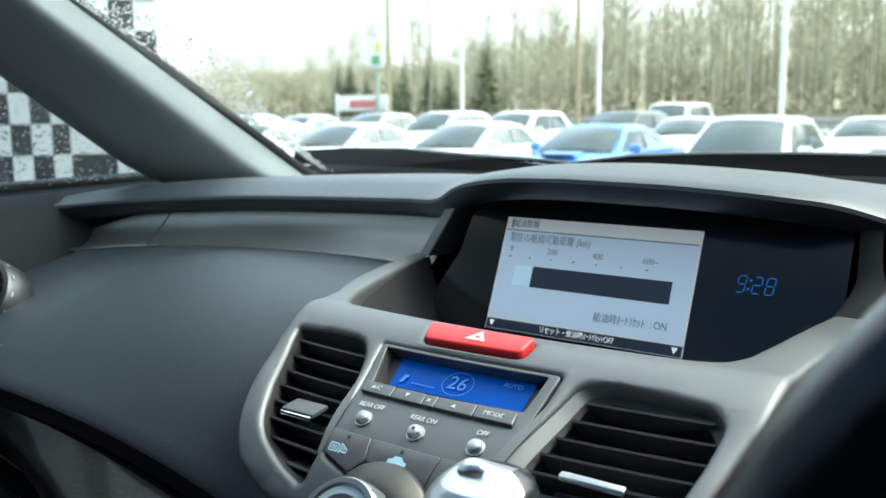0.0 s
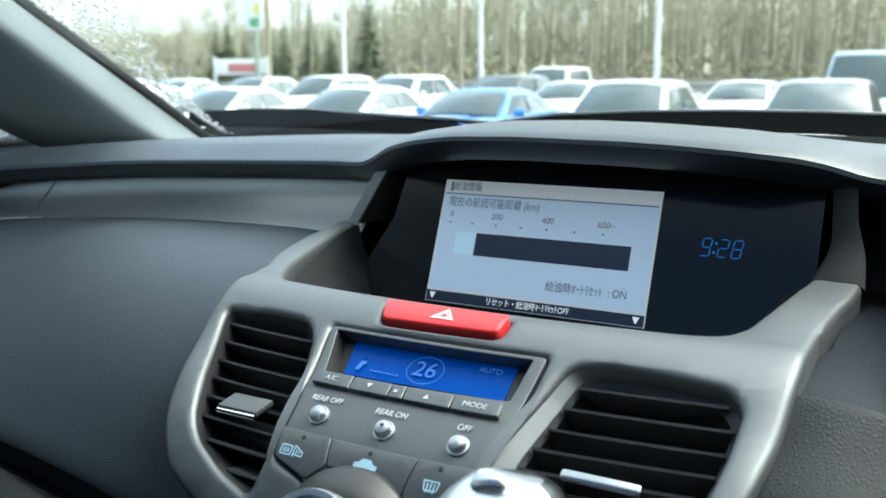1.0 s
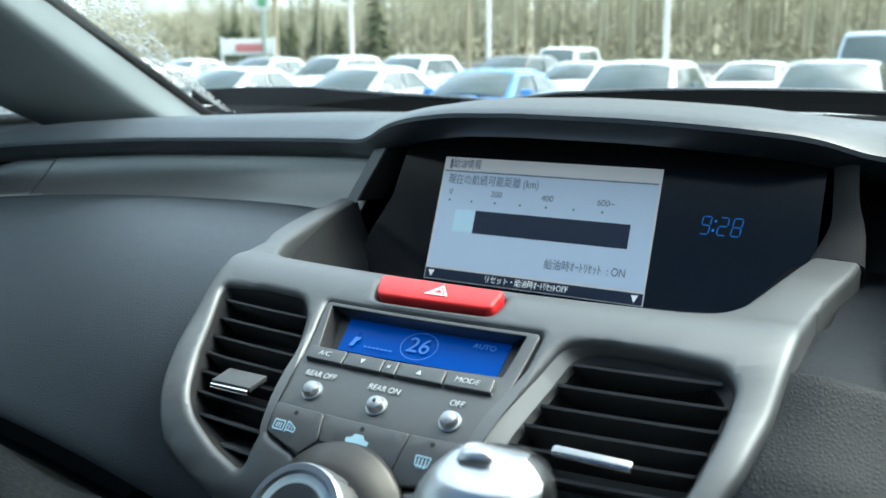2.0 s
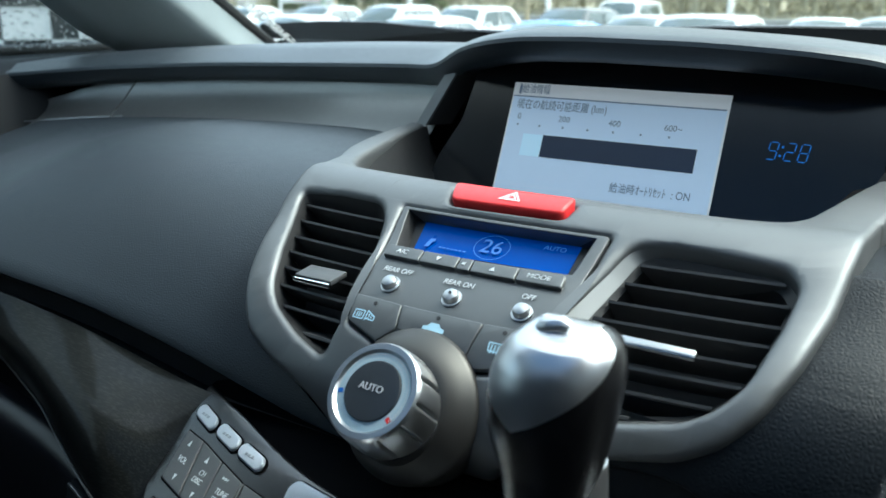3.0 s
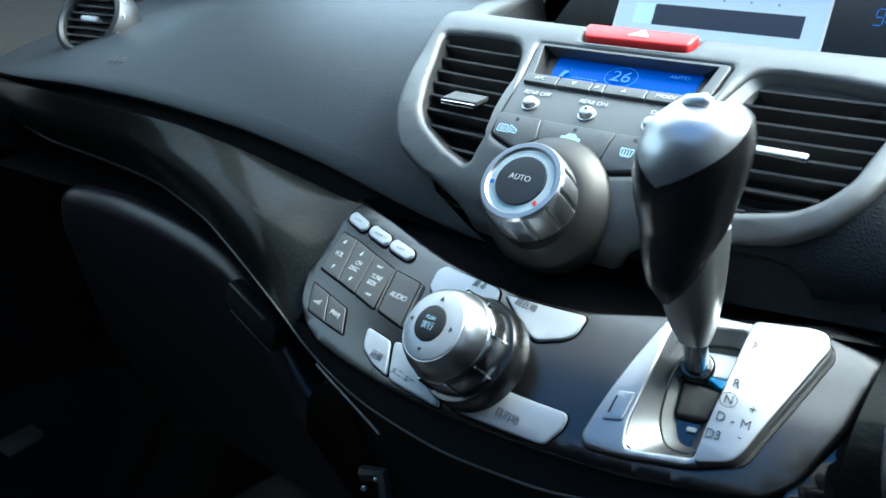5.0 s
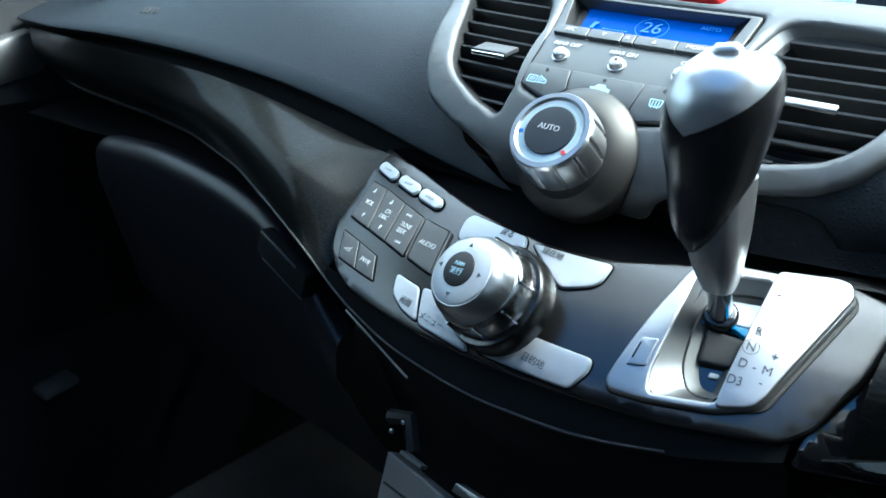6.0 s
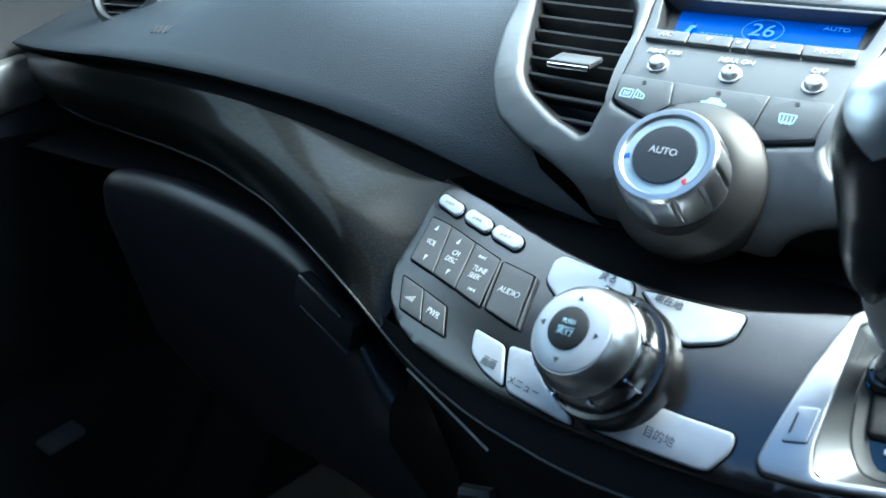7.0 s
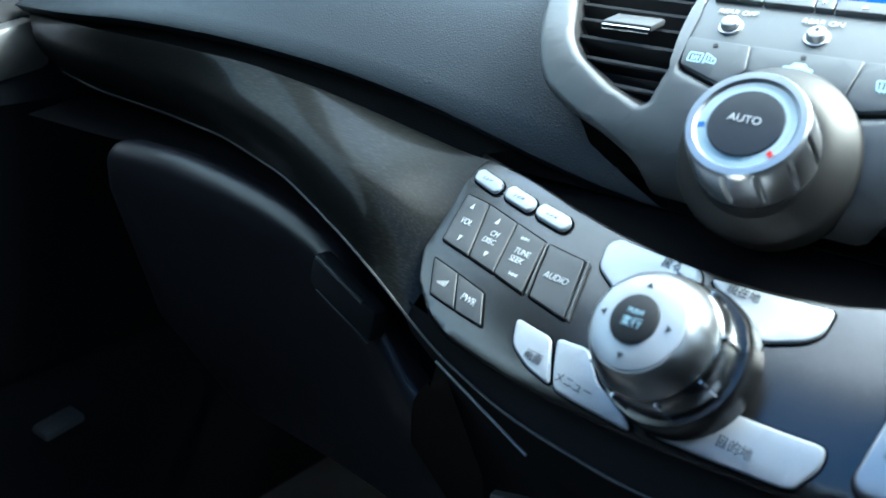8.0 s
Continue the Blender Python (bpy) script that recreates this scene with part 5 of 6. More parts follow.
va, vb = [bm.verts.new(CONS.at(p.x, p.y, -0.0050)) for p in rc], [bm.verts.new(CONS.at(p.x, p.y, -0.0095)) for p in rd]
for k in range(n):
    bm.faces.new((va[k], va[(k + 1) % n], vb[(k + 1) % n], vb[k]))
part("slot_tray", bm, GUN, gate, "grey sloping edge of the slot cover")
part("gate_floor", plate(CONS, [(p.x, p.y) for p in rd], -0.030, -0.0095, (), 0, 0.02), PIANO, gate, "glossy black slot cover")
part("slot_block", plate(CONS, rounded([(0.0945, 0.0640), (0.0975, 0.0830), (0.1125, 0.0830), (0.1125, 0.0660)], 0.003), -0.0120, -0.0062, (), 0.002, 0.01), BLACK, gate, "black detent block behind the lever")
part("slot_window", plate(CONS, rounded([(0.1045, 0.0860), (0.1045, 0.0885), (0.1085, 0.0885), (0.1085, 0.0860)], 0.0006), -0.0090, -0.0080, (), 0.0003, 0.01), PRINT, gate, "small pale reflector in the slot")
# White and blue patches paint the sky's reflection onto the slot cover.
REFLECTW, REFLECTB = material("white_sky_reflection", (0.72, 0.78, 0.82), 0.12, coat=1.0, vary=0.03), material("blue_sky_reflection", (0.02, 0.30, 0.62), 0.25, vary=0.05)
part("slot_reflection", plate(CONS, rounded([(0.0915, 0.0500), (0.0905, 0.0585), (0.0990, 0.0600), (0.1125, 0.0605), (0.1135, 0.0470), (0.1010, 0.0475)], 0.002), -0.0095, -0.0052, (), 0.0008, 0.01), REFLECTW, gate, "white patch painted as a sky reflection under the lever")
part("reflection_edge", plate(CONS, rounded([(0.0905, 0.0588), (0.0918, 0.0628), (0.0980, 0.0625), (0.1060, 0.0625), (0.1110, 0.0655), (0.1140, 0.0650), (0.1130, 0.0608), (0.0990, 0.0603)], 0.001), -0.0095, -0.0054, (), 0.0005, 0.01), REFLECTB, gate, "bright blue edge of the painted reflection")
part("slot_boot", lathe([(0.0085, -0.003), (0.0083, 0.0), (0.0075, 0.0012), (0.0066, 0.0016)], 28), PIANO, gate, "glossy black collar round the shaft", place=CONS.axes(0.0976, 0.0567, -0.0045))
part("lock_button", plate(CONS, rounded([(0.0757, 0.0835), (0.0832, 0.0822), (0.0834, 0.0965), (0.0748, 0.0980)], 0.0015), 0.004, 0.0064, (), 0.0007, 0.006), SATIN, gate, "small shift lock cover")
part("lock_slot", plate(CONS, [(0.0764, 0.0862), (0.0771, 0.0860), (0.0769, 0.0942), (0.0761, 0.0944)], 0.006, 0.0067, (), 0, 0.006), BLACK, gate)
for s, words in ((0.0488, "P"), (0.0691, "R"), (0.0774, "N"), (0.0855, "D"), (0.0938, "D3")):
    text(words, 0.0060, FADEDRED if words == "P" else DARKPRINT, gate, CONS.axes(0.1200, s, 0.0084), squeeze=0.9)
for s in (0.0488, 0.0774):
    bm = bmesh.new()
    vo = [bm.verts.new((0.0037 * math.cos(a), 0.0037 * math.sin(a), 0)) for a in [2 * math.pi * k / 24 for k in range(24)]]
    vi = [bm.verts.new((0.0034 * math.cos(a), 0.0034 * math.sin(a), 0)) for a in [2 * math.pi * k / 24 for k in range(24)]]
    for k in range(24):
        bm.faces.new((vo[k], vo[(k + 1) % 24], vi[(k + 1) % 24], vi[k]))
    part("letter_ring", bm, FADEDRED if s < 0.06 else DARKPRINT, gate, place=CONS.axes(0.1200, s, 0.0084))
for x, s, words in ((0.1304, 0.0798, "+"), (0.1301, 0.0869, "M"), (0.1298, 0.0925, "-"), (0.1250, 0.0862, "-")):
    text(words, 0.0058, DARKPRINT, gate, CONS.axes(x, s, 0.0084))

# lever: it rises nearly upright out of the slot


def lever_ring(z, w, d, cx, cy, n=28, power=2.4):
    out = []
    for k in range(n):
        a = 2 * math.pi * k / n
        c, s = math.cos(a), math.sin(a)
        out.append(Vector((cx + w * math.copysign(abs(c) ** (2 / power), c), cy + d * math.copysign(abs(s) ** (2 / power), s), z)))
    return out


def loft(rings, cap=True):
    bm = bmesh.new()
    rows = [[bm.verts.new(p) for p in r] for r in rings]
    n = len(rows[0])
    for a, b in zip(rows, rows[1:]):
        for k in range(n):
            bm.faces.new((a[k], a[(k + 1) % n], b[(k + 1) % n], b[k]))
    if cap:
        bm.faces.new(rows[0][::-1])
        bm.faces.new(rows[-1])
    return bm


part("lever_shaft", tube([(0.0972, 0.5110, 0.9640), (0.0976, 0.5080, 0.9690), (0.1012, 0.4925, 0.9900), (0.1018, 0.4895, 0.9945)], 0.0056, 24), CHROME, gate, "chrome lever shaft")
SLV = smooth_of([(0.9880, 0.0056, 0.1022, 0.4890), (0.9915, 0.0072, 0.1018, 0.4889), (0.9945, 0.0086, 0.1011, 0.4888), (0.9985, 0.0097, 0.1004, 0.4886), (1.0035, 0.0109, 0.0996, 0.4882), (1.0106, 0.0122, 0.0985, 0.4886), (1.0177, 0.0130, 0.0974, 0.4893), (1.0250, 0.0132, 0.0968, 0.4900), (1.0330, 0.0130, 0.0964, 0.4905), (1.0450, 0.0130, 0.0955, 0.4905)], 0.003)
part("shaft_sleeve", loft([lever_ring(z, w, w * 1.05, cx, cy, 40, 2.6) for z in [0.9895 + 0.0505 * i / 24 for i in range(25)] for w, cx, cy in (SLV(z),)]), SATIN, gate, "satin aluminium lever sleeve")
KN = [(1.0075, 0.0004, 0.0930, 0.4755), (1.0105, 0.0035, 0.0928, 0.4762), (1.0140, 0.0070, 0.0925, 0.4772), (1.0185, 0.0102, 0.0922, 0.4788), (1.0240, 0.0130, 0.0921, 0.4808), (1.0310, 0.0153, 0.0921, 0.4832), (1.0385, 0.0174, 0.0919, 0.4853), (1.0455, 0.0193, 0.0917, 0.4854), (1.0524, 0.0209, 0.0916, 0.4853), (1.0592, 0.0222, 0.0917, 0.4853), (1.0661, 0.0227, 0.0923, 0.4855), (1.0728, 0.0225, 0.0933, 0.4859), (1.0795, 0.0212, 0.0943, 0.4864), (1.0845, 0.0190, 0.0953, 0.4868), (1.0880, 0.0158, 0.0962, 0.4870), (1.0902, 0.0118, 0.0968, 0.4872), (1.0912, 0.0070, 0.0970, 0.4873)]
KNF = smooth_of(KN, 0.0022)
part("knob_body", loft([lever_ring(z, w * 0.985, w * 0.985, cx, cy, 48, 2.2) for z in [1.0085 + 0.0785 * i / 44 for i in range(45)] for w, cx, cy in (KNF(z),)]), LEATHER, gate, "black leather-grained gear knob")


CAP_MID, CAP_HALF = -math.pi / 2 - 0.13, 1.62


def shell(u, v):
    """The metal cap over the knob's front and top: a leaf shape that ends in a point low in front."""
    z = 1.0598 + (1.0868 - 1.0598) * v
    ang = CAP_MID + u * (CAP_HALF * v**0.95)
    w, cx, cy = KNF(z)
    k = 1.018
    c, s = math.cos(ang), math.sin(ang)
    return Vector((cx + k * w * math.copysign(abs(c) ** (1 / 1.1), c), cy + k * w * math.copysign(abs(s) ** (1 / 1.1), s), z))


bm = grid(shell, [-1 + 2 * i / 40 for i in range(41)], [i / 32 for i in range(33)])
bmesh.ops.remove_doubles(bm, verts=bm.verts, dist=0.0001)
part("knob_cap", thicken(bm, 0.0010), CAPMETAL, gate, "polished metal cap on the gear knob", 60)


def crown_top(u, v):
    """The saddle-shaped top of the knob: it dips between two rounded horns."""
    z = (1.0862, 1.0880, 1.0894, 1.0904, 1.0910, 1.0913)[v]
    w, cx, cy = KNF(z)
    w = (w, w, w, w * 0.95, 0.0065, 0.0)[v] * 1.018
    c, s = math.cos(u), math.sin(u)
    p = Vector((cx + w * math.copysign(abs(c) ** (1 / 1.1), c), cy + w * math.copysign(abs(s) ** (1 / 1.1), s), z))
    p.z += (0.0021 * abs(c) ** 2.2 - 0.0014 * abs(s)) * (0.0, 0.25, 0.7, 1.0, 0.3, 0.0)[v]
    return p


bm = grid(crown_top, [2 * math.pi * i / 48 for i in range(48)], range(3, 6), True)
bmesh.ops.remove_doubles(bm, verts=bm.verts, dist=0.0001)
part("knob_top", bm, CAPMETAL, gate, "polished metal crown of the gear knob", 60)
part("knob_shoulder", grid(crown_top, [CAP_MID - CAP_HALF + 2 * CAP_HALF * i / 30 for i in range(31)], range(4)), CAPMETAL, gate, "polished metal edge of the crown", 60)
part("knob_shoulder", grid(crown_top, [CAP_MID + CAP_HALF + 2 * (math.pi - CAP_HALF) * i / 30 for i in range(31)], range(4)), LEATHER, gate, "black leather-grained shoulder of the knob", 60)
bm_pose = pose(0.0920, 0.4825, 1.0898, 8, -10, 8)
part("button_notch", slab(rounded([(-0.0056, -0.0028), (0.0044, -0.0028), (0.0044, 0.0028), (-0.0056, 0.0028)], 0.0024), -0.006, 0.0007, 0.0004), BLACK, gate, "dark notch round the release button", place=bm_pose)
part("release_button", tube([(-0.0036, 0, 0), (-0.0030, 0, 0.0010), (0.0042, 0, 0.0010), (0.0056, 0, 0)], 0.0036, 20, taper=(0.75, 1.0, 1.0, 0.75)), CAPMETAL, gate, "rounded metal release button in the knob", 60, place=bm_pose)

# ---- steering wheel ----
wheel = thing("steering_wheel", "black leather steering wheel close beside the camera", "steering wheel")
wm = Matrix.Translation((0.3925, 0.3765, 1.068)) @ pose(0, 0, 0, 90 - 18, 0, 0)
WR = 0.182


def rim(u, v):
    a, b = 2 * math.pi * u, 2 * math.pi * v
    r = 0.0150
    return (math.cos(a) * (WR + r * math.cos(b)), math.sin(a) * (WR + r * math.cos(b)), r * 1.1 * math.sin(b))


part("rim", grid(rim, [i / 64 for i in range(64)], [i / 14 for i in range(15)], True), LEATHER, wheel, place=wm)
part("hub", lathe([(0.055, -0.03), (0.070, -0.02), (0.068, 0.0), (0.05, 0.012), (0.0, 0.016)], 32), BLACK, wheel, place=wm @ pose(0, 0, -0.03))
for a in (0, 180, 270):
    part("spoke", tube([(0.06 * math.cos(radians(a)), 0.06 * math.sin(radians(a)), -0.025), (WR * math.cos(radians(a)), WR * math.sin(radians(a)), 0)], 0.016, 10), BLACK, wheel, place=wm)
column = thing("steering_column", "dark grey steering column shroud", "steering column", "structure")
bm = loft([[p + Vector((0, 0, z)) for p in lever_ring(0, w, h, 0, 0, 24, 3.0)] for z, w, h in ((0.0, 0.050, 0.042), (0.01, 0.056, 0.046), (0.10, 0.062, 0.052), (0.20, 0.066, 0.056))])
part("shroud", bm, DOORMAT, column, place=pose(0.3925, 0.42, 1.045, -72 - 36, 0, 0))
binn = thing("meter_hood", "dark grey hood over the instruments", "meter hood", "structure")


def binnacle(u, v):
    x = 0.196 + 0.40 * u
    k = math.sin(math.pi * min(1, max(0, u)))
    rows = [(0.70, 1.02), (0.66, 1.03), (0.645, 1.045), (0.650, 1.085), (0.70, 1.105 + 0.030 * k), (0.78, 1.125 + 0.04 * k), (0.86, 1.138 + 0.02 * k), (0.90, 1.13)]
    return (x, *rows[v])


part("hood_shell", grid(binnacle, [i / 24 for i in range(25)], range(8)), DOORVINYL, binn)
for u in (0, 1):
    bm = bmesh.new()
    bm.faces.new([bm.verts.new(binnacle(u, v)) for v in range(8)] + [bm.verts.new((binnacle(u, 0)[0], 0.90, 1.02))])
    part("hood_side", thicken(bm, 0.003), BLACK, binn)

# ---- cabin shell ----
O0, O1 = Vector((-0.667, 1.165, 1.118)), Vector((-0.618, 0.560, 1.468))
L0, L1 = Vector((-0.705, 0.955, 1.122)), Vector((-0.655, 0.500, 1.425))


def pillar(sign):
    def fn(u, v):
        o, l = O0.lerp(O1, u), L0.lerp(L1, u)
        if u < 0.12:
            l = l + Vector((0, 0.05, -0.012)) * (1 - u / 0.12) ** 2
        w = l - o
        t = (0.0, 0.03, 0.12, 0.30, 0.44, 0.50, 0.56, 0.62, 0.70, 0.85, 0.96, 1.0, 1.06)[v]
        inward = (0.0, 0.006, 0.018, 0.039, 0.053, 0.057, 0.057, 0.052, 0.043, 0.0225, 0.008, 0.001, -0.02)[v]
        p = o + w * t + Vector((inward, 0, 0))
        return (p.x * (-sign), p.y, p.z) if sign > 0 else tuple(p)

    return grid(fn, [i / 30 for i in range(31)], range(13))


for sign, nm in ((-1, "left"), (1, "right")):
    p = finish("trim_pillar_" + nm, pillar(sign), PILLAR, None, "grey moulded windscreen pillar trim", 80, kind="structure", category="pillar")
    sx = 1 if sign < 0 else -1
    q = tube([(sx * O0.lerp(O1, i / 12).x, O0.lerp(O1, i / 12).y + 0.003, O0.lerp(O1, i / 12).z + 0.001) for i in range(13)], 0.0085, 10)
    part("rubber_seal", q, RUBBER, p, "black windscreen seal")


def windscreen(u, v):
    x = -0.70 + 1.40 * u
    bow = 0.06 * (1 - (2 * u - 1) ** 2)
    y, z = 1.175 + bow - 0.70 * v, 1.118 + 0.36 * v
    return (x, y, z)


w1 = finish("window_1", grid(windscreen, [i / 24 for i in range(25)], [i / 12 for i in range(13)]), PANE, None, "clear raked windscreen with rain drops at its edge", kind="structure", category="window")
w1.visible_shadow = False


def flat(name, quad, mat, label, category, kind="structure", d=0.02):
    bm = bmesh.new()
    bm.faces.new([bm.verts.new(p) for p in quad])
    return finish(name, thicken(bm, d), mat, None, label, kind=kind, category=category)


q = flat("window_2", [(-0.735, -0.9, 1.13), (-0.735, 1.0, 1.115), (-0.66, 0.50, 1.44), (-0.66, -0.9, 1.46)], SHADEPANE, "wet side window of the passenger door, tinted to dim its light", "window", d=0.003)
# Unseen roof window, added to bring blue light down onto the console.
RX, RY0, RY1, RZ = 0.33, -0.20, 0.39, 1.47
bm = bmesh.new()
ol = [bm.verts.new(p) for p in ((-0.675, -2.2, RZ), (0.675, -2.2, RZ), (0.675, 0.44, RZ), (-0.675, 0.44, RZ))]
il = [bm.verts.new(p) for p in ((-RX, RY0, RZ), (RX, RY0, RZ), (RX, RY1, RZ), (-RX, RY1, RZ))]
for k in range(4):
    bm.faces.new((ol[k], ol[(k + 1) % 4], il[(k + 1) % 4], il[k]))
finish("ceiling", thicken(bm, 0.03), HEADLINER, None, "dark grey cloth headliner round an added roof window", kind="structure", category="ceiling")
# Unseen dark pane, added to weaken the light from the right.
flat("window_5", [(0.735, -0.9, 1.13), (0.735, 1.0, 1.115), (0.66, 0.50, 1.44), (0.66, -0.9, 1.46)], DRIVERPANE, "unseen driver door window, darkened to hold light back", "window", d=0.003)
q = flat("window_3", [(-RX, RY0, RZ + 0.02), (RX, RY0, RZ + 0.02), (RX, RY1, RZ + 0.02), (-RX, RY1, RZ + 0.02)], TINT, "unseen dark blue roof window added for light from above", "window", d=0.004)
flat("wall_rear", [(-0.80, -2.2, 0.3), (0.80, -2.2, 0.3), (0.80, -2.2, 1.15), (-0.80, -2.2, 1.15)], CARPET, "dark rear panel of the cabin", "wall")
# Unseen opaque panel, added to stop light from the rear.
flat("window_4", [(-0.75, -2.2, 1.14), (0.75, -2.2, 1.14), (0.65, -2.15, 1.47), (-0.65, -2.15, 1.47)], CARGLASS, "opaque dark rear panel added to keep light out", "window")
flat("floor", [(-0.82, -2.2, 0.28), (0.82, -2.2, 0.28), (0.82, 1.2, 0.28), (-0.82, 1.2, 0.28)], CARPET, "dark carpeted cabin floor", "floor")
flat("wall_front", [(-0.82, 1.20, 0.28), (0.82, 1.20, 0.28), (0.82, 1.20, 1.12), (-0.82, 1.20, 1.12)], CARPET, "dark bulkhead below the windscreen", "wall")
for sx, nm in ((-1, "left"), (1, "right")):
    door = thing("door_" + nm, "dark vinyl front door panel", "door", "structure")

    def panel_fn(u, v, sx=sx):
        y = -2.2 + 3.42 * u
        x, z = [(0.76, 0.28), (0.735, 0.62), (0.70, 0.66), (0.672, 0.90), (0.650, 0.925), (0.650, 0.985), (0.665, 1.005), (0.672, 1.060), (0.684, 1.114), (0.705, 1.124), (0.775, 1.130), (0.83, 1.128)][v]
        return (sx * x, y, z)

    part("door_skin", grid(panel_fn, [i / 30 for i in range(31)], range(12)), DOORVINYL, door)
    part("window_belt", box(-0.018, 0.018, -1.6, 1.0, -0.006, 0.006, 0.004), RUBBER, door, place=pose(sx * 0.775, 0.05, 1.132))
    part("door_grip", box(-0.012, 0.010, -0.14, 0.04, -0.022, 0.022, 0.009), SATIN, door, "silver grey door grip", place=pose(sx * 0.652, 0.545, 0.968, 10, 0, 0))
    part("pocket_edge", box(-0.02, 0.012, -0.024, 0.024, -0.006, 0.006, 0.005), STRIPMAT, door, "grey edge of the door pocket", place=pose(sx * 0.725, 0.585, 0.556, 8, 0, 0))
for sx, nm in ((-1, "left"), (1, "right")):
    flat("wall_rear_" + nm, [(sx * 0.75, -2.2, 1.13), (sx * 0.75, -0.30, 1.13), (sx * 0.65, -0.30, 1.47), (sx * 0.65, -2.2, 1.47)], CARGLASS, "dark tinted rear side window", "window")
for sx in (-1, 1):
    seat = thing("front_seat", "dark cloth front seat", "seat", group="front seats")
    part("seat_cushion", box(-0.25, 0.25, -0.26, 0.22, 0.45, 0.62, 0.06), CARPET, seat)
    part("seat_back", box(-0.25, 0.25, -0.10, 0.04, 0.0, 0.64, 0.05), CARPET, seat, place=pose(0, -0.26, 0.56, 14, 0, 0))
    part("seat_base", box(-0.20, 0.20, -0.22, 0.18, 0.28, 0.47, 0.02), BLACK, seat)
    seat.matrix_basis = pose(sx * 0.38, -0.30, 0)

pocket = thing("folding_tray", "bronze-grey folding tray below the console, part open", "tray")
tm = pose(-0.040, 0.452, 0.838, 62, 0, -24)
part("tray_plate", slab(rounded([(-0.031, 0.0), (-0.004, -0.058), (0.11, -0.045), (0.12, 0.0265)], 0.003), -0.008, 0.0, 0.0012), TRAYMAT, pocket, "bronze-grey painted plate", place=tm)
part("tray_slot", slab([(-0.0195, -0.0155), (0.05, 0.0005), (0.05, 0.0020), (-0.0195, -0.0140)], -0.001, 0.0006, 0), BLACK, pocket, place=tm)
part("tray_trim", slab([(-0.0170, -0.0250), (0.030, -0.0120), (0.030, -0.0095), (-0.0170, -0.0222)], 0, 0.0014, 0.0003), SATIN, pocket, place=tm)
part("tray_rib", slab([(-0.0190, 0.0050), (0.0040, 0.0098), (0.0040, 0.0120), (-0.0190, 0.0075)], -0.004, 0.0006, 0.0003), TRAYMAT, pocket, place=tm)
part("tray_latch", slab(rounded([(0.0370, 0.0175), (0.0800, 0.0285), (0.0800, 0.0335), (0.0370, 0.0230)], 0.0015), -0.004, 0.0020, 0.0006), SATIN, pocket, place=tm)
part("tray_lamp", lathe([(0.0017, 0), (0.0015, 0.0015), (0.0, 0.002)], 12), SATIN, pocket, place=pose(-0.0706, 0.4708, 0.8468, 60, 0, 0))
part("tray_lamp", lathe([(0.0016, 0), (0.0014, 0.0015), (0.0, 0.002)], 12), SATIN, pocket, place=pose(-0.0628, 0.4723, 0.8555, 60, 0, 0))
part("tray_hinge", tube([(-0.076, 0.476, 0.852), (-0.060, 0.476, 0.858), (-0.052, 0.470, 0.842)], 0.005, 8), BLACK, pocket)

flare = thing("emergency_flare", "small red emergency flare clipped in the dark footwell", "flare")
part("flare_tube", lathe([(0.010, 0.0), (0.0115, 0.002), (0.0115, 0.075), (0.010, 0.078)], 20), RED, flare, place=pose(0, 0, 0, 0, 70, 20))
part("flare_clip", box(-0.008, 0.008, -0.014, 0.014, -0.014, 0.014, 0.003), BLACK, flare, place=pose(0.035, 0.012, 0.012, 0, 70, 20))
flare.matrix_basis = pose(-0.690, 0.846, 0.585)

# ---- wipers and scuttle ----
flat("scuttle", [(-0.80, 1.185, 1.121), (0.80, 1.185, 1.121), (0.80, 1.40, 1.132), (-0.80, 1.40, 1.132)], GAPMAT, "black plastic scuttle panel below the windscreen", "scuttle")
flat("bonnet", [(-0.80, 1.42, 1.08), (0.80, 1.42, 1.08), (0.70, 2.2, 0.88), (-0.70, 2.2, 0.88)], material("own_bonnet_paint", (0.06, 0.06, 0.065), 0.3, metal=0.4, coat=0.8), "dark painted bonnet of the car", "bonnet")


def wiper(pts, name, width):
    t = thing(name, "black windscreen wiper resting at the foot of the glass", "wiper", group="wipers")
    p = [Vector(v) for v in pts]
    part("wiper_blade", loft([[c + Vector((0, -0.007, -w)), c + Vector((0, -0.003, w)), c + Vector((0, 0.006, w * 0.8)), c + Vector((0, 0.008, -w))] for c, w in zip(p, width)]), WIPER, t)
    part("wiper_arm", tube([v + Vector((0, 0.004, 0.004 + 0.006 * (i > 0))) for i, v in enumerate(p)], 0.0032, 10), PIANO, t, "glossy black arm")
    return t


wiper([(-0.735, 1.205, 1.146), (-0.64, 1.21, 1.149), (-0.535, 1.215, 1.150), (-0.411, 1.22, 1.144), (-0.325, 1.225, 1.141), (-0.20, 1.23, 1.132)], "wiper", (0.010, 0.012, 0.012, 0.009, 0.007, 0.005))
wiper([(-0.33, 1.225, 1.136), (-0.194, 1.225, 1.149), (-0.093, 1.225, 1.154), (0.0, 1.225, 1.156), (0.09, 1.225, 1.156), (0.25, 1.225, 1.152), (0.42, 1.22, 1.145)], "wiper", (0.004, 0.007, 0.009, 0.010, 0.010, 0.010, 0.008))

# rain on the glass
DROP = bpy.data.materials.new("water_drop")
DROP.use_nodes = True
db = DROP.node_tree.nodes["Principled BSDF"]
# The opaque white share stands in for the sky refracted in the drops.
db.inputs["Transmission Weight"].default_value, db.inputs["Roughness"].default_value, db.inputs["IOR"].default_value = 0.45, 0.08, 1.33


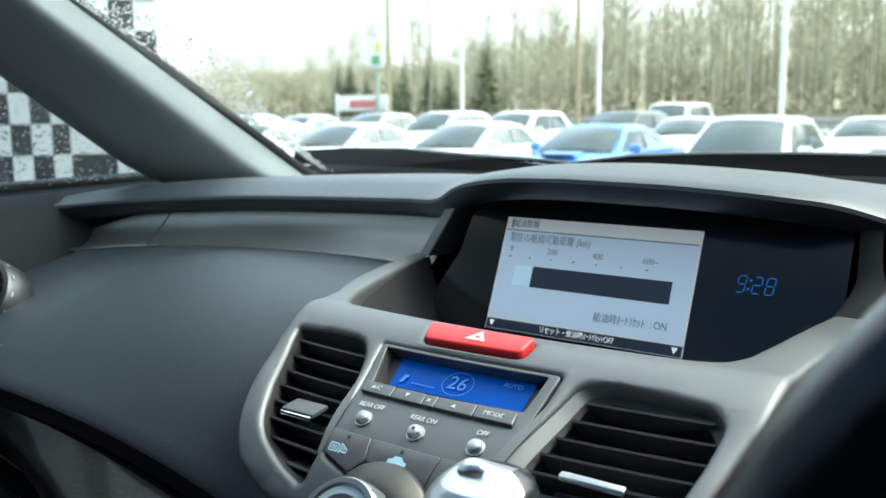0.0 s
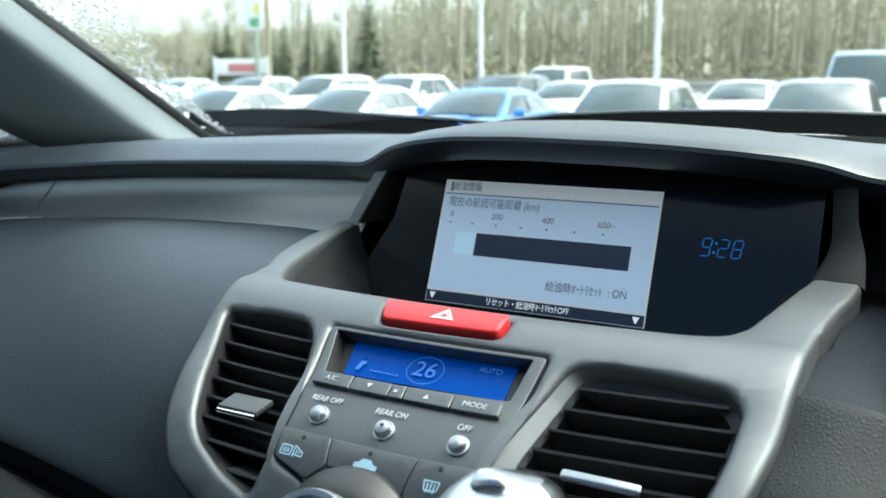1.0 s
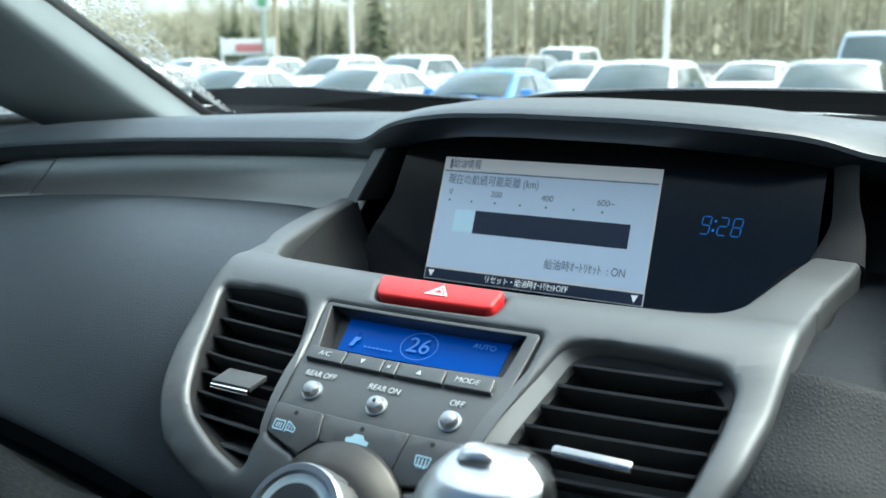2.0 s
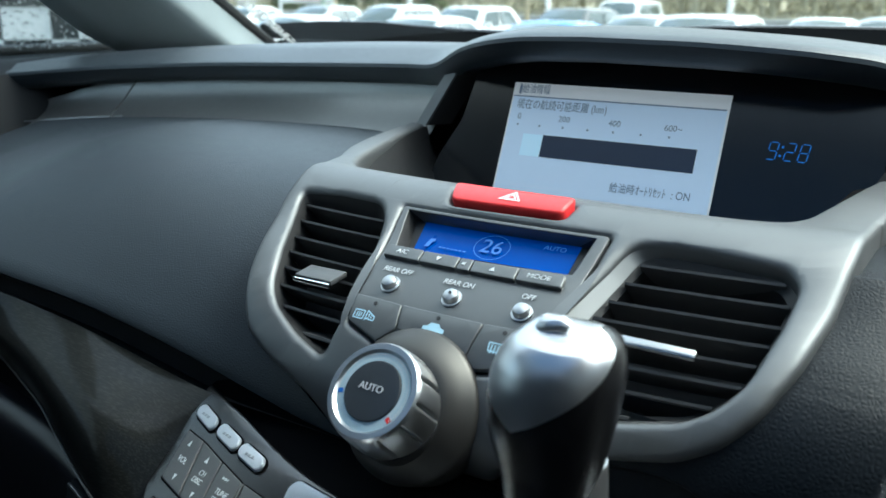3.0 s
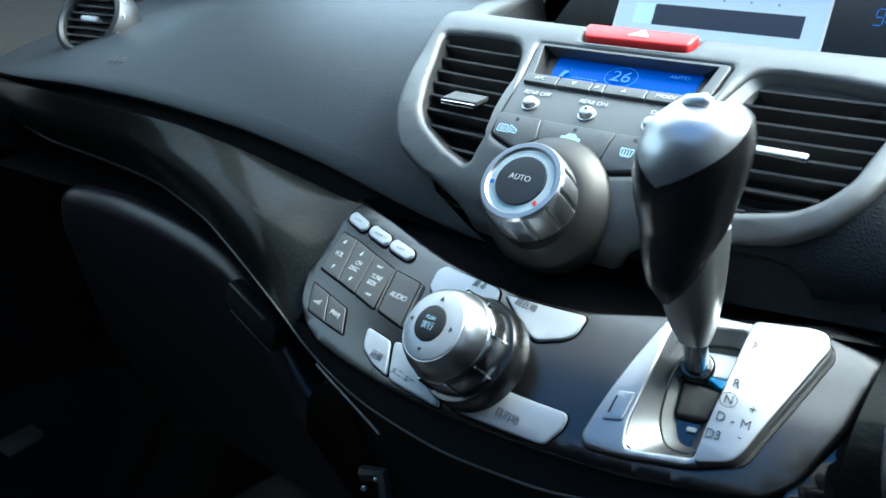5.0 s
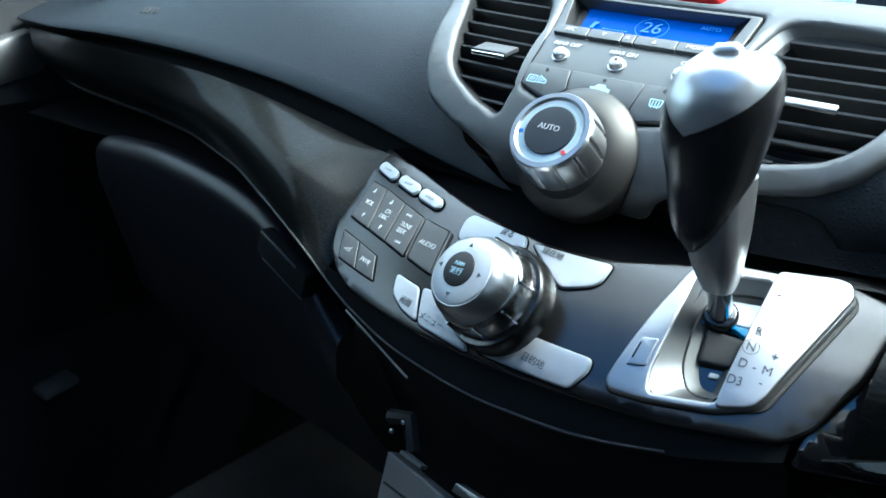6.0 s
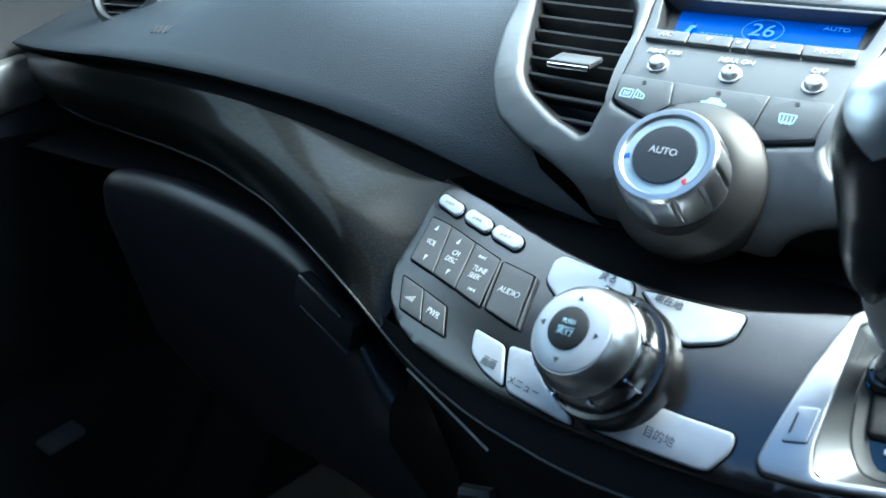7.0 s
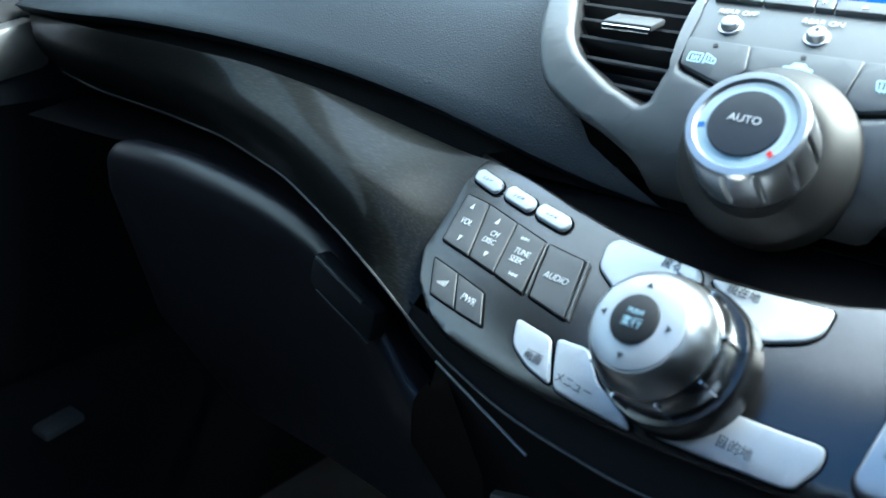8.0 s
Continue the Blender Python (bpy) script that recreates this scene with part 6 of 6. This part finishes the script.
def drops(name, spots, right, up, out, label):
    bm = bmesh.new()
    for p, r in spots:
        n = 7
        rows = []
        for h, k in ((0.0, 1.0), (0.5, 0.78), (0.75, 0.35)):
            rows.append([bm.verts.new(p + (right * math.cos(2 * math.pi * i / n) + up * math.sin(2 * math.pi * i / n) * 0.7) * r * k + out * r * h) for i in range(n)])
        for a, b in zip(rows, rows[1:]):
            for i in range(n):
                bm.faces.new((a[i], a[(i + 1) % n], b[(i + 1) % n], b[i]))
        bm.faces.new(rows[-1])
        bm.faces.new(rows[0][::-1])
    return finish(name, bm, DROP, None, label, 80, kind="stuff", category="rain")


rng = random.Random(4)
spots = []
while len(spots) < 2600:
    v = rng.random() ** 0.8
    d = rng.random() ** 1.5 * (0.012 + 0.085 * math.exp(-((v - 0.42) / 0.20) ** 2))
    e = O0.lerp(O1, v * 1.0)
    u = (e.x + 0.008 + d + 0.70) / 1.40
    p = Vector(windscreen(u, v)) + Vector((0, 0.006, 0.010))
    spots.append((p, rng.uniform(0.0008, 0.0024)))
sup = Vector((0, -0.62, 0.36)).normalized()
drops("rain_drops", spots, Vector((1, 0, 0)), sup, Vector((0, 0.36, 0.62)).normalized(), "rain drops along the windscreen edge")
spots = [(Vector((-0.742 + 0.02, rng.uniform(0.55, 0.97), 0)), rng.uniform(0.0007, 0.0022)) for k in range(1700)]
spots = [(Vector((-0.7405 + (z - 1.13) * 0.23, p.y, z)), r) for (p, r) in spots for z in (rng.uniform(1.135, 1.30),)]
drops("rain_drops", spots, Vector((0, 1, 0)), Vector((0, 0, 1)), Vector((-1, 0, 0)), "rain drops on the side window")

# ---- outdoors ----
GZ = -0.60
ASPHALT = material("wet_asphalt", (0.055, 0.056, 0.058), 0.5, grain=0.6, grain_size=40, vary=0.25, patch=0.4)
GRASSY = material("winter_verge", (0.10, 0.095, 0.055), 0.9, grain=0.8, grain_size=10, vary=0.3, patch=0.5)
bm = bmesh.new()
bmesh.ops.create_grid(bm, x_segments=2, y_segments=2, size=2500)
finish("ground", bm, ASPHALT, None, "wet asphalt car park reaching to the woods", kind="structure", category="ground", place=pose(0, 0, GZ))
bm = bmesh.new()
bm.faces.new([bm.verts.new(p) for p in ((-260, 70, 0), (160, 70, 0), (160, 200, 0), (-260, 200, 0))])
finish("verge", thicken(bm, 0.1), GRASSY, None, "dull winter verge before the woods", kind="structure", category="verge", place=pose(0, 0, GZ + 0.12))

TYRE = material("tyre_rubber", (0.018, 0.018, 0.018), 0.8, grain=0.4, vary=0.2)
LAMP = material("headlamp_glass", (0.6, 0.62, 0.64), 0.1, metal=0.6, coat=1.0)
PAINTS = {"white": material("white_car_paint", (0.80, 0.81, 0.80), 0.25, coat=1.0, vary=0.02), "blue": material("blue_car_paint", (0.09, 0.30, 0.70), 0.25, coat=1.0, vary=0.04, metal=0.2), "silver": material("silver_car_paint", (0.50, 0.52, 0.53), 0.28, coat=1.0, metal=0.6, vary=0.03), "blue-grey": material("blue_grey_car_paint", (0.40, 0.50, 0.58), 0.26, coat=1.0, metal=0.4, vary=0.03), "dark": material("dark_car_paint", (0.07, 0.075, 0.08), 0.28, coat=1.0, vary=0.04)}


def car(paint, x, y, tall=1.45, length=4.4, width=1.74, boxy=0.0, scoop=False, turn=0.0):
    """A parked car, its nose towards the camera."""
    words = {"sedan": "saloon", "van": "van", "suv": "estate car"}["van" if boxy > 0.6 else "suv" if boxy > 0.2 else "sedan"]
    c = thing("parked_car", f"{paint} {words} parked nose-on in the wet car park", "car", group="parked cars")
    h, b = tall * 0.95, boxy
    nose_y, tail_y = -length / 2, length / 2
    prof = [(nose_y + 0.02, 0.30), (nose_y, 0.55), (nose_y + 0.10, 0.72), (nose_y + 0.9 - 0.4 * b, 0.90 + 0.12 * b), (nose_y + 1.25 - 0.55 * b, 0.95 + 0.12 * b), (tail_y - 0.75 * (1 - b), 1.0 + 0.05 * b), (tail_y, 0.92 + 0.1 * b), (tail_y, 0.35)]
    rows = []
    for k, t in ((-1, 1.0), (-0.94, 1.0), (0.94, 1.0), (1, 1.0)):
        s = 0.97 if abs(k) == 1 else 1.0
        rows.append([Vector((k * width / 2, yy * s, zz * (0.97 if abs(k) == 1 else 1))) for yy, zz in prof])
    bm = loft(rows)
    part("car_body", bm, PAINTS[paint], c, sharp=50)
    ya, yb = nose_y + 1.20 - 0.55 * b, tail_y - 0.55 * (1 - b) - 0.02
    yc, yd = ya + 0.85 - 0.15 * b, yb - 0.75 * (1 - b) - 0.10
    zb = 0.90 + 0.08 * b
    wl, wt = width / 2 - 0.05, width / 2 - 0.24
    base = [Vector(p) for p in ((-wl, ya, zb), (wl, ya, zb), (wl, yb, zb), (-wl, yb, zb))]
    roof = [Vector(p) for p in ((-wt, yc, h - 0.03), (wt, yc, h - 0.03), (wt, yd, h - 0.03), (-wt, yd, h - 0.03))]
    part("cabin", loft([base, [p * 1.0 for p in roof]]), PAINTS[paint], c, sharp=30)
    dome = [[Vector((p.x * k, (yc + yd) / 2 + (p.y - (yc + yd) / 2) * k2, h + dz)) for p in roof] for k, k2, dz in ((1.0, 1.0, -0.03), (0.97, 0.97, -0.005), (0.85, 0.88, 0.02), (0.5, 0.6, 0.04))]
    bm = loft(dome)
    bmesh.ops.bevel(bm, geom=[e for e in bm.edges if abs(e.verts[0].co.z - e.verts[1].co.z) > 0.012], offset=0.12, segments=3, profile=0.5, affect="EDGES")
    part("roof", bm, PAINTS[paint], c, sharp=70)

    def window(i, j, lo, hi, a, d, name, swell=0.02):
        p0, p1, q0, q1 = base[i], base[j], roof[i], roof[j]
        nrm = ((p1 - p0).cross(q0 - p0)).normalized()
        if nrm.dot((p0 + q1) / 2 - Vector((0, 0, 1.2))) < 0:
            nrm = -nrm
        g = lambda s, t: p0.lerp(p1, s).lerp(q0.lerp(q1, s), t) + nrm * (0.012 + swell * math.sin(math.pi * s) * (0.4 + 0.6 * math.sin(math.pi * t)))
        bm = grid(lambda s, t: g(a + (d - a) * s, lo + (hi - lo) * t), [k / 8 for k in range(9)], [k / 4 for k in range(5)])
        part(name, thicken(bm, 0.012), CARGLASS, c)

    window(0, 1, 0.10, 0.93, 0.05, 0.95, "windscreen", 0.11)
    for i, j in ((1, 2), (0, 3)):
        window(i, j, 0.12, 0.88, 0.10, 0.46, "side_window")
        window(i, j, 0.12, 0.88, 0.50, 0.88, "side_window")
    for sx in (-1, 1):
        part("headlamp", box(-0.22, 0.22, -0.06, 0.08, -0.08, 0.08, 0.04), LAMP, c, place=pose(sx * (width / 2 - 0.26), nose_y + 0.07, 0.66, 0, 0, sx * 18))
        part("door_mirror", box(-0.10, 0.10, -0.05, 0.05, -0.07, 0.07, 0.035), PAINTS[paint], c, place=pose(sx * (width / 2 + 0.10), ya + 0.45, 1.02 + 0.1 * b))
        for yy in (nose_y + 0.85, tail_y - 0.85):
            part("wheel", lathe([(0.20, -0.10), (0.31, -0.10), (0.32, -0.06), (0.32, 0.06), (0.31, 0.10), (0.20, 0.10)], 20), TYRE, c, place=pose(sx * (width / 2 - 0.10), yy, 0.32, 0, 90, 0))
    part("grille", box(-0.35, 0.35, -0.02, 0.03, -0.07, 0.07, 0.01), BLACK, c, place=pose(0, nose_y + 0.015, 0.52))
    if scoop:
        part("bonnet_scoop", box(-0.32, 0.32, -0.16, 0.2, -0.02, 0.06, 0.02), PAINTS[paint], c, place=pose(0, nose_y + 0.86, 0.915, 6, 0, 0))
        part("scoop_mouth", box(-0.29, 0.29, -0.01, 0.01, -0.028, 0.028, 0.01), BLACK, c, place=pose(0, nose_y + 0.705, 0.925))
    c.matrix_basis = pose(x, y, GZ, 0, 0, turn)
    return c


Y1 = 15.3
for paint, x, tall, boxy, scoop in (("white", -22.6, 1.46, 0.0, False), ("white", -19.5, 1.46, 0.0, False), ("white", -16.4, 1.46, 0.0, False), ("white", -13.2, 1.45, 0.0, False), ("white", -10.15, 1.47, 0.05, False), ("blue", -7.15, 1.44, 0.0, True), ("white", -4.35, 1.60, 0.22, False), ("silver", -1.45, 1.60, 0.22, False), ("white", 1.5, 1.5, 0.0, False), ("dark", 4.4, 1.5, 0.1, False)):
    car(paint, x - 0.2, Y1 + 0.25 * math.sin(x * 3), tall, boxy=boxy, scoop=scoop, turn=1.5 * math.sin(x * 7))
for paint, x, tall, boxy in (("white", -29.5, 1.6, 0.3), ("white", -26.3, 1.5, 0.0), ("white", -23.0, 1.5, 0.0), ("silver", -20.0, 1.55, 0.2), ("white", -17.0, 1.6, 0.4), ("white", -14.0, 1.6, 0.4), ("dark", -11.0, 1.58, 0.4), ("white", -8.9, 1.42, 0.0), ("white", -4.45, 1.42, 0.0), ("blue-grey", -1.75, 2.12, 0.8), ("silver", 1.4, 1.5, 0.1), ("white", 4.2, 1.5, 0.1)):
    car(paint, x, 23.6 + 0.3 * math.sin(x * 5), tall, boxy=boxy, turn=2 * math.sin(x * 3))

car("white", -12.4, 31.0, 1.80, boxy=0.8, turn=4)

POLE = material("pale_pole_paint", (0.86, 0.86, 0.83), 0.5, vary=0.05)
TIMBER = material("weathered_timber_pole", (0.42, 0.36, 0.24), 0.8, grain=0.5, vary=0.15)
for x, y, r, mat, words in ((-24.1, 34.5, 0.11, POLE, "white lamp post"), (-17.22, 34.5, 0.11, POLE, "white lamp post"), (-9.83, 34.5, 0.12, POLE, "white lamp post"), (-18.17, 34.5, 0.11, TIMBER, "brown timber pole"), (-2.0, 34.5, 0.13, POLE, "white lamp post"), (-33.0, 40, 0.14, TIMBER, "brown timber pole")):
    t = thing("lamp_post" if mat is POLE else "timber_pole", f"tall {words} behind the parked cars", "pole", group="poles")
    part("post", tube([(0, 0, 0), (0, 0, 4.4), (0, 0, 9)], r, 12, None, (1, 0.9, 0.75)), mat, t)
    if mat is POLE:
        part("post_collar", lathe([(r * 1.2, 0), (r * 1.25, 0.15), (r * 1.1, 0.3)], 12), mat, t, place=pose(0, 0, 4.3))
        part("lamp_head", box(-0.5, 0.5, -0.15, 0.15, -0.08, 0.08, 0.04), mat, t, place=pose(0, -0.4, 9.0))
    t.matrix_basis = pose(x, y, GZ)
sign = thing("road_sign", "green and white sign on a post", "sign")
part("sign_post", tube([(0, 0, 0), (0, 0, 4.6)], 0.09, 10), material("green_grey_post", (0.34, 0.42, 0.36), 0.6), sign)
part("sign_board", box(-0.42, 0.42, -0.03, 0.03, -0.62, 0.62, 0.01), PAINTS["white"], sign, place=pose(0, -0.12, 3.9))
part("sign_stripe", box(-0.22, 0.2, -0.01, 0.01, -0.5, -0.15, 0.004), material("sign_green", (0.16, 0.42, 0.22), 0.5), sign, place=pose(0.1, -0.165, 3.9))
part("sign_stripe", box(-0.12, 0.2, -0.01, 0.01, 0.0, 0.4, 0.004), material("sign_yellow", (0.75, 0.7, 0.25), 0.5), sign, place=pose(0.18, -0.165, 3.9))
sign.matrix_basis = pose(-24.6, 29.2, GZ)
board = thing("notice_board", "low white notice board with a faded red panel", "sign")
part("board_panel", box(-1.1, 1.1, -0.04, 0.04, -0.32, 0.32, 0.02), PAINTS["white"], board, place=pose(0, 0, 1.85))
part("red_panel", box(-0.6, 0.6, -0.01, 0.01, -0.16, 0.16, 0.005), material("faded_red_panel", (0.55, 0.2, 0.2), 0.6), board, place=pose(0.1, -0.055, 1.82))
for sx in (-1, 1):
    part("board_leg", tube([(sx * 1.05, 0, 0), (sx * 1.05, 0, 2.25)], 0.07, 8), PAINTS["white"], board)
board.matrix_basis = pose(-25.3, 29.0, GZ, 0, 0, 30)
rail = thing("guard_rail", "grey guard rail along the far edge of the car park", "rail")
part("rail_beam", box(-60, 30, -0.03, 0.03, -0.16, 0.16, 0.02), material("galvanised_rail", (0.40, 0.40, 0.38), 0.5, metal=0.5), rail, place=pose(0, 0, 0.62))
for k in range(24):
    part("rail_post", box(-0.06, 0.06, -0.05, 0.05, 0, 0.75), TIMBER, rail, place=pose(-58 + 3.8 * k, 0.08, 0))
rail.matrix_basis = pose(0, 52, GZ)

# chequered banners on a frame beside the car
CLOTHW, CLOTHB = material("white_banner_cloth", (0.80, 0.81, 0.80), 0.8, vary=0.03), material("dark_banner_cloth", (0.035, 0.04, 0.042), 0.8, vary=0.15)
banner = thing("chequered_banner", "black and white chequered banner hung beside the car", "banner")
cols = [-1.05, -0.62, -0.50, -0.380, -0.272, 0.006, 0.165, 0.300]
for i, (c0, c1) in enumerate(zip(cols, cols[1:])):
    for j in range(14):
        bm = box(c0 + 0.001, c1 - 0.001, -0.004, 0.004, 0.001, 0.196)
        part("banner_square", bm, CLOTHB if (i + j) % 2 else CLOTHW, banner, place=pose(0, 0.010 * math.sin(i * 1.3 + j), -0.788 + j * 0.197))
for k in (-1.05, 0.30):
    part("banner_post", tube([(k, 0.04, -1.524), (k, 0.04, 2.1)], 0.03, 8), POLE, banner)
banner.matrix_basis = pose(-5.043, 3.767, 0.924, 0, 0, 56.3)

# ---- woods ----
BARK = material("grey_bark", (0.40, 0.380, 0.285), 0.9, vary=0.25, patch=2, island=0.20)
TWIG = material("bare_twigs", (0.47, 0.452, 0.335), 0.95, vary=0.25, patch=1, island=0.16)
FIR = material("fir_needles", (0.16, 0.19, 0.09), 0.9, vary=0.25, patch=1, island=0.3)
OLIVE = material("olive_undergrowth", (0.30, 0.275, 0.18), 0.9, vary=0.3, patch=1, island=0.3)
rng = random.Random(11)


def sticks(bm, n, base, spread, h0, h1, length, thick, lean=0.5):
    for _ in range(n):
        p = Vector((rng.gauss(0, spread), rng.gauss(0, spread), rng.uniform(h0, h1))) + base
        d = Vector((rng.gauss(0, lean), rng.gauss(0, lean), rng.uniform(0.2, 1))).normalized() * rng.uniform(0.4, 1) * length
        w = Vector((rng.uniform(-1, 1), rng.uniform(-1, 1), 0)).normalized() * thick
        bm.faces.new([bm.verts.new(q) for q in (p - w, p + w, p + d + w * 0.2, p + d - w * 0.2)])


def bare_tree(h):
    t = thing("bare_tree", "tall leafless tree at the edge of the woods", "tree", group="edge trees")
    bm = tube([(0, 0, 0), (0.15, 0.1, h * 0.35), (-0.05, 0, h * 0.7), (0.1, 0, h)], 0.20, 7, None, (1, 0.75, 0.45, 0.1))
    for k in range(9):
        z, a = h * rng.uniform(0.35, 0.85), rng.uniform(0, 6.3)
        r = h * 0.16 * (1.2 - z / h)
        tube([(0, 0, z), (r * math.cos(a), r * math.sin(a), z + h * 0.10), (1.4 * r * math.cos(a), 1.4 * r * math.sin(a), z + h * 0.22)], 0.07, 5, bm, (1, 0.6, 0.2))
    part("trunk", bm, BARK, t)
    bm = bmesh.new()
    for k in range(10):
        z = h * (0.35 + 0.065 * k)
        sticks(bm, 34, Vector((0, 0, z)), h * 0.085 * (1.25 - 0.08 * k), -0.8, 0.8, 2.2, 0.035)
    part("crown", bm, TWIG, t)
    return t


def fir_tree(h):
    t = thing("fir_tree", "dark green fir among the bare trees", "tree", group="edge firs")
    part("trunk", tube([(0, 0, 0), (0, 0, h)], 0.2, 7, None, (1, 0.1)), BARK, t)
    bm = bmesh.new()
    for k in range(22):
        z = h * (0.10 + 0.9 * k / 22)
        r = (h - z) * 0.17 + 0.15
        for i in range(16):
            a = rng.uniform(0, 6.3)
            o = Vector((math.cos(a), math.sin(a), 0))
            w = Vector((-o.y, o.x, 0)) * r * 0.3
            rr = r * rng.uniform(0.7, 1.15)
            p = Vector((0, 0, z))
            bm.faces.new([bm.verts.new(q) for q in (p + w * 0.2, p - w * 0.2, p + o * rr - w + Vector((0, 0, -0.3 * r)), p + o * rr * 1.1 + Vector((0, 0, -0.45 * r)), p + o * rr + w + Vector((0, 0, -0.3 * r)))])
    part("crown", bm, FIR, t)
    return t


kinds = [bare_tree(h) for h in (12, 15, 17, 14, 18)]
firs = [fir_tree(h) for h in (10, 13)]
for k, t in enumerate(kinds):
    t.matrix_basis = pose(-60 + 12 * k, 98, GZ)
for k, t in enumerate(firs):
    t.matrix_basis = pose(-73 + 9 * k, 96, GZ)


def tree_scale(x):
    """The woods stand lower towards the far side of the car park."""
    return 0.62 + 0.62 * min(1, max(0, (x + 105) / 60))


for k in range(95):
    x = -150 + 190 * (k + rng.random()) / 95
    t = copy_thing(kinds[k % 5], pose(x, rng.uniform(92, 120), GZ, 0, 0, rng.uniform(0, 360)))
    s = tree_scale(x) * rng.uniform(0.8, 1.12)
    t.scale = (s, s, s)
for x in (-86, -84, -82, -79.5, -77.5, -75.5, -68):
    t = copy_thing(firs[rng.randrange(2)], pose(x, rng.uniform(90, 97), GZ, 0, 0, rng.uniform(0, 360)))
    s = tree_scale(x) * rng.uniform(0.75, 1.0)
    t.scale = (s, s, s)
bm = bmesh.new()
for k in range(1500):
    x, y = rng.uniform(-220, 70), rng.uniform(122, 150)
    h = tree_scale(x) * rng.uniform(9, 16)
    w = rng.uniform(0.08, 0.22)
    dx = rng.uniform(-0.4, 0.4)
    bm.faces.new([bm.verts.new(q) for q in ((x - w, y, 0), (x + w, y, 0), (x + dx + w * 0.3, y, h), (x + dx - w * 0.3, y, h))])
finish("far_trunks", bm, BARK, None, "grey trunks deep in the leafless woods", kind="stuff", category="woods", place=pose(0, 0, GZ))
bm = bmesh.new()
for k in range(4200):
    x, y = rng.uniform(-220, 70), rng.uniform(124, 152)
    sticks(bm, 14, Vector((x, y, tree_scale(x) * rng.uniform(2, 12.5))), 1.3, -1.0, 1.0, 2.8, 0.09)
finish("far_twigs", bm, TWIG, None, "bare twigs of the distant woods", kind="stuff", category="woods", place=pose(0, 0, GZ))
bm = bmesh.new()
for k in range(700):
    x, y = rng.uniform(-200, 60), rng.uniform(88, 121)
    sticks(bm, 9, Vector((x, y, rng.uniform(0.2, 2.6))), 0.9, -0.5, 0.5, 1.4, 0.16, 0.9)
finish("undergrowth", bm, OLIVE, None, "olive and brown undergrowth below the trees", kind="stuff", category="undergrowth", place=pose(0, 0, GZ))

HAZE = material("dense_far_thicket", (0.50, 0.47, 0.37), 1.0, grain=0.5, grain_size=2, vary=0.25, patch=0.25)


def thicket(u, v):
    x = -230 + 310 * u
    top = tree_scale(x) * (8.2 + 1.5 * math.sin(x * 0.31) + 0.9 * math.sin(x * 1.7 + 1) + 0.6 * math.sin(x * 4.1))
    z = (0.0, 0.35, 0.7, 0.92, 1.0)[v] * top
    return (x, 156 + 2.0 * math.sin(x * 0.9 + 2 * v) + 3.0 * v, z)


finish("far_thicket", grid(thicket, [i / 400 for i in range(401)], range(5)), HAZE, None, "dense olive-brown thicket deep behind the bare trees", 80, kind="stuff", category="woods", place=pose(0, 0, GZ))


def side_bank(u, v):
    y = -90 + 190 * u
    top = 12.5 + 1.8 * math.sin(y * 0.33) + 1.2 * math.sin(y * 1.9 + 1)
    return (46 + 2.0 * math.sin(y * 0.8 + 2 * v) + 2.5 * v, y, (0.0, 0.35, 0.7, 0.92, 1.0)[v] * top)


finish("side_thicket", grid(side_bank, [i / 200 for i in range(201)], range(5)), HAZE, None, "dense olive-brown woods beside the car park", 80, kind="stuff", category="woods", place=pose(0, 0, GZ))
